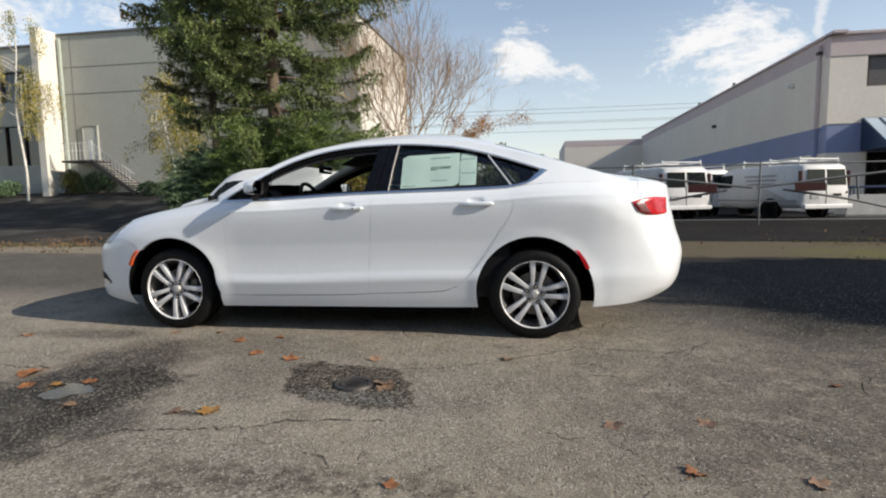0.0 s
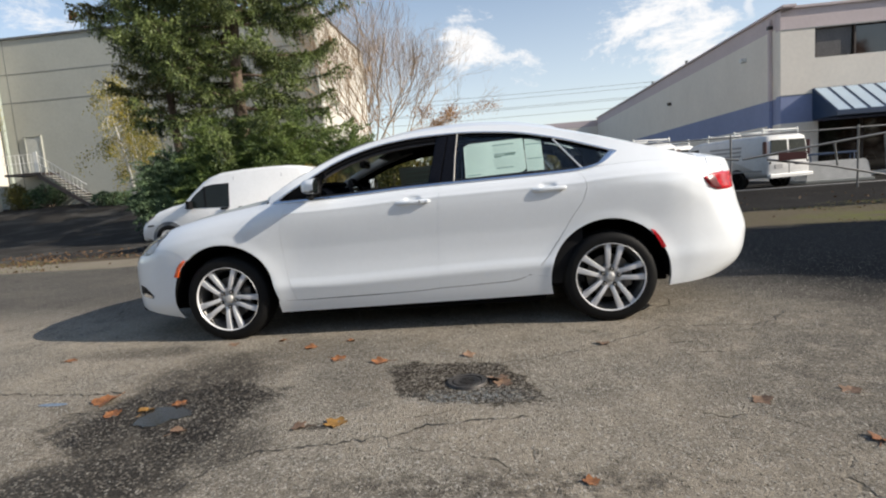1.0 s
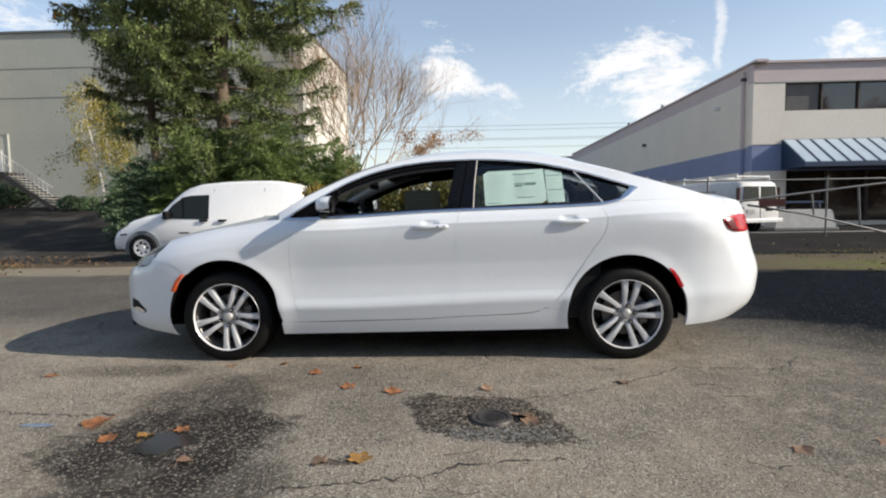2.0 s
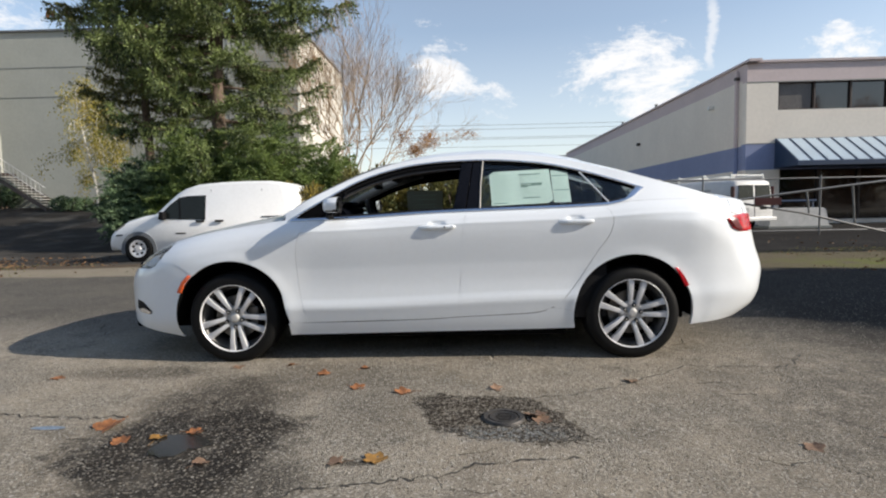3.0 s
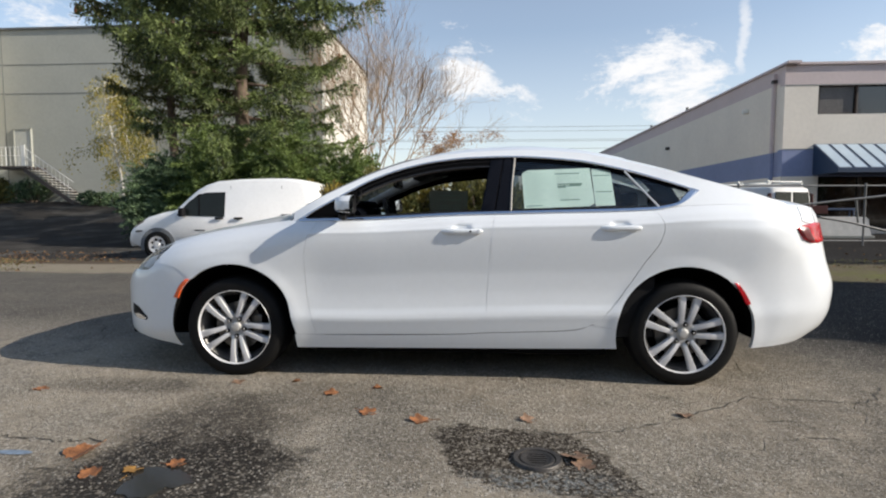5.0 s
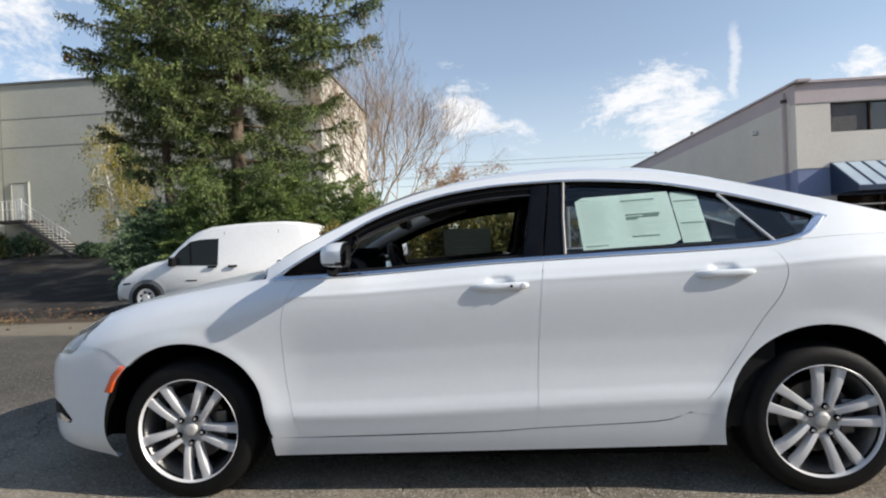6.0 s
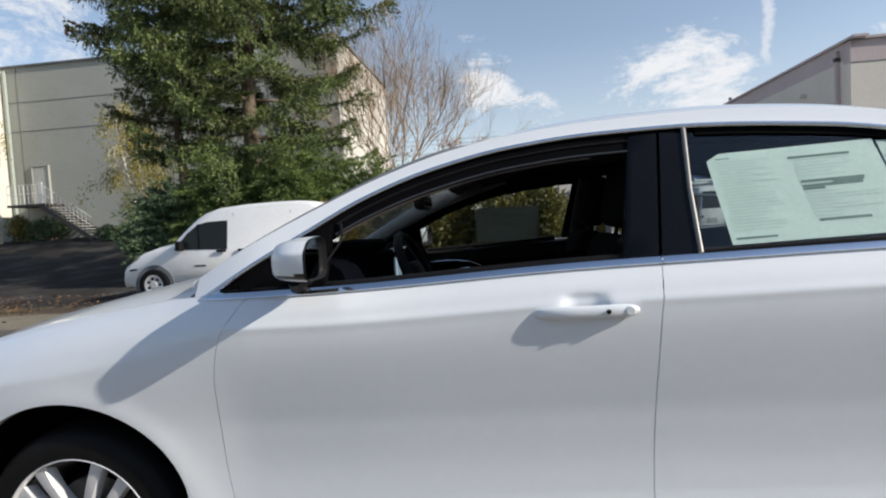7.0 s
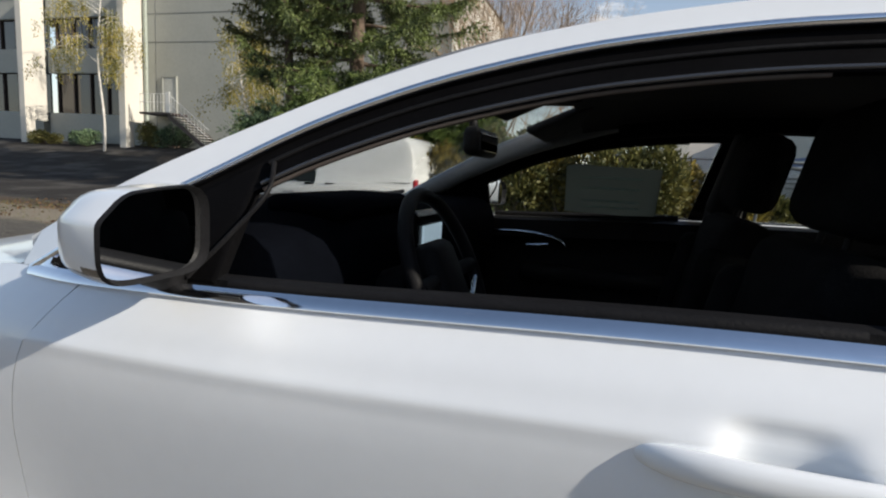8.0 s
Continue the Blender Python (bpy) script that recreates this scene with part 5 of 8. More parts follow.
        lamp = plate("headlamp", hl, lambda x, z: side_y(x, z), sgn, LAMP_SILVER, car, -0.020, 0.03, "clear headlamp with silver reflector", 40)
        plate("lamp_bowl", [(-2.02, 0.695), (-1.960, 0.690), (-1.905, 0.728), (-1.915, 0.772), (-1.98, 0.755)], side_y, sgn, CAP, lamp, -0.016, 0.006, "dull reflector bowl", 24)
        plate("lamp_bezel", [(-1.94, 0.806), (-1.868, 0.829), (-1.812, 0.832), (-1.806, 0.814), (-1.845, 0.80), (-1.91, 0.783), (-2.0, 0.748), (-2.02, 0.765)], side_y, sgn, SOFT_BLACK, lamp, -0.013, 0.006, "dark inner bezel", 30)
        plate("lamp_lens", hl, side_y, sgn, LENS, lamp, 0.0, 0.002, "clear lens", 40).visible_shadow = False
        plate("side_marker", [(-1.752, 0.517), (-1.722, 0.510), (-1.693, 0.574), (-1.640, 0.632), (-1.668, 0.636), (-1.712, 0.592)], side_y, sgn, ORANGE, car, 0.006, 0.012, "amber side reflector", 30)
        plate("rear_marker", [(1.642, 0.640), (1.668, 0.634), (1.708, 0.58), (1.742, 0.515), (1.716, 0.507), (1.683, 0.575)], side_y, sgn, RED, car, 0.006, 0.012, "red side reflector", 30)
        tl = [(2.012, 0.958), (2.03, 0.925), (2.06, 0.892), (2.11, 0.871), (2.20, 0.868), (2.275, 0.874), (2.28, 0.985), (2.16, 0.989), (2.06, 0.974)]
        lamp = plate("tail_lamp", tl, side_y, sgn, RED, car, 0.012, 0.03, "red tail lamp", 40)
        plate("lamp_core", [(2.028, 0.945), (2.050, 0.912), (2.10, 0.878), (2.150, 0.876), (2.118, 0.915), (2.098, 0.960), (2.060, 0.962)], side_y, sgn, mat("deep_red_lens", (0.10, 0.004, 0.008), 0.35, vary=0.4, scale=40), lamp, 0.0165, 0.004, "", 24)
        # fog lamp slot in the bumper corner
        plate("fog_lamp_recess", [(-2.12, 0.455), (-2.05, 0.440), (-1.965, 0.372), (-1.985, 0.352), (-2.08, 0.362), (-2.135, 0.385)], side_y, sgn, SOFT_BLACK, car, 0.002, 0.012, "", 30)
        plate("fog_lamp_trim", [(-2.115, 0.386), (-2.04, 0.396), (-1.972, 0.370), (-1.995, 0.356), (-2.09, 0.366)], side_y, sgn, CHROME, car, 0.006, 0.012, "bright trim", 24)
        build_handle(car, -0.074, 0.180, 0.935, sgn, sgn < 0)
        build_handle(car, 0.856, 1.100, 0.957, sgn, False)
        build_mirror(car, sgn)
        for sx in (-1, 1):
            build_wheel(car, sx, sgn, (-83 if sx < 0 else -63) if sgn < 0 else -60)
            # wheel house
            a = np.radians(np.linspace(-4, 184, 30))
            v, f = [], []
            r = 0.405 if sx > 0 else 0.403
            for q in a:
                wx, wz = sx * HUB_X + r * math.cos(q), HUB_Z + r * math.sin(q)
                for yy in (float(side_y(wx, max(wz, 0.21))) - 0.005, 0.85, 0.55):
                    v.append((sx * HUB_X + r * math.cos(q), sgn * yy, HUB_Z + r * math.sin(q)))
            n0 = len(v)
            f = grid_faces(30, 3)
            v += [(sx * HUB_X + r * math.cos(q), sgn * 0.55, HUB_Z + r * math.sin(q)) for q in a]
            f.append(tuple(range(n0, n0 + 30)))
            add("wheel_house", mesh("wheel_house", v, f, UNDER), car)
        # painted jambs behind the shut lines
        for a, b, low in ((-0.935, -0.80, 0.31), (0.15, 0.30, 0.335), (0.78, 1.235, 0.40)):
            strip("door_jamb", np.linspace(a, b, 12), lambda x: np.interp(x, [0.78, 1.235], [0.36, 0.80]) + 0 * x if low == 0.40 else low + 0 * x, lambda x: shoulder(x) - 0.03, side_y, sgn, PAINT, car, -0.020, 10, 0.004)
        # inner skin of the doors: closes the shut lines, carries the armrest
        xs = np.linspace(-0.93, 1.20, 40)
        strip("door_card", xs, lambda x: 0 * x + 0.30, lambda x: shoulder(x) - 0.012, lambda x, z: side_y(x, np.minimum(z, shoulder(x) - 0.03)) - 0.045, sgn, SOFT_BLACK, car, 0.0, 10, 0.05)
        for ax, al in ((-0.15, 0.62), (0.72, 0.5)):
            part("armrest", boxes([(ax, sgn * 0.78, 0.79, al, 0.09, 0.07)], 0.025, 2), SOFT_BLACK, car, smooth=True)
        arch_pts = [(-0.47 + 0.19 * math.cos(q), sgn * 0.768, 0.905 + 0.05 * math.sin(q)) for q in np.linspace(-0.3, 3.0, 16)]
        tube("pull_trim", arch_pts, 0.006, CHROME, car, "bright door pull trim")
        tube("inner_handle", [(-0.44, sgn * 0.78, 0.898), (-0.40, sgn * 0.77, 0.904), (-0.35, sgn * 0.775, 0.91)], 0.008, CHROME, car)
        # inner pillars and roof side
        t = np.linspace(-0.93, 0.06, 18)
        tube("pillar_trim", np.stack([t, sgn * (house_y(t, rail(t)) - 0.045), rail(t) - 0.030], 1), np.interp(t, [-0.93, -0.3, 0.06], [0.036, 0.046, 0.014]), PILLAR_TRIM, car)
        tube("centre_pillar_trim", [(0.24, sgn * 0.78, 0.9), (0.26, sgn * 0.725, 1.10), (0.29, sgn * 0.55, 1.36)], [0.06, 0.06, 0.05], SOFT_BLACK, car)
        tube("rear_pillar_trim", [(1.36, sgn * 0.70, 1.03), (1.30, sgn * 0.60, 1.20), (1.20, sgn * 0.54, 1.28)], [0.07, 0.06, 0.03], SOFT_BLACK, car)
    # top of the body
    top_sheet("hood", -2.30, -1.028, 40, PAINT, car, 0.003, 0.0, 29, 0.02)
    top_sheet("cowl", -1.026, -0.96, 6, SOFT_BLACK, car, 0.03, -0.016, 21, 0.02)
    ws = top_sheet("windscreen", -0.955, -0.21, 26, CLEAR, car, 0.062, -0.002, 25, 0.005, "clear windscreen", -0.05)
    ws.visible_shadow = False
    top_sheet("roof", -0.20, 1.08, 36, PAINT, car, 0.0, 0.0, 29, 0.012)
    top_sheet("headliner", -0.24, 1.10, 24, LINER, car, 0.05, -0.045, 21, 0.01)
    top_sheet("rear_screen", 1.085, 1.80, 22, TINTED, car, 0.075, -0.002, 25, 0.005, "tinted rear screen", 0.04)
    top_sheet("boot_lid", 1.86, 2.39, 22, PAINT, car, 0.002, 0.0, 29, 0.02)
    # roof edges beside the screens
    for sgn in (-1, 1):
        for a, b, inset in ((-1.02, -0.20, 0.066), (1.08, 1.90, 0.080)):
            x = np.linspace(a, b, 24)
            rows = []
            for w in np.linspace(0, 1, 4):
                y = edge_y(x) - inset * w
                z = edge_z(x) + (crown(x) - edge_z(x)) * (1 - (np.maximum(y, 0) / edge_y(x)) ** 3.2)
                rows.append(np.stack([x, sgn * y, z], 1))
            v = np.stack(rows, 1).reshape(-1, 3)
            v, f = solid(v, grid_faces(24, 4, 0, sgn < 0), (0, 0, -0.02))
            add("screen_pillar", mesh("screen_pillar", v, f, PAINT), car)
    # lip of the lid, tail and nose closings
    part("grille", boxes([(-2.325, 0, 0.655, 0.03, 0.66, 0.05)], 0.012, 2), GLOSS_BLACK, car)
    # floor, bulkheads
    part("underbody", boxes([(0, 0, 0.215, 1.86, 1.66, 0.07), (-1.37, 0, 0.26, 0.9, 1.04, 0.12), (1.4, 0, 0.28, 0.9, 1.04, 0.12), (-2.0, 0, 0.27, 0.45, 1.2, 0.1), (1.88, 0, 0.34, 0.4, 1.0, 0.1)], 0.01), UNDER, car)
    part("bulkhead", boxes([(-0.93, 0, 0.60, 0.06, 1.54, 0.66), (1.22, 0, 0.70, 0.06, 1.40, 0.62)]), UNDER, car)
    part("diffuser", boxes([(2.12, 0, 0.365, 0.26, 1.10, 0.13)], 0.03, 2), SOFT_BLACK, car)
    tube("exhaust", [(2.05, -0.52, 0.37), (2.22, -0.52, 0.385)], 0.035, DISC, car, "dull steel exhaust tip", 16)
    # cabin; dash, seats and liner carry its shade in their base colours
    # cabin
    d = np.array([(-1.0, 1.03), (-0.90, 1.062), (-0.77, 1.080), (-0.66, 1.080), (-0.60, 1.055), (-0.575, 0.98), (-0.58, 0.86), (-0.62, 0.70), (-0.75, 0.55)])
    prof = smooth_line(d, 24)
    ys = np.linspace(-0.755, 0.755, 25)
    hump = lambda y: 0.030 * np.exp(-((y + 0.37) / 0.17) ** 4)
    v = [(x, y, z + (hump(y) if z > 0.9 else 0)) for x, z in prof for y in ys]
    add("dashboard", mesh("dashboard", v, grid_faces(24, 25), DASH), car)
    for y in (ys[0], ys[-1]):
        cheek = np.array([(x, y, z) for x, z in prof] + [(-0.98, y, 0.55)])
        cv, cf = solid(cheek, [tuple(range(len(cheek)))], (0, 0.004 if y < 0 else -0.004, 0))
        add("dash_end", mesh("dash_end", cv, cf, DASH, False), car)
    part("instrument_hood", boxes([(-0.67, -0.37, 1.100, 0.17, 0.36, 0.045)], 0.022, 3), DASH, car, smooth=True)
    part("screen_surround", boxes([(-0.580, -0.06, 0.985, 0.03, 0.28, 0.19)], 0.012, 2), GLOSS_BLACK, car)
    part("touch_screen", boxes([(-0.562, -0.085, 0.995, 0.006, 0.15, 0.095)], 0.002), SCREEN, car, "lit bluish touch screen")
    part("centre_console", boxes([(-0.28, 0, 0.62, 0.5, 0.24, 0.36)], 0.04, 2), SOFT_BLACK, car)
    a = np.linspace(0, 2 * np.pi, 40, endpoint=False)
    wheel = add("steering_wheel", None, car)
    wheel.matrix_basis = Matrix.Translation((-0.426, -0.37, 0.968)) @ Matrix.Rotation(radians(66), 4, "Y")
    tube("wheel_rim", np.stack([0.178 * np.cos(a), 0.185 * np.sin(a), 0 * a], 1), 0.0155, SOFT_BLACK, wheel, n=10, closed=True)
    part("wheel_boss", boxes([(0, 0, -0.015, 0.16, 0.15, 0.06)], 0.028, 3), SOFT_BLACK, wheel, smooth=True)
    for p in ([(0, -0.07, -0.01), (0.0, -0.175, 0)], [(0, 0.07, -0.01), (0.0, 0.175, 0)], [(0.06, 0, -0.01), (0.17, 0, 0)]):
        tube("wheel_spoke", p, 0.016, SOFT_BLACK, wheel)
    tube("spoke_trim", [(0.06, 0.05, 0.018), (0.03, 0.12, 0.018)], 0.005, CHROME, wheel)
    tube("column", [(-0.44, -0.37, 0.975), (-0.62, -0.37, 0.90)], 0.04, SOFT_BLACK, car)
    mir = add("rear_view_mirror", None, car)
    part("mirror_case", boxes([(-0.470, 0.02, 1.262, 0.045, 0.25, 0.075)], 0.02, 3), SOFT_BLACK, mir, smooth=True)
    part("mirror_face", boxes([(-0.4485, 0.02, 1.262, 0.004, 0.20, 0.045)], 0.001), MIRROR, mir)
    tube("mirror_stalk", [(-0.485, 0.02, 1.28), (-0.50, 0.02, 1.325)], 0.012, SOFT_BLACK, mir)
    part("sensor_box", boxes([(-0.27, 0.02, 1.385, 0.12, 0.10, 0.03)], 0.012, 2), SOFT_BLACK, car)
    # sun visors folded under the roof's front edge, and the overhead console
    for y in (-0.37, 0.37):
        v = part("sun_visor", boxes([(0, 0, 0, 0.20, 0.40, 0.022)], 0.009, 2), LINER, car, smooth=True)
        v.matrix_basis = Matrix.Translation((-0.285, y, 1.352)) @ Matrix.Rotation(radians(-24), 4, "Y")
    part("overhead_console", boxes([(-0.16, 0, 1.415, 0.22, 0.20, 0.045)], 0.018, 2), LINER, car, smooth=True)
    for y in (-0.37, 0.37):
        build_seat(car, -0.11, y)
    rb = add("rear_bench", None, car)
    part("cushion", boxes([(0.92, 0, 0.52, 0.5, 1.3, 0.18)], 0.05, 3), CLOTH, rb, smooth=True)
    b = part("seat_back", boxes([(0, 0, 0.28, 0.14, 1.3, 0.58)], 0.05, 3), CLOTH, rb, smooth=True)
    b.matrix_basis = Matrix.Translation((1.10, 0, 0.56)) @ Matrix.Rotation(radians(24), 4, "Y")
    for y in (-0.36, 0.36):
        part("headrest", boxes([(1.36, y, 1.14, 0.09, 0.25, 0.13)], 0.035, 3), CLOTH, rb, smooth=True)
    part("parcel_shelf", boxes([(1.58, 0, 1.055, 0.5, 1.25, 0.03)], 0.005), SOFT_BLACK, car)
    # price sheets in the windows
    sheet = add("price_sheet", None, car)

    def paper(x0, z0, x1, z1, lean, sgn, proud, material, holder, bars):
        c = np.array([(x0 + x1) / 2, (z0 + z1) / 2])
        rot = np.array([[math.cos(lean), -math.sin(lean)], [math.sin(lean), math.cos(lean)]])

        def rect(a0, b0, a1, b1):
            q = np.array([[a0, b0], [a1, b0], [a1, b1], [a0, b1]]) - 0.5
            return (q * [x1 - x0, z1 - z0]) @ rot.T + c
        r = rect(0, 0, 1, 1)
        v = [(x, sgn * (float(house_y(x, z)) + proud), z) for x, z in smooth_line(np.vstack([r, r[:1]]), 25, True)[:-1]]
        v2, f2 = solid(v, [tuple(range(24)) if sgn < 0 else tuple(range(24))[::-1]], (0, -sgn * 0.001, 0))
        page = add("page", mesh("page", v2, f2, material, False), holder, "pale green printed sheet")
        for bar in bars:
            r = rect(*bar[:4])
            v = [(x, sgn * (float(house_y(x, z)) + proud + 0.0012), z) for x, z in r]
            v2, f2 = solid(v, [(0, 1, 2, 3) if sgn < 0 else (3, 2, 1, 0)], (0, -sgn * 0.001, 0))
            add("print_bar", mesh("print_bar", v2, f2, INK if len(bar) == 4 else INK_FAINT, False), page)
    rng = random.Random(12)
    FINE_PRINT = [(0.04, z, 0.04 + rng.uniform(0.18, 0.36), z + 0.008, 0) for z in np.arange(0.14, 0.90, 0.034)]
    FINE_PRINT += [(0.50, z, 0.50 + rng.uniform(0.16, 0.42), z + 0.008, 0) for z in np.arange(0.22, 0.84, 0.036) if not 0.49 < z < 0.62]
    paper(0.424, 1.078, 0.844, 1.316, 0.035, -1, -0.014, PAPER, sheet, [(0.48, 0.86, 0.84, 0.885), (0.50, 0.58, 0.86, 0.61), (0.50, 0.53, 0.84, 0.56), (0.50, 0.50, 0.62, 0.525), (0.68, 0.56, 0.85, 0.60), (0.52, 0.17, 0.80, 0.195), (0.03, 0.05, 0.26, 0.07), (0.05, 0.93, 0.14, 0.94)] + FINE_PRINT)
    paper(0.850, 1.088, 0.966, 1.318, 0.02, -1, -0.015, PAPER, sheet, [(0.05, 0.80, 0.93, 0.825), (0.10, 0.36, 0.93, 0.385)] + [(0.08, z, 0.55 + 0.35 * abs(math.sin(40 * z)), z + 0.01, 0) for z in np.arange(0.08, 0.76, 0.05)])
    far = add("price_sheet", None, car)
    paper(-0.30, 1.045, 0.045, 1.232, -0.02, 1, -0.022, PAPER_DIM, far, [])
    for z in (1.075, 1.10, 1.15, 1.19):
        part("print_bar", boxes([(-0.13, float(house_y(-0.13, z)) - 0.026, z, 0.22, 0.001, 0.006)]), INK_FAINT, far)
    # wipers at the foot of the screen
    for y in (-0.45, 0.25):
        tube("wiper", [(-1.05, y, 1.060), (-1.0, y + 0.25, 1.075), (-0.985, y + 0.5, 1.085)], 0.008, SOFT_BLACK, car)
    return car


build_sedan()


# ---------------------------------------------------------------- trees and shrubs
BARK = mat("grey_brown_bark", (0.13, 0.095, 0.07), 0.95, vary=0.35, scale=6, bump=0.6, bump_scale=18)
BARK_PALE = mat("pale_twig_bark", (0.40, 0.285, 0.185), 0.9, vary=0.25, scale=6)
BIRCH = mat("white_birch_bark", (0.62, 0.59, 0.54), 0.85, vary=0.35, scale=4)
NEEDLE = leafy("spruce_needles", (0.012, 0.026, 0.010), (0.245, 0.305, 0.100), 0.5, 0.20)
NEEDLE_BROWN = leafy("olive_spruce_needles", (0.026, 0.036, 0.011), (0.215, 0.215, 0.065), 0.55, 0.22)
NEEDLE_BLUE = leafy("juniper_needles", (0.034, 0.068, 0.038), (0.205, 0.295, 0.150), 0.55, 0.22)
JUNIPER = leafy("green_juniper_needles", (0.030, 0.062, 0.018), (0.235, 0.310, 0.085), 0.55, 0.25)
YELLOW = leafy("yellow_leaves", (0.12, 0.140, 0.035), (0.46, 0.37, 0.075), 0.6, 0.35)
RUSSET = leafy("russet_leaves", (0.30, 0.12, 0.03), (0.55, 0.30, 0.10), 0.6, 0.35)
HEDGE = leafy("mixed_brush", (0.05, 0.060, 0.018), (0.22, 0.20, 0.06), 0.6, 0.3)
BRUSH = leafy("autumn_brush", (0.06, 0.055, 0.02), (0.34, 0.26, 0.05), 0.6, 0.3)
BRUSH_RED = leafy("russet_brush", (0.10, 0.045, 0.016), (0.48, 0.20, 0.05), 0.6, 0.3)
CONE = mat("brown_cones", (0.20, 0.075, 0.035), 0.8, vary=0.3)
CONIFER = leafy("dense_conifer_needles", (0.012, 0.022, 0.008), (0.10, 0.13, 0.045), 0.7, 0.03)
FAR_GREEN = leafy("far_foliage", (0.06, 0.075, 0.045), (0.14, 0.15, 0.085), 0.8, 0.2)


def blades(origin, way, length, width, rng):
    """Thin pointed leaves as flat lozenges, each an island: arrays of origins, ways, lengths, widths."""
    n = len(origin)
    way = way / np.maximum(np.linalg.norm(way, axis=1)[:, None], 1e-9)
    r = rng.normal(size=(n, 3))
    side = np.cross(way, r)
    side /= np.maximum(np.linalg.norm(side, axis=1)[:, None], 1e-9)
    length, width = np.broadcast_to(length, (n,))[:, None], np.broadcast_to(width, (n,))[:, None]
    mid = origin + way * length * 0.45
    v = np.stack([origin, mid + side * width * 0.5, origin + way * length, mid - side * width * 0.5], 1).reshape(-1, 3)
    f = (np.arange(n)[:, None] * 4 + np.arange(4)[None]).tolist()
    return v, f


def needle_data(origin, way, length, width, rng):
    """Needles as slim triangles, each an island."""
    n = len(origin)
    way = way / np.maximum(np.linalg.norm(way, axis=1)[:, None], 1e-9)
    side = np.cross(way, rng.normal(size=(n, 3)))
    side /= np.maximum(np.linalg.norm(side, axis=1)[:, None], 1e-9)
    length, width = np.broadcast_to(length, (n,))[:, None], np.broadcast_to(width, (n,))[:, None]
    v = np.stack([origin + side * width * 0.5, origin + way * length, origin - side * width * 0.5], 1).reshape(-1, 3)
    return v, np.arange(n * 3).reshape(n, 3)


def big_mesh(name, v, f, material):
    me = bpy.data.meshes.new(name)
    v = np.asarray(v, np.float32)
    f = np.asarray(f, np.int32)
    me.vertices.add(len(v))
    me.vertices.foreach_set("co", v.ravel())
    me.loops.add(f.size)
    me.loops.foreach_set("vertex_index", f.ravel())
    me.polygons.add(len(f))
    me.polygons.foreach_set("loop_start", np.arange(len(f), dtype=np.int32) * f.shape[1])
    me.materials.append(material)
    me.update(calc_edges=True)
    me.validate()
    return me


def twig_needles(at, way, length, per, blade, rng):
    """Needles set like a brush along straight twigs; returns their origins, ways and lengths."""
    n = len(at)
    way = way / np.maximum(np.linalg.norm(way, axis=1)[:, None], 1e-9)
    u = rng.uniform(0, 1, (n, per))
    o = at[:, None] + way[:, None] * (u * length[:, None])[..., None]
    w = way[:, None] + rng.normal(0, 0.42, (n, per, 3))
    ln = rng.uniform(0.7, 1.25, (n, per)) * blade * (1.05 - 0.35 * u)
    return o.reshape(-1, 3), w.reshape(-1, 3), ln.ravel()


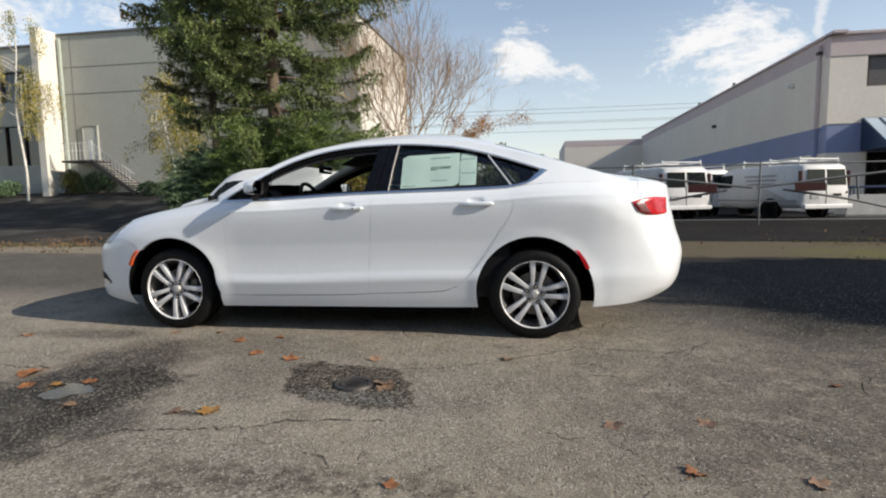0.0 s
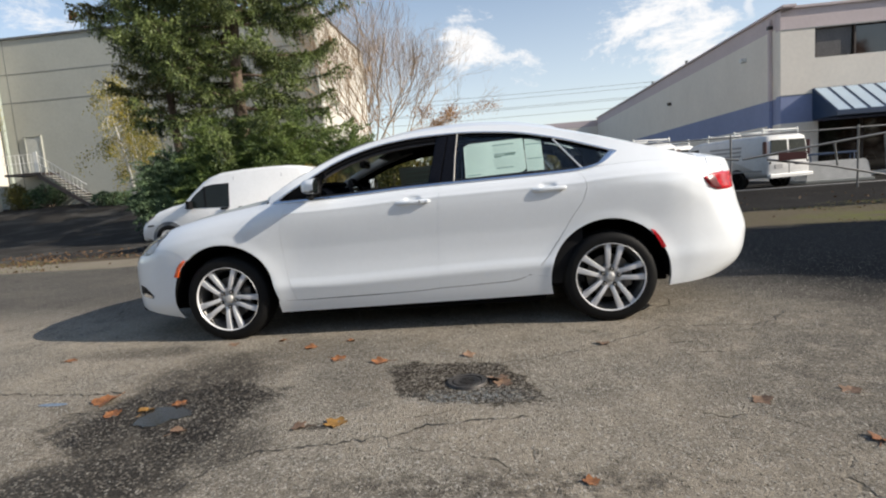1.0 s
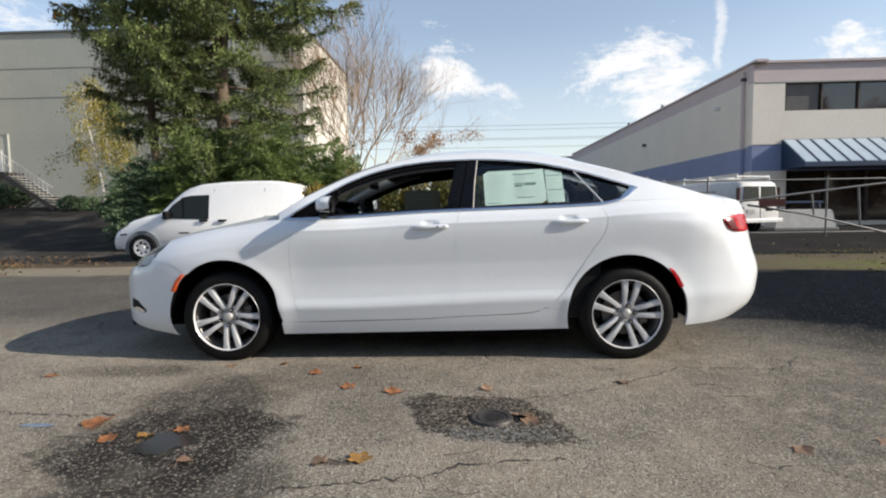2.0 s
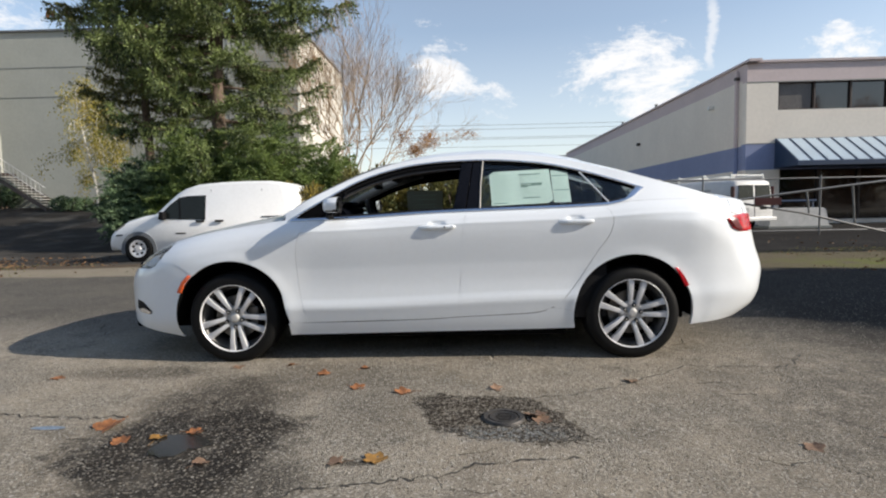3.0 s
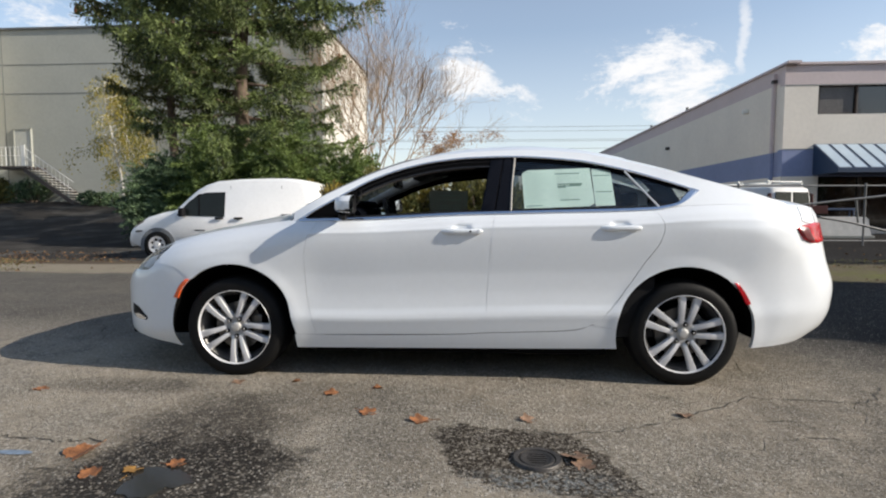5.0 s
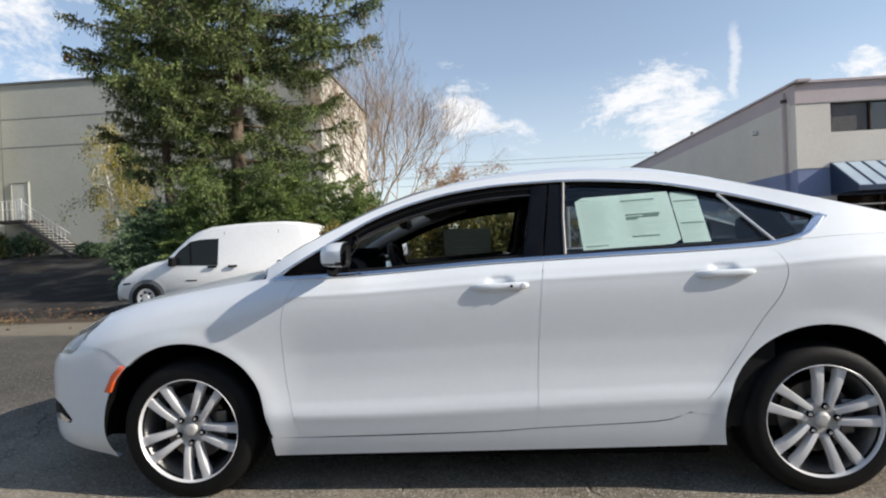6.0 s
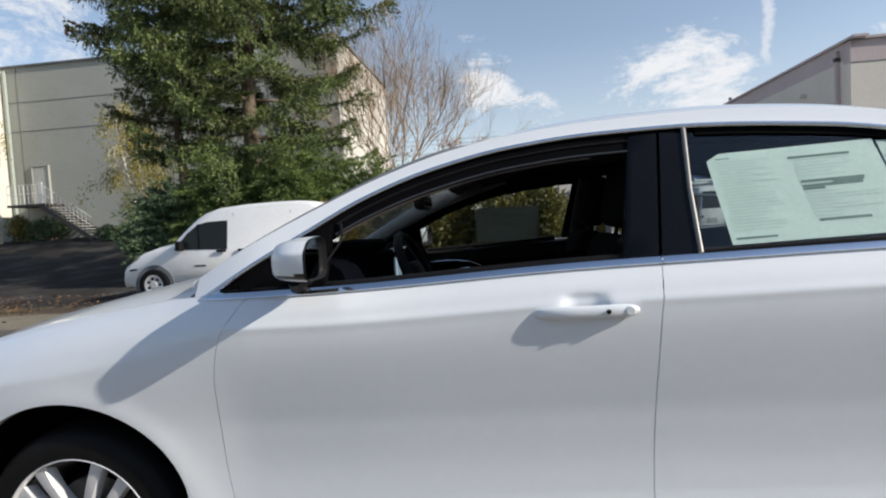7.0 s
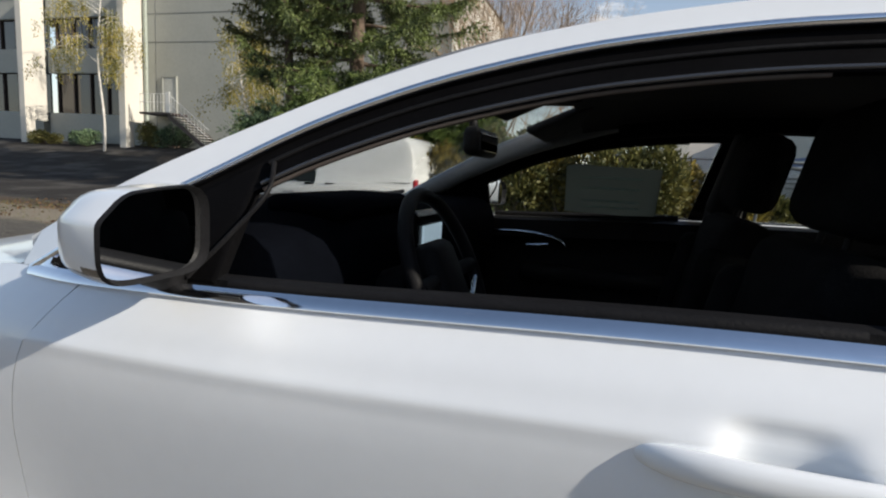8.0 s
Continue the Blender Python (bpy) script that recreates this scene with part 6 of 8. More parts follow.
def build_spruce(x, y, height, radius, first, seed, needle, trunk_r, label):
    """Whorls of long boughs; each carries a flat fan of shoots with hanging twigs, set with needles. radius: crown radius by height."""
    rng = np.random.default_rng(seed)
    tree = thing("spruce_tree", label, "tree", at=pose(x, y, float(ground_z(x, y))))
    zs = np.linspace(-0.2, height, 30)
    trunk = np.stack([0.05 * np.sin(zs), 0.05 * np.cos(zs * 0.7), zs], 1)
    tube("trunk", trunk, trunk_r * (1 - zs / (height * 1.02)) ** 0.8 + 0.015, BARK, tree, n=10)
    high, parts, cones = [], [], []
    z = first
    while z < height - 0.3:
        near = z < 10.0
        k = int(rng.integers(5, 8))
        base = rng.uniform(0, 2 * np.pi)
        for i in range(k):
            if rng.uniform() < 0.08:
                continue
            az = base + 2 * np.pi * i / k + rng.normal(0, 0.25)
            zb = z + rng.normal(0, 0.18)
            ln = float(np.interp(zb, *radius)) * rng.uniform(0.66, 1.10)
            n = 12
            t = np.linspace(0, 1, n)
            d = np.array([math.cos(az), math.sin(az), 0])
            side = np.array([-d[1], d[0], 0])
            up, sag, curl = rng.uniform(0.0, 0.16), rng.uniform(0.12, 0.34), rng.uniform(0.16, 0.34)
            rise = ln * (up * t - sag * t ** 1.7 + curl * t ** 4)
            wob = ln * rng.normal(0, 0.05) * np.sin(t * 3)
            p = t[:, None] * ln * d + wob[:, None] * side + np.array([0, 0, zb]) + rise[:, None] * np.array([0, 0, 1.0])
            wood = tube_data(p, np.linspace(0.022 + 0.009 * ln, 0.008, n), 5)
            if near:
                add("bough", mesh("bough", *wood, BARK), tree)
            else:
                high.append(wood)
            # fan of shoots to either side, bare close to the trunk
            m = max(6, int(ln / (0.060 if near else 0.20)))
            s = np.clip(np.linspace(rng.uniform(0.06, 0.20), 1.0, m) + rng.normal(0, 0.012, m), 0.1, 1.0)
            root = np.stack([np.interp(s, t, p[:, c]) for c in range(3)], 1)
            sl = (0.15 * ln * (1 - s) ** 0.7 * np.clip(s * 3.2, 0, 1) + 0.24) * rng.uniform(0.5, 1.25, m)
            clump = 0.30 + 1.25 * np.clip(np.sin(s * rng.uniform(8, 13) + rng.uniform(0, 6)) * 0.5 + 0.5, 0, 1) ** 1.5
            sl = sl * clump
            for q in range(m):
                sg = -1 if q % 2 else 1
                ang = rng.uniform(0.7, 1.15) if s[q] < 0.97 else rng.uniform(-0.3, 0.3)
                way = math.cos(ang) * d + sg * math.sin(ang) * side + np.array([0, 0, rng.normal(0.0, 0.16)])
                nt = max(3, int(sl[q] / (0.047 if near else 0.11)))
                u = np.linspace(0.08, 1.0, nt) * sl[q]
                pts = root[q] + way * u[:, None] - np.array([0, 0, rng.uniform(0.2, 0.7)]) * (u ** 2)[:, None]
                hang = rng.uniform(0, 1, nt) < 0.44
                turn = rng.choice([-1.0, 1.0], nt)[:, None] * np.cross(way, [0, 0, 1.0])
                tw = np.where(hang[:, None], way * 0.35 + np.array([0, 0, -1.0]), way + 0.75 * turn + np.array([0, 0, 0.30])) + rng.normal(0, 0.22, (nt, 3))
                tl = np.where(hang, rng.uniform(0.14, 0.46, nt), rng.uniform(0.12, 0.28, nt))
                parts.append(twig_needles(pts, tw, tl, 10 if near else 4, 0.092 if near else 0.24, rng))
            if rng.uniform() < 0.20 and z > 5:
                cones.append(p[-1] + np.array([0, 0, -0.08]))
        z += rng.uniform(0.56, 0.84) if z < 10 else rng.uniform(0.9, 1.3)
    if high:
        tagged(add("upper_wood", mesh("upper_wood", *merged(high), BARK), tree), kind="stuff")
    O, W, LN = (np.concatenate([q[c] for q in parts]) for c in range(3))
    v, f = needle_data(O, W, LN, LN * 0.46, rng)
    tagged(add("needles", big_mesh("needles", v, f, needle), tree), kind="stuff")
    vv, ff = lathe_data([(0.0, -0.11), (0.035, -0.07), (0.042, 0.0), (0.025, 0.08), (0.0, 0.10)], 8)
    cone = mesh("cone", vv[:, [0, 2, 1]], ff, CONE)
    for c in cones[:30]:
        for o in ((0, 0, 0), (0.09, 0.03, -0.06), (-0.07, 0.07, 0.04), (0.0, -0.08, -0.12)):
            add("cone", cone, tree).location = c + np.array(o)
    return tree


def build_juniper(label, x, y, rx, ry, h, material, branches, seed):
    """A juniper: arching branches from the base, each ending in feathery upward sprays."""
    rng = np.random.default_rng(seed)
    ob = thing("juniper_bush", label, "shrub", "juniper bushes", pose(x, y, float(ground_z(x, y))))
    wood, parts = [], []
    for i in range(branches):
        az, r = rng.uniform(0, 2 * np.pi), math.sqrt(rng.uniform(0.02, 1))
        top = np.array([rx * r * math.cos(az), ry * r * math.sin(az), h * (1 - 0.62 * r ** 1.8) * rng.uniform(0.42, 1.08)])
        t = np.linspace(0, 1, 7)
        p = np.stack([top[0] * t ** 1.2, top[1] * t ** 1.2, top[2] * (1.25 * t - 0.25 * t ** 2)], 1)
        wood.append(tube_data(p, np.linspace(0.022, 0.005, 7), 4))
        out = np.array([math.cos(az) * (0.35 + r), math.sin(az) * (0.35 + r), 0.45])
        # fans of twigs, left and right of each spray's axis
        m, nt = 11, 16
        s = rng.uniform(0.40, 1.0, m)
        root = np.stack([np.interp(s, t, p[:, c]) for c in range(3)], 1) + rng.normal(0, 0.04, (m, 3))
        way = out + rng.normal(0, 0.50, (m, 3))
        way /= np.linalg.norm(way, axis=1)[:, None]
        side = np.cross(way, rng.normal(0, 0.35, (m, 3)) + np.array([0, 0, 1.0]))
        side /= np.linalg.norm(side, axis=1)[:, None]
        sl = rng.uniform(0.35, 0.85, m)
        u = np.linspace(0.05, 1.0, nt)[None] * sl[:, None]
        at = root[:, None] + way[:, None] * u[..., None] - np.array([0, 0, 0.35]) * (u ** 2)[..., None]
        flip = np.where(np.arange(nt) % 2, 1.0, -1.0)[None, :, None]
        tw = way[:, None] + flip * side[:, None] * 0.85 + rng.normal(0, 0.18, (m, nt, 3))
        tl = (0.10 + 0.30 * (1 - np.linspace(0.05, 1.0, nt)))[None] * rng.uniform(0.7, 1.2, (m, nt))
        parts.append(twig_needles(at.reshape(-1, 3), tw.reshape(-1, 3), tl.ravel(), 7, 0.085, rng))
    O, W, LN = (np.concatenate([q[c] for q in parts]) for c in range(3))
    keep = O[:, 2] > 0.02
    v, f = needle_data(O[keep], W[keep], LN[keep], LN[keep] * 0.42, rng)
    tagged(add("needles", big_mesh("needles", v, f, material), ob), kind="stuff")
    tagged(add("stem_tangle", mesh("stem_tangle", *merged(wood), BARK), ob), kind="stuff")
    return ob


def build_bush(name, label, x, y, rx, ry, h, material, count, blade, seed, up=0.5, droop=0.0, group="", category="shrub", lumps=9, base=0.0):
    """A shrub: stems and many small leaves gathered in uneven lumps."""
    rng = np.random.default_rng(seed)
    z0 = float(ground_z(x, y)) + base
    ob = thing(name, label, category, group, pose(x, y, z0))
    stems, O, W = [], [], []
    for i in range(lumps):
        a, r = rng.uniform(0, 2 * np.pi), math.sqrt(rng.uniform(0, 1)) * 0.72
        c = np.array([rx * r * math.cos(a), ry * r * math.sin(a), h * rng.uniform(0.30, 0.74) * (1 - 0.35 * r)])
        s = np.array([rx, ry, h]) * rng.uniform(0.30, 0.44) * np.array([1, 1, 0.85])
        stems.append(tube_data(smooth_line([(c[0] * 0.2, c[1] * 0.2, -0.1), (c[0] * 0.6, c[1] * 0.6, c[2] * 0.5), c + [0, 0, s[2] * 0.5]], 6), np.linspace(0.05, 0.012, 6), 5))
        n = count // lumps
        d = rng.normal(size=(n, 3))
        d /= np.linalg.norm(d, axis=1)[:, None]
        rr = rng.uniform(0.45, 1.0, n) ** 0.5 * (1 + 0.16 * np.sin(d[:, 0] * 5 + i) * np.cos(d[:, 2] * 6 + i))
        p = c + d * s * rr[:, None]
        O.append(p)
        W.append(d * 0.7 + rng.normal(0, 0.5, (n, 3)) + np.array([0, 0, up - droop]))
    O, W = np.concatenate(O), np.concatenate(W)
    keep = O[:, 2] > 0.0
    O, W = O[keep], W[keep]
    v, f = blades(O, W, rng.uniform(0.6, 1.3, len(O)) * blade, blade * 0.42, rng)
    tagged(add("leaves", big_mesh("leaves", v, f, material), ob), kind="stuff")
    vs, fs = merged(stems)
    add("stems", mesh("stems", vs, fs, BARK), ob)
    return ob


def build_bare_tree(name, label, x, y, height, spread, seed, bark, leaf=None, leaf_count=0, leaf_low=0.0, depth=6, lean=0.0, r0=0.11, droop=0.0, blade=0.10, stems=4):
    """A leafless or nearly bare broadleaf tree, forked again and again into fine twigs."""
    rng = np.random.default_rng(seed)
    z0 = float(ground_z(x, y))
    tree = thing(name, label, "tree", at=pose(x, y, z0))
    datas, limbs, tips, trunk_data = [], [], [], []

    def grow(p, d, ln, r, level):
        n = 5
        pts = [p]
        for i in range(n - 1):
            d = d + rng.normal(0, 0.10, 3) + np.array([0, 0, 0.05 - droop * 0.12 * (level > 2)])
            d = d / np.linalg.norm(d)
            pts.append(pts[-1] + d * ln / (n - 1))
        pts = np.array(pts)
        (trunk_data if level == 0 else limbs if level <= 2 else datas).append(tube_data(pts, np.linspace(r, r * 0.62, n), 6 if level < 2 else 4 if level < 4 else 3))
        if level >= 3:
            tips.append(pts[2]); tips.append(pts[-1])
        if level >= depth:
            return
        k = int(rng.integers(2, 4)) + (1 if level in (1, 2) else 0)
        for i in range(k):
            axis = rng.normal(size=3)
            axis -= axis.dot(d) * d
            axis /= np.linalg.norm(axis)
            a = rng.uniform(0.30, 0.62) * spread
            nd = d * math.cos(a) + axis * math.sin(a)
            at = pts[-1] if i < 2 else pts[int(rng.integers(2, n))]
            grow(at, nd, ln * rng.uniform(0.62, 0.86), r * 0.655, level + 1)
    d0 = np.array([lean, 0.0, 1.0])
    for s in range(stems):
        dd = d0 + (rng.normal(0, 0.20, 3) if s else 0)
        grow(np.array([0.12 * s * math.cos(s * 2), 0.12 * s * math.sin(s * 2), -0.1]), dd / np.linalg.norm(dd), height * 0.26, r0 * (1 if s == 0 else 0.7), 0)
    v, f = merged(trunk_data)
    add("trunk", mesh("trunk", v, f, bark), tree)
    for data in limbs:
        add("branch", mesh("branch", *data, bark), tree)
    v, f = merged(datas)
    tagged(add("twig_tangle", mesh("twig_tangle", v, f, bark), tree), kind="stuff")
    if leaf and leaf_count:
        T = np.array(tips)
        T = T[T[:, 2] < leaf_low] if leaf_low > 0 else T
        O = T[rng.integers(0, len(T), leaf_count)] + rng.normal(0, 0.13, (leaf_count, 3))
        W = rng.normal(0, 0.6, (leaf_count, 3)) + np.array([0, 0, -0.6])
        v, f = blades(O, W, rng.uniform(0.6, 1.3, leaf_count) * blade, blade * 0.6, rng)
        tagged(add("leaves", big_mesh("leaves", v, f, leaf), tree), kind="stuff")
    return tree


def build_birch(x, y, height, reach, seed, boughs, low, lean=0.0, skew=0.0, drape=1.0, base=0.42):
    """A slender birch: thin white stem, arching boughs, leaves in hanging strings."""
    rng = np.random.default_rng(seed)
    tree = thing("birch_tree", "slender white birch with hanging yellow-green leaves", "tree", "birches by the tall building", pose(x, y, float(ground_z(x, y))))
    zs = np.linspace(-0.1, height, 14)
    stem = np.stack([lean * zs + 0.10 * np.sin(zs * 0.9), 0.08 * np.cos(zs * 0.7), zs], 1)
    tube("trunk", stem, np.linspace(0.075, 0.015, 14), BIRCH, tree)
    twigs, O, W = [], [], []
    for b in range(boughs):
        z = height * rng.uniform(base, 0.97)
        az = rng.uniform(0, 2 * np.pi)
        ln = reach * rng.uniform(0.45, 1.0) * (1.15 - 0.5 * z / height) * (1 - skew * math.cos(az))
        t = np.linspace(0, 1, 9)
        root = np.array([np.interp(z, zs, stem[:, c]) for c in range(3)])
        p = root + np.stack([math.cos(az) * ln * t, math.sin(az) * ln * t, ln * (0.75 * t - 0.95 * t ** 2.4)], 1)
        add("bough", mesh("bough", *tube_data(p, np.linspace(0.018, 0.004, 9), 4), BIRCH), tree)
        for k in range(int(rng.integers(5, 10))):
            s = rng.uniform(0.35, 1.0)
            at = np.array([np.interp(s, t, p[:, c]) for c in range(3)]) + rng.normal(0, 0.10, 3)
            drop = min(drape * rng.uniform(0.5, 1.9), max(0.15, at[2] - low))
            n = int(42 * drop) + 10 + int(30 * (1 - drape))
            u = rng.uniform(0, 1, n)
            q = at + np.stack([0 * u, 0 * u, -u * drop], 1) + rng.normal(0, 0.10 + 0.12 * (1 - drape), (n, 3))
            O.append(q)
            W.append(rng.normal(0, 0.4, (n, 3)) + np.array([0, 0, -0.9]))
            twigs.append(tube_data([at, at - np.array([0.03, 0.02, drop * 0.6]), at - np.array([0.0, 0.04, drop])], 0.005, 3))
    tagged(add("twig_tangle", mesh("twig_tangle", *merged(twigs), BIRCH), tree), kind="stuff")
    O, W = np.concatenate(O), np.concatenate(W)
    v, f = blades(O, W, rng.uniform(0.07, 0.14, len(O)), 0.055, rng)
    tagged(add("leaves", big_mesh("leaves", v, f, YELLOW), tree), kind="stuff")
    return tree


build_spruce(-7.9, 14.0, 21.0, ([2.0, 3.4, 4.6, 6.0, 8.0, 9.5, 21.0], [3.0, 3.7, 4.1, 4.7, 5.1, 5.0, 0.4]), 2.2, 7, NEEDLE, 0.24, "tall dark green spruce with layered boughs and brown cones")
build_spruce(-11.3, 15.6, 15.0, ([4.0, 5.0, 7.0, 10.0, 15.0], [1.7, 2.1, 2.7, 2.6, 0.3]), 4.6, 11, NEEDLE_BROWN, 0.17, "slimmer olive green spruce with hanging boughs beside the tall one")
for k, (x, y, rx, ry, h, count) in enumerate([(-9.6, 12.4, 1.1, 1.1, 2.9, 150), (-7.9, 12.4, 1.6, 1.3, 3.7, 210), (-5.9, 12.4, 1.6, 1.3, 3.7, 210), (-4.1, 12.8, 1.35, 1.2, 3.1, 150)]):
    build_juniper("dense blue-green juniper growing below the spruce" if k < 1 else "dense green juniper growing below the spruce", x, y, rx, ry, h, NEEDLE_BLUE if k < 1 else JUNIPER, count, 20 + k)
build_bare_tree("bare_tree", "nearly bare autumn tree with pale twigs and a few russet leaves", -4.6, 19.5, 10.0, 0.80, 3, BARK_PALE, RUSSET, 3000, 4.4, depth=7, stems=7, r0=0.058, blade=0.075)
build_birch(-26.8, 21.5, 10.5, 3.6, 8, 22, 2.6, 0.0, 0.35)
build_birch(-17.1, 21.0, 6.4, 3.4, 12, 30, 1.6, -0.10, 0.3, 0.35, 0.26)
for k, (x, rx, h) in enumerate([(-19.85, 1.15, 0.85), (-17.6, 0.9, 0.75), (-24.3, 1.5, 1.5), (-26.2, 1.3, 1.5), (-29.9, 1.0, 1.1), (-33.0, 1.3, 0.8)]):
    build_bush("clipped_shrub", "low rounded green shrub by the building wall", x, 23.0 if k < 2 or k > 3 else 24.0, rx, 0.7, h, HEDGE if k % 2 else NEEDLE_BLUE, 2500, 0.14, 40 + k, group="wall shrubs")
for k, (x, y, rx, h) in enumerate([(-3.6, 9.6, 1.2, 2.2), (-2.2, 9.8, 1.3, 2.3), (-0.9, 10.0, 1.3, 2.2), (0.4, 9.8, 1.2, 2.1), (1.6, 10.4, 1.1, 1.7), (2.8, 11.2, 0.9, 1.1)]):
    build_bush("yellowing_brush", "untidy yellow-green brush behind the verge", x, y, rx, 0.8, h, HEDGE if k % 2 else BRUSH, 9000, 0.12, 60 + k, 0.6, group="roadside brush")
for k, (x, y, w, h) in enumerate([(3.0, 95, 4.0, 9.0), (-1.0, 100, 4.0, 8.0), (7.5, 105, 3.0, 8.4)]):
    build_bush("far_tree", "hazy distant tree beyond the yard", x, y, w, 3.0, h, FAR_GREEN, 2600, 0.7, 80 + k, 0.3, category="tree", group="distant trees")


# ---------------------------------------------------------------- parked vans
GREY_TRIM = mat("grey_arch_plastic", (0.16, 0.17, 0.18), 0.7, vary=0.1)
DARK_RED = mat("dark_red_reflector", (0.060, 0.013, 0.013), 0.4, vary=0.15)
VAN_LINE = mat("panel_gap_grey", (0.30, 0.30, 0.30), 0.8, vary=0.05)


def shell(outline, half, soft=0.05):
    """A body from its side outline (x, z): full outline between soft edges, sides slightly drawn in."""
    p = np.array(outline, float)
    c = p.mean(0)
    d = np.roll(p, -1, 0) - np.roll(p, 1, 0)
    nrm = np.stack([d[:, 1], -d[:, 0]], 1)
    nrm /= np.maximum(np.linalg.norm(nrm, axis=1)[:, None], 1e-9)
    if np.sum(nrm * (p - c)) < 0:
        nrm = -nrm
    rings = []
    lean = lambda z: 0.10 * np.clip((z - 0.9) / 1.0, 0, 1)
    for y, k in ((-1, 1.0), (-1, 0.35), (-1, 0.0), (1, 0.0), (1, 0.35), (1, 1.0)):
        q = p - nrm * soft * k
        off = half - (0 if k == 1.0 else soft * 0.6 if k == 0.35 else soft * 1.4)
        rings.append(np.stack([q[:, 0], y * (off - lean(q[:, 1])), q[:, 1]], 1))
    n = len(p)
    v = np.concatenate(rings)
    f = [(r * n + i, r * n + (i + 1) % n, (r + 1) * n + (i + 1) % n, (r + 1) * n + i) for r in range(5) for i in range(n)]
    f += [tuple(range(n))[::-1], tuple(5 * n + i for i in range(n))]
    return v, f


def van_wheel(parent, x, y, r, sgn, cover):
    w = add("wheel", None, parent)
    w.matrix_basis = Matrix.Translation((x, y, r)) @ Matrix.Rotation(0 if sgn < 0 else math.pi, 4, "Z")
    v, f = lathe_data([(r * 0.62, 0.08), (r * 0.85, 0.10), (r * 0.97, 0.085), (r, 0.0), (r * 0.97, -0.085), (r * 0.85, -0.10), (r * 0.62, -0.085)], 32)
    add("tyre", mesh("tyre", v, f, RUBBER), w)
    v, f = lathe_data([(0.0, -0.075), (r * 0.18, -0.078), (r * 0.22, -0.062), (r * 0.45, -0.066), (r * 0.60, -0.088), (r * 0.64, -0.085), (r * 0.62, 0.06)], 32)
    add("wheel_cover", mesh("wheel_cover", v, f, cover), w)
    # black discs laid on the cover as the dark of its holes
    for k in range(7):
        a = 2 * math.pi * k / 7
        vv, ff = lathe_data([(0.0, -0.004), (r * 0.09, -0.004), (r * 0.09, 0.01)], 10)
        h = add("hole_shade", mesh("hole_shade", vv, ff, UNDER), w)
        h.matrix_basis = Matrix.Translation((r * 0.40 * math.cos(a), -0.069, r * 0.40 * math.sin(a)))


def side_plate(name, outline, half, sgn, material, parent, proud=0.004, label=""):
    lean = lambda z: 0.10 * min(max((z - 0.9) / 1.0, 0), 1)
    v = [(x, sgn * (half - lean(z) + proud), z) for x, z in outline]
    v2, f2 = solid(v, [tuple(range(len(v))) if sgn < 0 else tuple(range(len(v)))[::-1]], (0, -sgn * 0.02, 0))
    return add(name, mesh(name, v2, f2, material, False), parent, label)


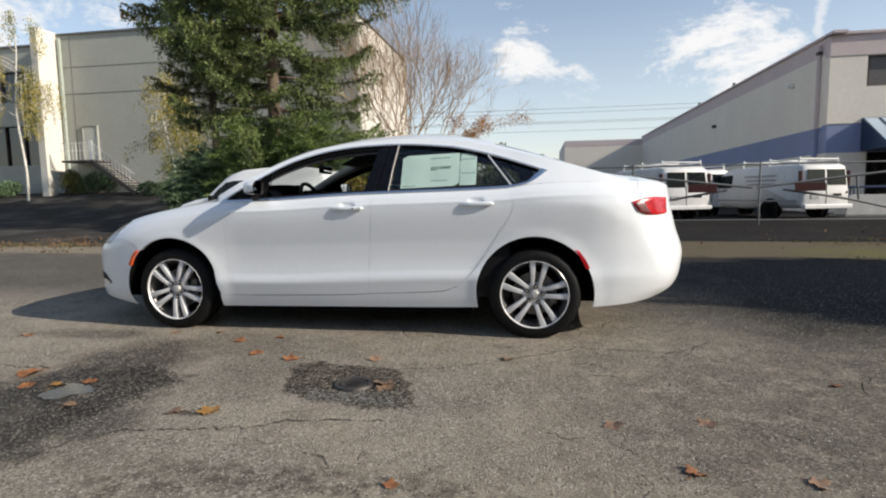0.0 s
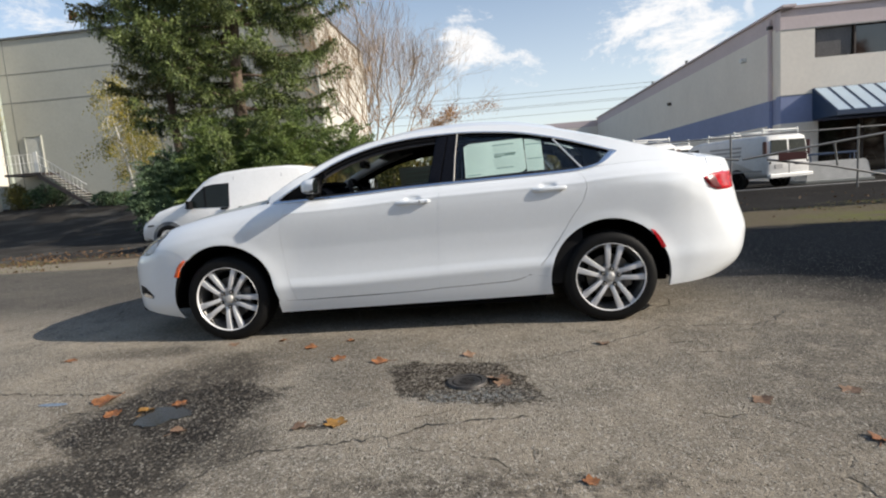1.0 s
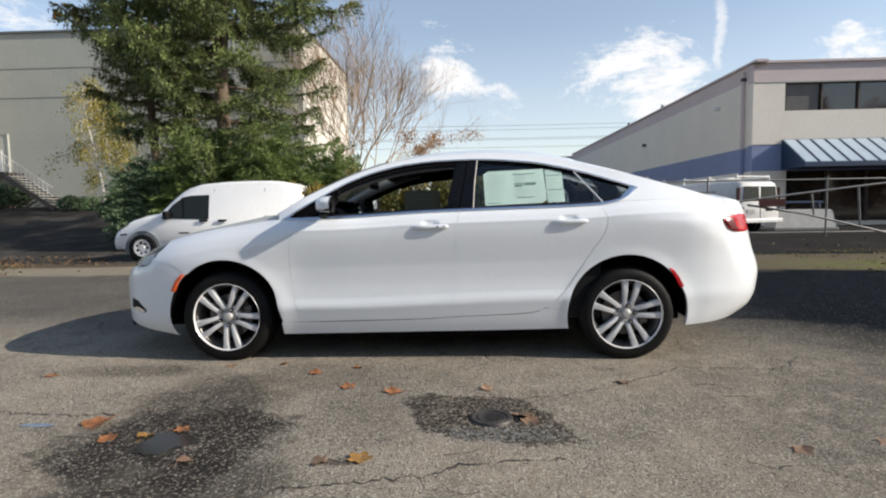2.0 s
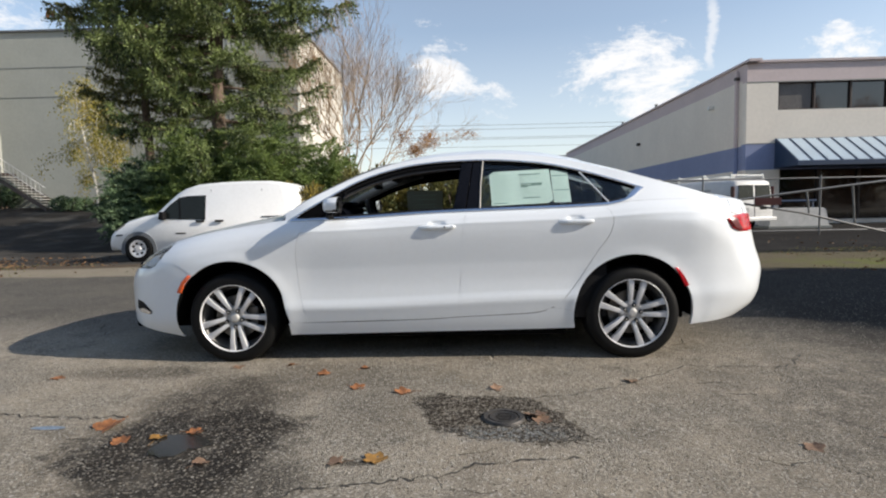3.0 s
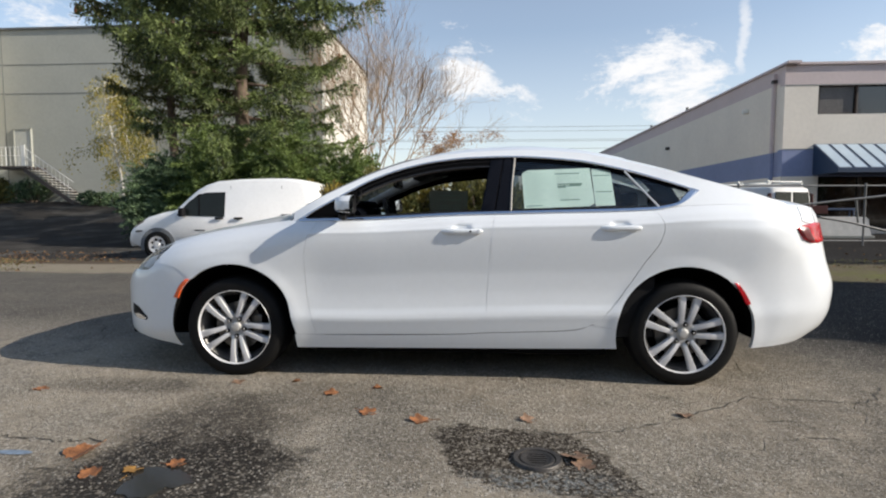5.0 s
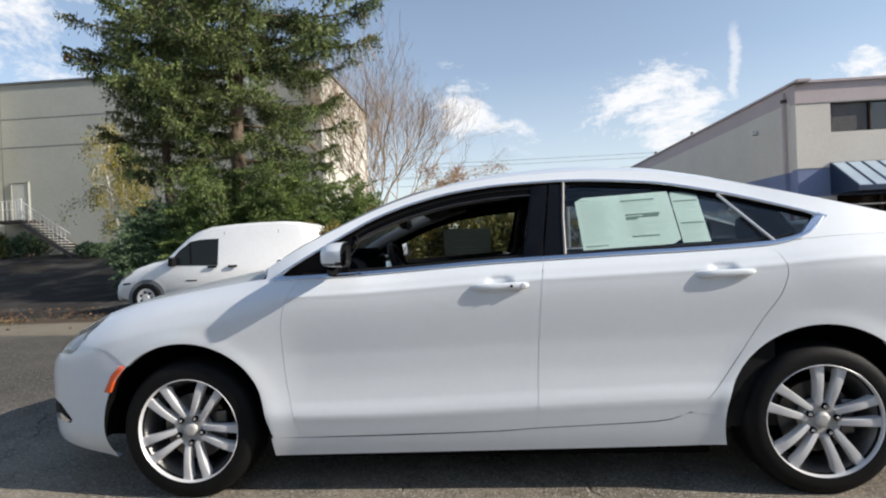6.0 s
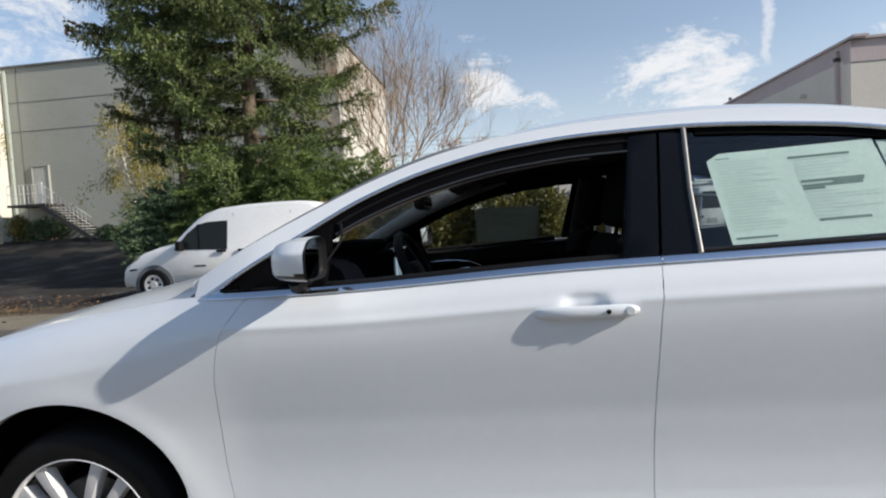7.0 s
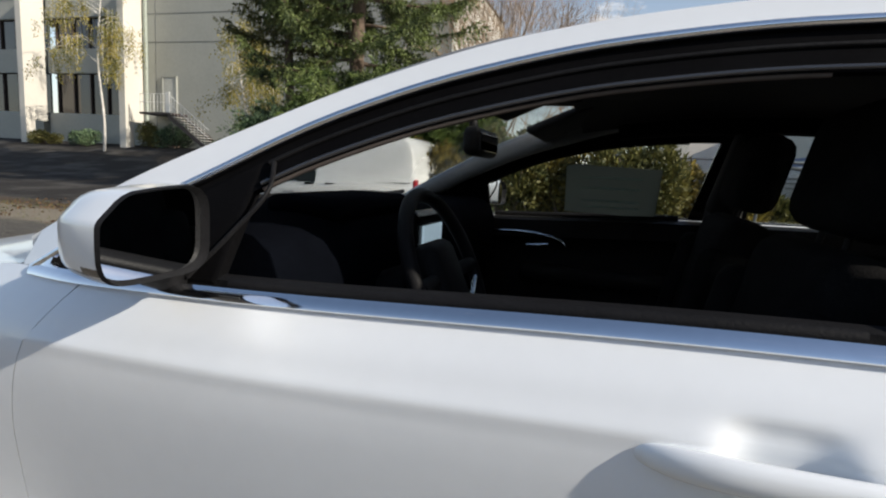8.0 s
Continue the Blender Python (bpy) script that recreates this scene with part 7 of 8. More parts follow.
def build_compact_van():
    y0 = 9.0
    van = thing("compact_panel_van", "small white high-roof panel van parked at the yard's edge", "van", at=pose(0, y0, -0.09))
    # side outline, front towards -x
    out = [(-8.14, 0.34), (-8.16, 0.46), (-8.13, 0.62), (-8.05, 0.74), (-7.92, 0.84), (-7.68, 0.98), (-7.30, 1.09), (-7.02, 1.14), (-6.72, 1.42), (-6.48, 1.62), (-6.28, 1.73), (-5.98, 1.82), (-5.4, 1.865), (-4.8, 1.88),
           (-4.32, 1.875), (-4.05, 1.85), (-3.90, 1.79), (-3.81, 1.68), (-3.755, 1.50), (-3.72, 1.2), (-3.70, 0.9), (-3.67, 0.45), (-3.73, 0.30), (-4.2, 0.24), (-5.5, 0.22), (-6.8, 0.22), (-7.9, 0.26)]
    v, f = shell(out, 0.90, 0.07)
    add("body", mesh("body", v, f, VAN_PAINT), van)
    for sgn in (-1, 1):
        side_plate("side_window", [(-6.96, 1.02), (-6.66, 1.34), (-6.42, 1.51), (-6.22, 1.55), (-5.78, 1.56), (-5.80, 0.98)], 0.90, sgn, VAN_GLASS, van)
        side_plate("window_bar", [(-6.42, 1.0), (-6.44, 1.51), (-6.40, 1.52), (-6.38, 1.0)], 0.90, sgn, SOFT_BLACK, van, 0.008)
        for x in (-5.66, -4.45):
            side_plate("door_gap", [(x, 0.35), (x + 0.012, 0.35), (x + 0.012, 1.70), (x, 1.70)], 0.90, sgn, VAN_LINE, van, 0.003)
        side_plate("slide_rail", [(-4.45, 1.02), (-3.80, 1.03), (-3.80, 1.055), (-4.45, 1.045)], 0.90, sgn, SOFT_BLACK, van, 0.01)
        for x in (-5.92, -5.46):
            side_plate("door_handle", [(x - 0.10, 0.93), (x + 0.10, 0.93), (x + 0.10, 0.975), (x - 0.10, 0.975)], 0.90, sgn, SOFT_BLACK, van, 0.03)
        side_plate("side_badge", [(-6.52, 0.66), (-6.28, 0.66), (-6.28, 0.685), (-6.52, 0.685)], 0.90, sgn, SOFT_BLACK, van, 0.006)
        side_plate("turn_lamp", [(-7.96, 0.62), (-7.80, 0.64), (-7.80, 0.67), (-7.96, 0.66)], 0.90, sgn, SOFT_BLACK, van, 0.006)
        for hx in (-7.42, -4.55):
            a = np.linspace(-0.25, math.pi + 0.25, 26)
            ring = [(hx + 0.43 * math.cos(q), 0.30 + 0.43 * math.sin(q)) for q in a] + [(hx + 0.345 * math.cos(q), 0.30 + 0.345 * math.sin(q)) for q in a[::-1]]
            vv = [(x, sgn * 0.912, z) for x, z in ring]
            m = len(a)
            ff = [(i, i + 1, 2 * m - 2 - i, 2 * m - 1 - i) for i in range(m - 1)]
            v2, f2 = solid(vv, ff if sgn < 0 else [q[::-1] for q in ff], (0, -sgn * 0.06, 0))
            add("arch_trim", mesh("arch_trim", v2, f2, GREY_TRIM, False), van)
            # flat black disc on the side, standing for shade inside the arch
            dk = [(hx + 0.35 * math.cos(q), 0.30 + 0.35 * math.sin(q)) for q in np.linspace(0, 2 * math.pi, 28, endpoint=False)]
            side_plate("arch_shade", dk, 0.90, sgn, UNDER, van, 0.002)
            van_wheel(van, hx, sgn * 0.87, 0.325, sgn, ALLOY)
        part("mirror", boxes([(-6.78, sgn * 0.97, 1.09, 0.12, 0.16, 0.20)], 0.03, 2), SOFT_BLACK, van)
        side_plate("headlamp", [(-8.02, 0.70), (-7.90, 0.70), (-7.74, 0.90), (-7.84, 0.87)], 0.885, sgn, LAMP_SILVER, van, 0.004)
    # windscreen, rear lamps, bumpers
    vv = [(-7.02, -0.74, 1.17), (-7.02, 0.74, 1.17), (-6.49, 0.66, 1.64), (-6.49, -0.66, 1.64)]
    v2, f2 = solid(vv, [(0, 1, 2, 3)], (0.02, 0, -0.03))
    add("windscreen", mesh("windscreen", v2, f2, VAN_GLASS, False), van)
    for sgn in (-1, 1):
        part("tail_lamp", boxes([(-3.71, sgn * 0.80, 0.95, 0.07, 0.14, 0.30)], 0.02), RED, van)
    part("front_bumper", boxes([(-8.08, 0, 0.40, 0.18, 1.66, 0.24)], 0.06, 2), VAN_PAINT, van)
    part("rear_bumper", boxes([(-3.67, 0, 0.38, 0.14, 1.66, 0.20)], 0.04, 2), GREY_TRIM, van)
    return van


def build_cargo_van(x, y, n_bars):
    """Large white work van seen from behind, with a roof rack; nose towards +y."""
    van = thing("cargo_van", "white work van with roof rack parked beside the office", "van", "work vans", pose(x, y, float(ground_z(x, y)) - 0.02, 0, 0, -69) @ Matrix.Diagonal((1, 1, 0.905, 1)))
    # local: nose towards -x, rear at x = 0
    out = [(-5.55, 0.40), (-5.58, 0.62), (-5.50, 0.95), (-5.2, 1.06), (-4.62, 1.14), (-4.05, 1.70), (-3.75, 1.93), (-3.3, 2.03), (-1.5, 2.06), (-0.25, 2.05), (-0.10, 1.98), (-0.04, 1.7), (0.0, 1.0), (0.0, 0.55), (-0.1, 0.45), (-2.5, 0.36), (-5.0, 0.36)]
    v, f = shell(out, 0.99, 0.13)
    add("body", mesh("body", v, f, CARGO_PAINT), van)
    for sgn in (-1, 1):
        vv = [(-0.005 - 0.03 * k, sgn * a, z) for k, a, z in ((1, 0.06, 1.27), (1, 0.78, 1.27), (1.8, 0.71, 1.84), (1.8, 0.06, 1.84))]
        v2, f2 = solid(vv, [(0, 1, 2, 3)], (0.03, 0, 0))
        add("rear_window", mesh("rear_window", v2, f2, VAN_GLASS, False), van)
        part("tail_lamp", boxes([(-0.10, sgn * 0.93, 1.52, 0.14, 0.10, 0.56)], 0.03), DARK_RED, van)
        part("hinge", boxes([(0.0, sgn * 0.80, 1.0, 0.04, 0.06, 0.08)], 0.01), SOFT_BLACK, van)
        for hx in (-1.25, -4.70):
            # arch shade as a black disc; the body isn't cut open
            dk = [(hx + 0.43 * math.cos(q), 0.38 + 0.43 * math.sin(q)) for q in np.linspace(0, 2 * math.pi, 24, endpoint=False)]
            side_plate("arch_shade", dk, 0.99, sgn, UNDER, van, 0.003)
            van_wheel(van, hx, sgn * 0.90, 0.37, sgn, DISC)
        side_plate("cab_window", [(-4.55, 1.22), (-4.0, 1.72), (-3.2, 1.76), (-3.2, 1.22)], 0.99, sgn, VAN_GLASS, van)
        side_plate("body_moulding", [(-4.3, 0.68), (-0.15, 0.68), (-0.15, 0.74), (-4.3, 0.74)], 0.99, sgn, VAN_LINE, van, 0.01)
        # sign writing, too small to read
        for r in range(3):
            side_plate("sign_bar", [(-2.6 + 0.1 * r, 1.62 - 0.16 * r), (-1.1, 1.62 - 0.16 * r), (-1.1, 1.69 - 0.16 * r), (-2.6 + 0.1 * r, 1.69 - 0.16 * r)], 0.99, sgn, VAN_LINE, van, 0.005)
        tube("rack_rail", [(-3.2, sgn * 0.74, 2.22), (-0.3, sgn * 0.74, 2.22)], 0.025, WHITE_METAL, van, n=6)
        for k in range(n_bars):
            xx = -0.35 - k * 1.25
            tube("rack_leg", [(xx, sgn * 0.78, 2.02), (xx, sgn * 0.74, 2.32)], 0.028, WHITE_METAL, van, n=6)
    for k in range(n_bars):
        xx = -0.35 - k * 1.25
        tube("rack_bar", [(xx, -0.74, 2.24), (xx, 0.74, 2.24)], 0.028, WHITE_METAL, van, n=6)
    part("rear_bumper", boxes([(0.05, 0, 0.50, 0.16, 1.86, 0.16)], 0.03, 2), CARGO_PAINT, van, "painted step bumper")
    part("door_gap", boxes([(0.004, 0, 1.2, 0.01, 0.02, 1.3)]), SOFT_BLACK, van)
    part("plate", boxes([(0.012, -0.45, 0.86, 0.02, 0.32, 0.16)], 0.004), VAN_LINE, van)
    part("vent_panel", boxes([(0.008, 0.42, 0.92, 0.02, 0.34, 0.09)], 0.01), SOFT_BLACK, van)
    return van


build_compact_van()
build_cargo_van(10.72, 15.2, 3)
build_cargo_van(6.45, 15.4, 3)
build_cargo_van(8.15, 18.4, 3)


# ---------------------------------------------------------------- barrier, fence, yard things
def build_barrier(tip, root, label):
    """Tapered swing barrier of steel tube with a red plate near its tip, on its post."""
    y = 6.6
    b = thing("swing_barrier", label, "gate", "yard barriers")
    s, L = (1 if root > tip else -1), abs(root - tip)
    X = lambda d: tip + s * d
    g = float(ground_z(root, y))
    tube("top_tube", [(X(0), y, 1.07), (X(1.4), y, 1.235), (X(2.6), y, 1.37), (X(L), y, 1.07 + 0.112 * L)], 0.022, STEEL, b, n=8)
    tube("bottom_tube", [(X(0.45), y, 1.03), (X(1.6), y, 0.83), (X(3.2), y, 0.43), (X(L - 0.05), y, 0.43 - 0.21 * (L - 3.2))], 0.022, STEEL, b, n=8)
    for d, z1, z2 in ((1.68, 1.26, 0.82), (2.58, 1.36, 0.60), (3.7, 1.48, 0.34)):
        tube("brace", [(X(d), y, z1), (X(d + 0.06), y, z2)], 0.019, STEEL, b, n=8)
    tube("post", [(X(L), y, g - 0.1), (X(L), y, 1.8)], 0.07, STEEL, b, n=12)
    part("red_plate", boxes([(X(0.90), y - 0.045, 1.065, 0.52, 0.02, 0.15)], 0.004), DARK_RED, b, "faded dark red plate")
    return b


build_barrier(5.48, 10.4, "grey steel swing barrier with faded red plate, across the yard")
build_barrier(5.40, 1.45, "grey steel swing barrier with faded red plate, across the yard")


def build_fence():
    fence = thing("wire_fence", "galvanised chain-link fence with steel posts and rails", "fence")
    y = 12.5
    xs = [-2.8, 0.7, 4.2, 7.7, 11.25, 14.8, 18.4]
    for x in xs:
        g = float(ground_z(x, y))
        tube("post", [(x, y, g - 0.1), (x, y, g + 1.82)], 0.028, STEEL, fence, n=8)
    for a, b in zip(xs, xs[1:]):
        for z in (0.16, 1.76):
            tube("rail", [(a, y, z), (b, y, z)], 0.024, STEEL, fence, n=6)
    # woven wire
    datas = []
    for k in range(int(21.2 / 0.24)):
        x = -2.8 + k * 0.24
        for d in (-1, 1):
            x2 = x + d * 0.8
            if -2.8 <= x2 <= 18.4:
                datas.append(tube_data([(x, y, 0.16), ((x + x2) / 2, y + 0.01 * d, 0.96), (x2, y, 1.76)], 0.0006, 3))
    v, f = merged(datas)
    tagged(add("wire_mesh", mesh("wire_mesh", v, f, STEEL), fence), kind="stuff")
    return fence


build_fence()
BLOCK_PAINT = mat("chalky_white_paint", (0.42, 0.42, 0.41), 0.85, vary=0.15, scale=4, bump=0.2, bump_scale=60)
block = thing("concrete_block", "low dull white painted concrete block by the office", "concrete block", at=pose(13.3, 17.3, 0.0))
v, f = solid([(-1.15, -0.48, 0), (-1.02, -0.36, 0.70), (-0.90, -0.34, 0.80), (0.98, -0.34, 0.80), (1.06, -0.36, 0.72), (1.15, -0.48, 0)], [(0, 5, 4, 3, 2, 1)], (0, 0.82, 0))
add("block_body", mesh("block_body", v, f, BLOCK_PAINT, False), block)
part("base_kerb", boxes([(0, 0, 0.06, 2.42, 1.06, 0.12)], 0.02), JOINT, block)
tarp = thing("blue_trestle", "blue metal trestle standing by the office front", "trestle", at=pose(13.9, 18.4, 0.02))
for o in (-0.8, 0.8):
    for s in (-0.3, 0.3):
        tube("leg", [(o, s, 0), (o, s * 0.3, 1.05)], 0.03, NAVY, tarp)
part("beam", boxes([(0, 0, 1.06, 2.0, 0.14, 0.09)], 0.02), NAVY, tarp)

# overhead wires on far poles
wires = thing("power_line", "thin overhead power lines between far wooden poles", "power line")
for x in (-38.0, 62.0):
    tube("pole", [(x, 70, 0), (x, 70, 14.5)], 0.16, BARK, wires)
    part("cross_arm", boxes([(x, 70, 12.9, 0.15, 2.4, 0.14)]), BARK, wires)
for z, y in ((12.4, 69), (12.0, 70), (11.0, 71), (10.6, 69.4), (9.7, 70.3)):
    t = np.linspace(0, 1, 24)
    tube("wire", np.stack([-38 + 100 * t, 0 * t + y, z - 1.2 * 4 * t * (1 - t) * 0.4], 1), 0.022, JOINT, wires, n=4)

# unseen trees further along the street, added to cast shade on it
for k, (x, y, rx, ry, h) in enumerate([(15.5, -0.6, 3.0, 2.5, 7.4), (20.0, -0.7, 3.0, 2.5, 9.2), (26.0, -1.4, 3.2, 2.6, 12.2)]):
    build_bush("shade_conifer", "unseen dense dark green conifer added to shade the street", x, y, rx, ry, h, CONIFER, 34000, 0.46, 90 + k, 0.3, category="tree", group="street conifers", lumps=26)

# unseen low trees added across the street to dim the sky and be reflected
for k in range(9):
    build_bush("unseen_roadside_tree", ("unseen dark green tree added across the street to dim the sky light", "unseen autumn-coloured tree added across the street to dim the sky light")[k % 2], -34 + 6.8 * k, -20.0 + 1.5 * math.sin(2.1 * k), 3.8, 2.8, 5.6 + 1.2 * math.sin(1.3 * k), (CONIFER, BRUSH)[k % 2], 7000, 0.50, 120 + k, 0.3, category="tree", group="trees across the street", lumps=20)
# taller autumn trees further along the street, seen only in reflections
for k in range(7):
    build_bush("autumn_tree", "tall russet autumn tree across the street", 32 + 7.0 * k, -27.0 + 2.0 * math.sin(2.1 * k), 4.6, 3.4, 16.5 + 2.0 * math.sin(1.7 * k), (BRUSH_RED, CONIFER, BRUSH_RED)[k % 3], 8000, 0.70, 140 + k, 0.3, category="tree", group="tall trees across the street", lumps=28)


# ---------------------------------------------------------------- street details
IRON_WORN = mat("rubbed_cast_iron", (0.055, 0.050, 0.046), 0.5, 0.4, vary=0.4, scale=40, bump=0.3, bump_scale=80)
IRON = mat("worn_cast_iron", (0.035, 0.032, 0.030), 0.65, 0.3, vary=0.3, scale=30, bump=0.3, bump_scale=80)
CRACK = mat("crack_dirt", (0.035, 0.032, 0.028), 0.95, vary=0.3, scale=30)
WATER = mat("still_water", (0.03, 0.029, 0.026), 0.16, vary=0.1)
LEAF_A = mat("orange_brown_leaf", (0.11, 0.042, 0.018), 0.75, vary=0.5, scale=2.5, tint=(0.26, 0.105, 0.038))
LEAF_B = mat("tan_dry_leaf", (0.19, 0.115, 0.072), 0.8, vary=0.5, scale=2.5)
LEAF_C = mat("yellow_leaf", (0.27, 0.14, 0.032), 0.7, vary=0.4, scale=5)


def build_lid():
    lid = thing("valve_lid", "small round iron utility lid set in a dark patch of asphalt", "utility lid", at=pose(0.412, -1.887, float(ground_z(0.412, -1.887))))
    v, f = lathe_data([(0.078, -0.002), (0.080, 0.010), (0.100, 0.012), (0.106, 0.004), (0.108, -0.01)], 40)
    add("frame", mesh("frame", v[:, [0, 2, 1]], f, IRON_WORN), lid, "rubbed lighter rim")
    v, f = lathe_data([(0.0, 0.0065), (0.055, 0.0065), (0.058, 0.009), (0.072, 0.009), (0.0765, 0.002)], 40)
    cover = add("cover", mesh("cover", v[:, [0, 2, 1]], f, IRON), lid)
    for k in range(-2, 3):
        part("rib", boxes([(0, k * 0.02, 0.008, 0.085 - abs(k) * 0.014, 0.006, 0.004)]), IRON, cover)
    return lid


def leaf_mesh(material, seed):
    """A dry maple-like leaf: lobed, curled, with a stalk."""
    rng = np.random.default_rng(seed)
    n = 25
    pts = []
    for i in range(n):
        a = 2 * math.pi * i / n
        lobe = 0.62 + 0.38 * abs(math.cos(2.5 * (a - math.pi / 2))) ** 1.5
        r = 0.5 * lobe * (0.85 + 0.15 * math.cos(a - math.pi / 2)) * rng.uniform(0.9, 1.08)
        pts.append((r * math.cos(a), r * math.sin(a)))
    ph = rng.uniform(0, 6)
    z = lambda x, y: 0.08 + 0.22 * abs(x) ** 1.3 + 0.16 * math.sin(5 * y + 3 * x + ph) * (abs(y) + 0.1)
    v = [(0, 0, 0.06)] + [(0.5 * x, 0.5 * y, z(0.5 * x, 0.5 * y)) for x, y in pts] + [(x, y, z(x, y) + rng.uniform(-0.03, 0.05)) for x, y in pts]
    f = [(0, 1 + i, 1 + (i + 1) % n) for i in range(n)] + [(1 + i, 1 + n + i, 1 + n + (i + 1) % n, 1 + (i + 1) % n) for i in range(n)]
    k = len(v)
    v += [(-0.012, -0.3, 0.06), (0.012, -0.3, 0.06), (0.01, -0.72, 0.04), (-0.01, -0.72, 0.04)]
    f.append((k, k + 1, k + 2, k + 3))
    v2, f2 = solid(np.array(v), f, (0, 0, -0.012))
    return mesh("leaf", v2, f2, material)


lid = build_lid()
LEAVES = [(-1.563, -1.96, 0.17, 0), (-0.917, -2.344, 0.09, 1), (-0.335, -2.345, 0.10, 1), (-0.170, -2.325, 0.13, 2), (-0.686, -1.161, 0.10, 0), (-0.431, -1.049, 0.08, 0), (-0.418, -1.42, 0.11, 0),
          (-0.124, -1.506, 0.12, 0), (0.416, -1.463, 0.10, 1), (0.575, -1.845, 0.13, 1), (0.60, -1.92, 0.11, 1), (1.213, -1.354, 0.10, 1), (1.722, -2.227, 0.10, 1), (-1.24, -2.10, 0.10, 2), (-1.40, -2.13, 0.10, 0), (-1.10, -2.03, 0.09, 0),
          (2.13, -2.16, 0.10, 1), (-1.30, -1.00, 0.09, 1), (-0.95, -0.97, 0.08, 0), (1.96, -2.61, 0.10, 0), (0.88, -2.85, 0.07, 0), (2.36, -2.63, 0.10, 1), (2.9, -1.6, 0.08, 0), (-2.4, -1.2, 0.09, 0)]
rng_l = random.Random(4)
leaf_meshes = [[leaf_mesh(m, 10 * i + k) for k in range(3)] for i, m in enumerate((LEAF_A, LEAF_B, LEAF_C))]
for x, y, s, kind in LEAVES:
    ob = tagged(new("fallen_leaf", rng_l.choice(leaf_meshes[kind])), ("curled orange-brown leaf lying on the asphalt", "dry tan leaf lying on the asphalt", "yellow leaf lying on the asphalt")[kind], "leaf", "fallen leaves")
    ob.matrix_basis = pose(x, y, float(ground_z(x, y)) - 0.05 * s, rng_l.uniform(-6, 6), rng_l.uniform(-6, 6), rng_l.uniform(0, 360)) @ Matrix.Diagonal((1.08 * s, 1.08 * s, 1.0 * s, 1))

# small puddle in the damp hollow
rng = np.random.default_rng(3)
a = np.linspace(0, 2 * np.pi, 40, endpoint=False)
r = 1 + 0.16 * np.sin(3 * a + 1) + 0.10 * np.sin(5 * a + 2) + 0.05 * rng.normal(size=40)
v = [(-1.10 + 0.125 * rr * math.cos(q), -2.17 + 0.115 * rr * math.sin(q), float(ground_z(-1.10, -2.17)) + 0.003) for rr, q in zip(r, a)]
v2, f2 = solid(np.array(v), [tuple(range(40))], (0, 0, -0.02))
tagged(add("puddle", mesh("puddle", v2, f2, WATER, False)), "shallow puddle of still rain water on the asphalt", "puddle")


# faded blue paint marks on the street
BLUE_MARK = mat("faded_blue_mark", (0.16, 0.21, 0.27), 0.85, vary=0.3, scale=40)
for mx, my, lx, ly, sd in ((-1.862, -1.98, 0.085, 0.022, 1),):
    rr = 1 + 0.25 * np.random.default_rng(sd).normal(size=40).cumsum() * 0.12
    rr = 0.7 * rr + 0.3
    v = [(mx + lx * q * math.cos(b), my + ly * q * math.sin(b), float(ground_z(mx + lx * q * math.cos(b), my + ly * q * math.sin(b))) + 0.003) for q, b in zip(rr, a)]
    tagged(add("paint_mark", mesh("paint_mark", v, [tuple(range(40))], BLUE_MARK, False)), "faded blue paint mark on the asphalt", "paint mark", kind="structure")


def build_crack(points, width, seed):
    rng = np.random.default_rng(seed)
    p = smooth_line(points, 60, True)
    p = p + np.cumsum(rng.normal(0, 0.009, p.shape), 0) * 0.5 + rng.normal(0, 0.010, p.shape)
    w = width * rng.uniform(0.1, 1.1, len(p))
    d = np.gradient(p, axis=0)
    nn = np.stack([-d[:, 1], d[:, 0]], 1) / np.maximum(np.linalg.norm(d, axis=1)[:, None], 1e-6)
    v = []
    for q, ww, nv in zip(p, w, nn):
        for s in (-1, 0, 1):
            x, y = q + nv * ww * s
            v.append((x, y, float(ground_z(x, y)) + (0.003 if s else 0.0025)))
    ob = add("road_crack", mesh("road_crack", v, grid_faces(len(p), 3, 0, True), CRACK))
    tagged(ob, "ragged dark crack in the street", "crack", kind="structure")


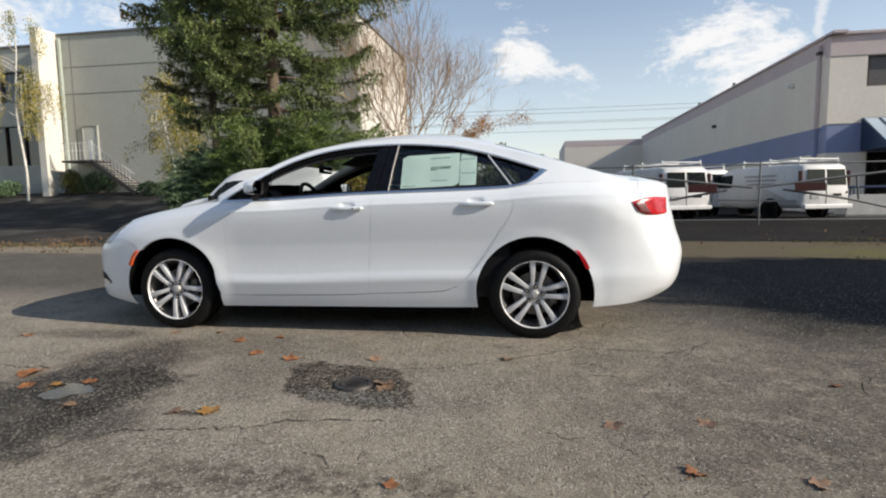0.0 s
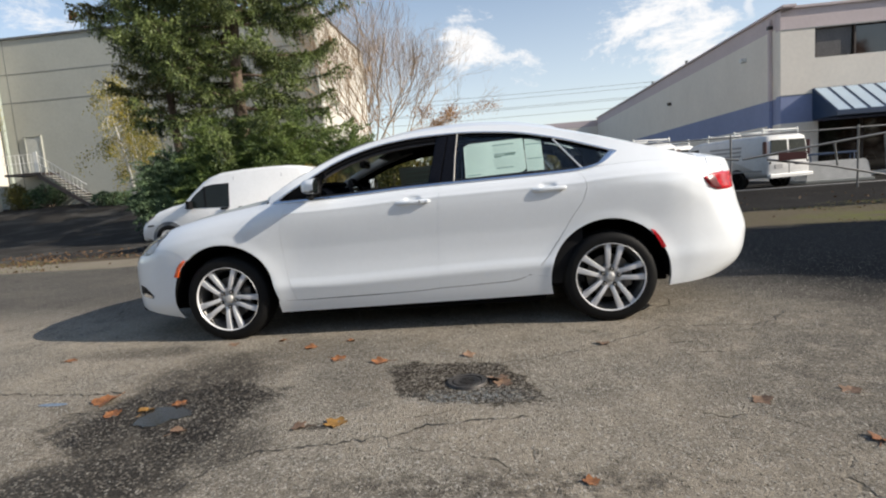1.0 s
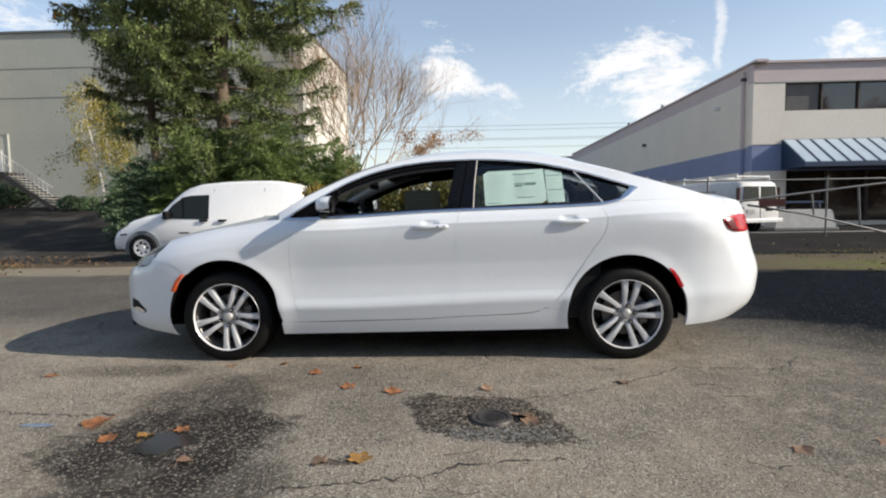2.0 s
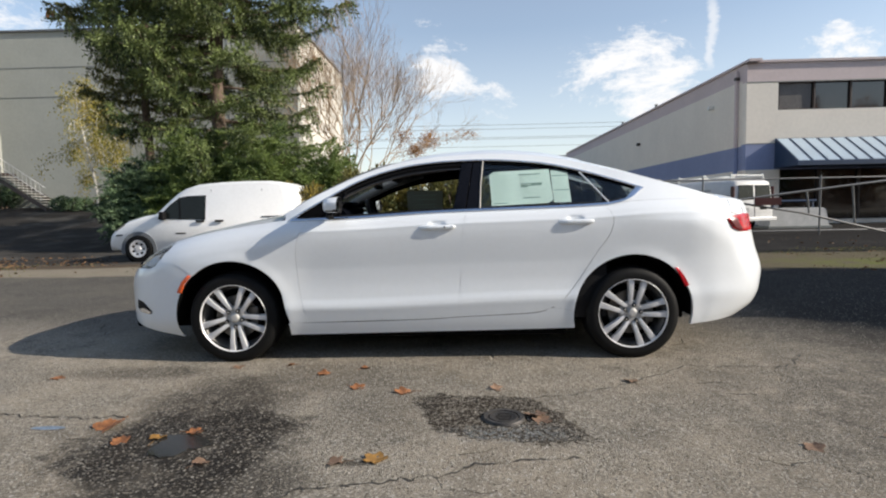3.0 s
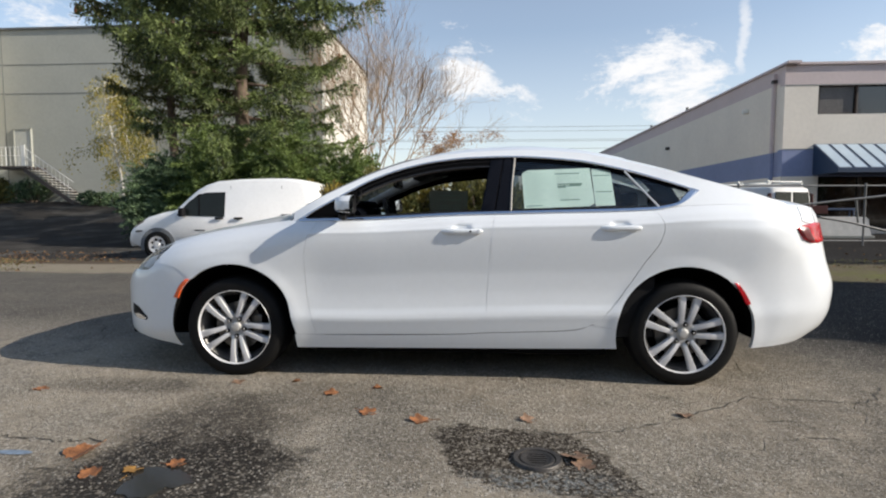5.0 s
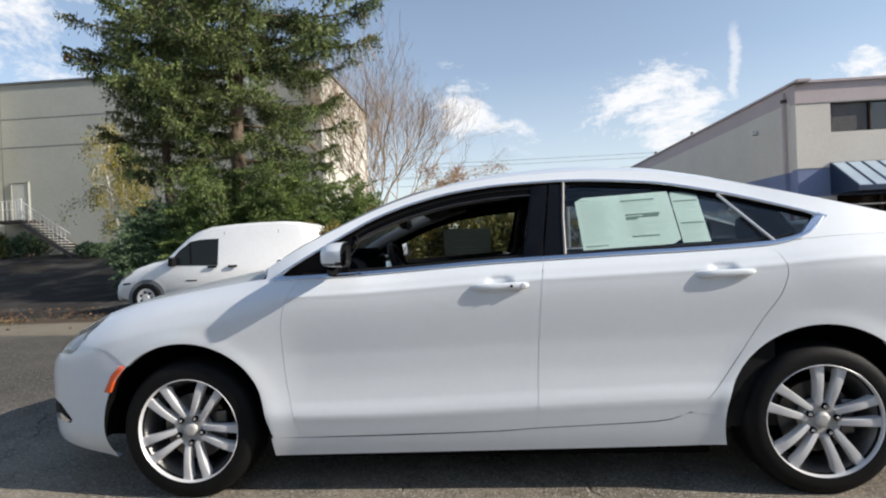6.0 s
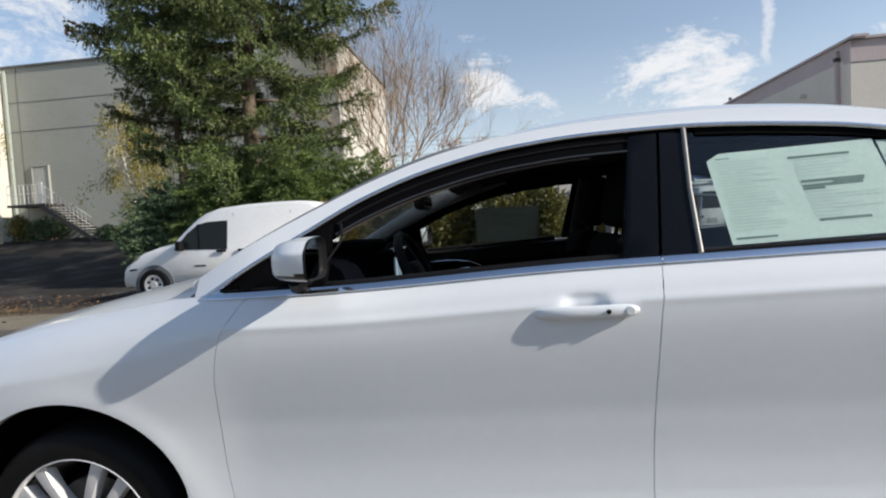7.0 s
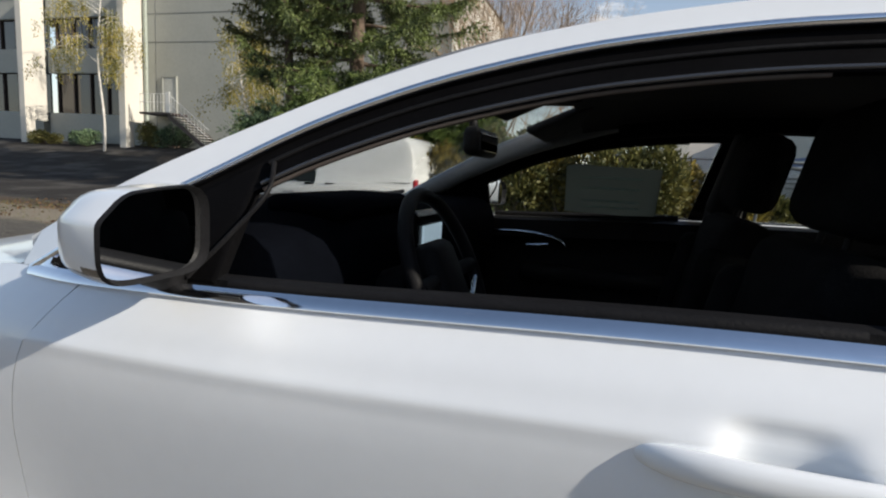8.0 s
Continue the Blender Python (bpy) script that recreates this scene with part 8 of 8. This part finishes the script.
build_crack([(-0.63, -2.98), (-0.60, -2.78), (-0.46, -2.59), (-0.25, -2.535), (-0.02, -2.48), (0.14, -2.435), (0.26, -2.36), (0.44, -2.315), (0.72, -2.29)], 0.0075, 1)
build_crack([(-2.9, -1.72), (-2.307, -1.797), (-1.816, -1.83), (-1.583, -1.811)], 0.007, 2)
build_crack([(0.50, -1.62), (0.818, -1.568), (1.22, -1.385), (1.684, -1.061), (2.279, -1.083), (2.542, -0.829)], 0.0055, 3)

# verge: weeds, gravel and leaf litter
GRASS = leafy("verge_grass", (0.06, 0.075, 0.02), (0.21, 0.20, 0.07), 0.7, 0.3)
LITTER = leafy("leaf_litter", (0.055, 0.032, 0.018), (0.19, 0.11, 0.055), 0.8, 0.15)
rng = np.random.default_rng(9)


def scatter_on_verge(n, x0, x1, t0, t1, patchy):
    x = rng.uniform(x0, x1, n)
    y = rng.uniform(t0, t1, n) - 0.065 * x
    k = np.sin(x * 1.7) * np.cos(y * 2.3 + x) + np.sin(x * 0.6 + 2)
    keep = k + rng.normal(0, 0.5, n) > patchy
    x, y = x[keep], y[keep]
    return np.stack([x, y, ground_z(x, y)], 1)


o = np.concatenate([scatter_on_verge(12000, -16, 16, 4.4, 7.0, 0.6), scatter_on_verge(9000, 2, 16, 5.2, 8.2, 0.5)])
v, f = blades(o, rng.normal(0, 0.35, o.shape) + [0, 0, 0.8], rng.uniform(0.02, 0.06, len(o)), 0.010, rng)
tagged(add("grass", big_mesh("grass", v, f, GRASS)), "sparse dry grass on the gravel verge", "grass", kind="stuff")
o = np.concatenate([scatter_on_verge(3200, -16, 16, 4.2, 7.4, 0.5), scatter_on_verge(1300, -13, -4, 5.6, 9.0, 0.1), scatter_on_verge(220, 6, 16, 7.5, 12, 0.2)])
o[:, 2] += 0.01
v, f = blades(o, rng.normal(0, 0.8, o.shape) * [1, 1, 0.25], rng.uniform(0.04, 0.10, len(o)), 0.045, rng)
tagged(add("leaf_litter", big_mesh("leaf_litter", v, f, LITTER)), "scattered brown leaf litter along the verge", "leaf litter", kind="stuff")
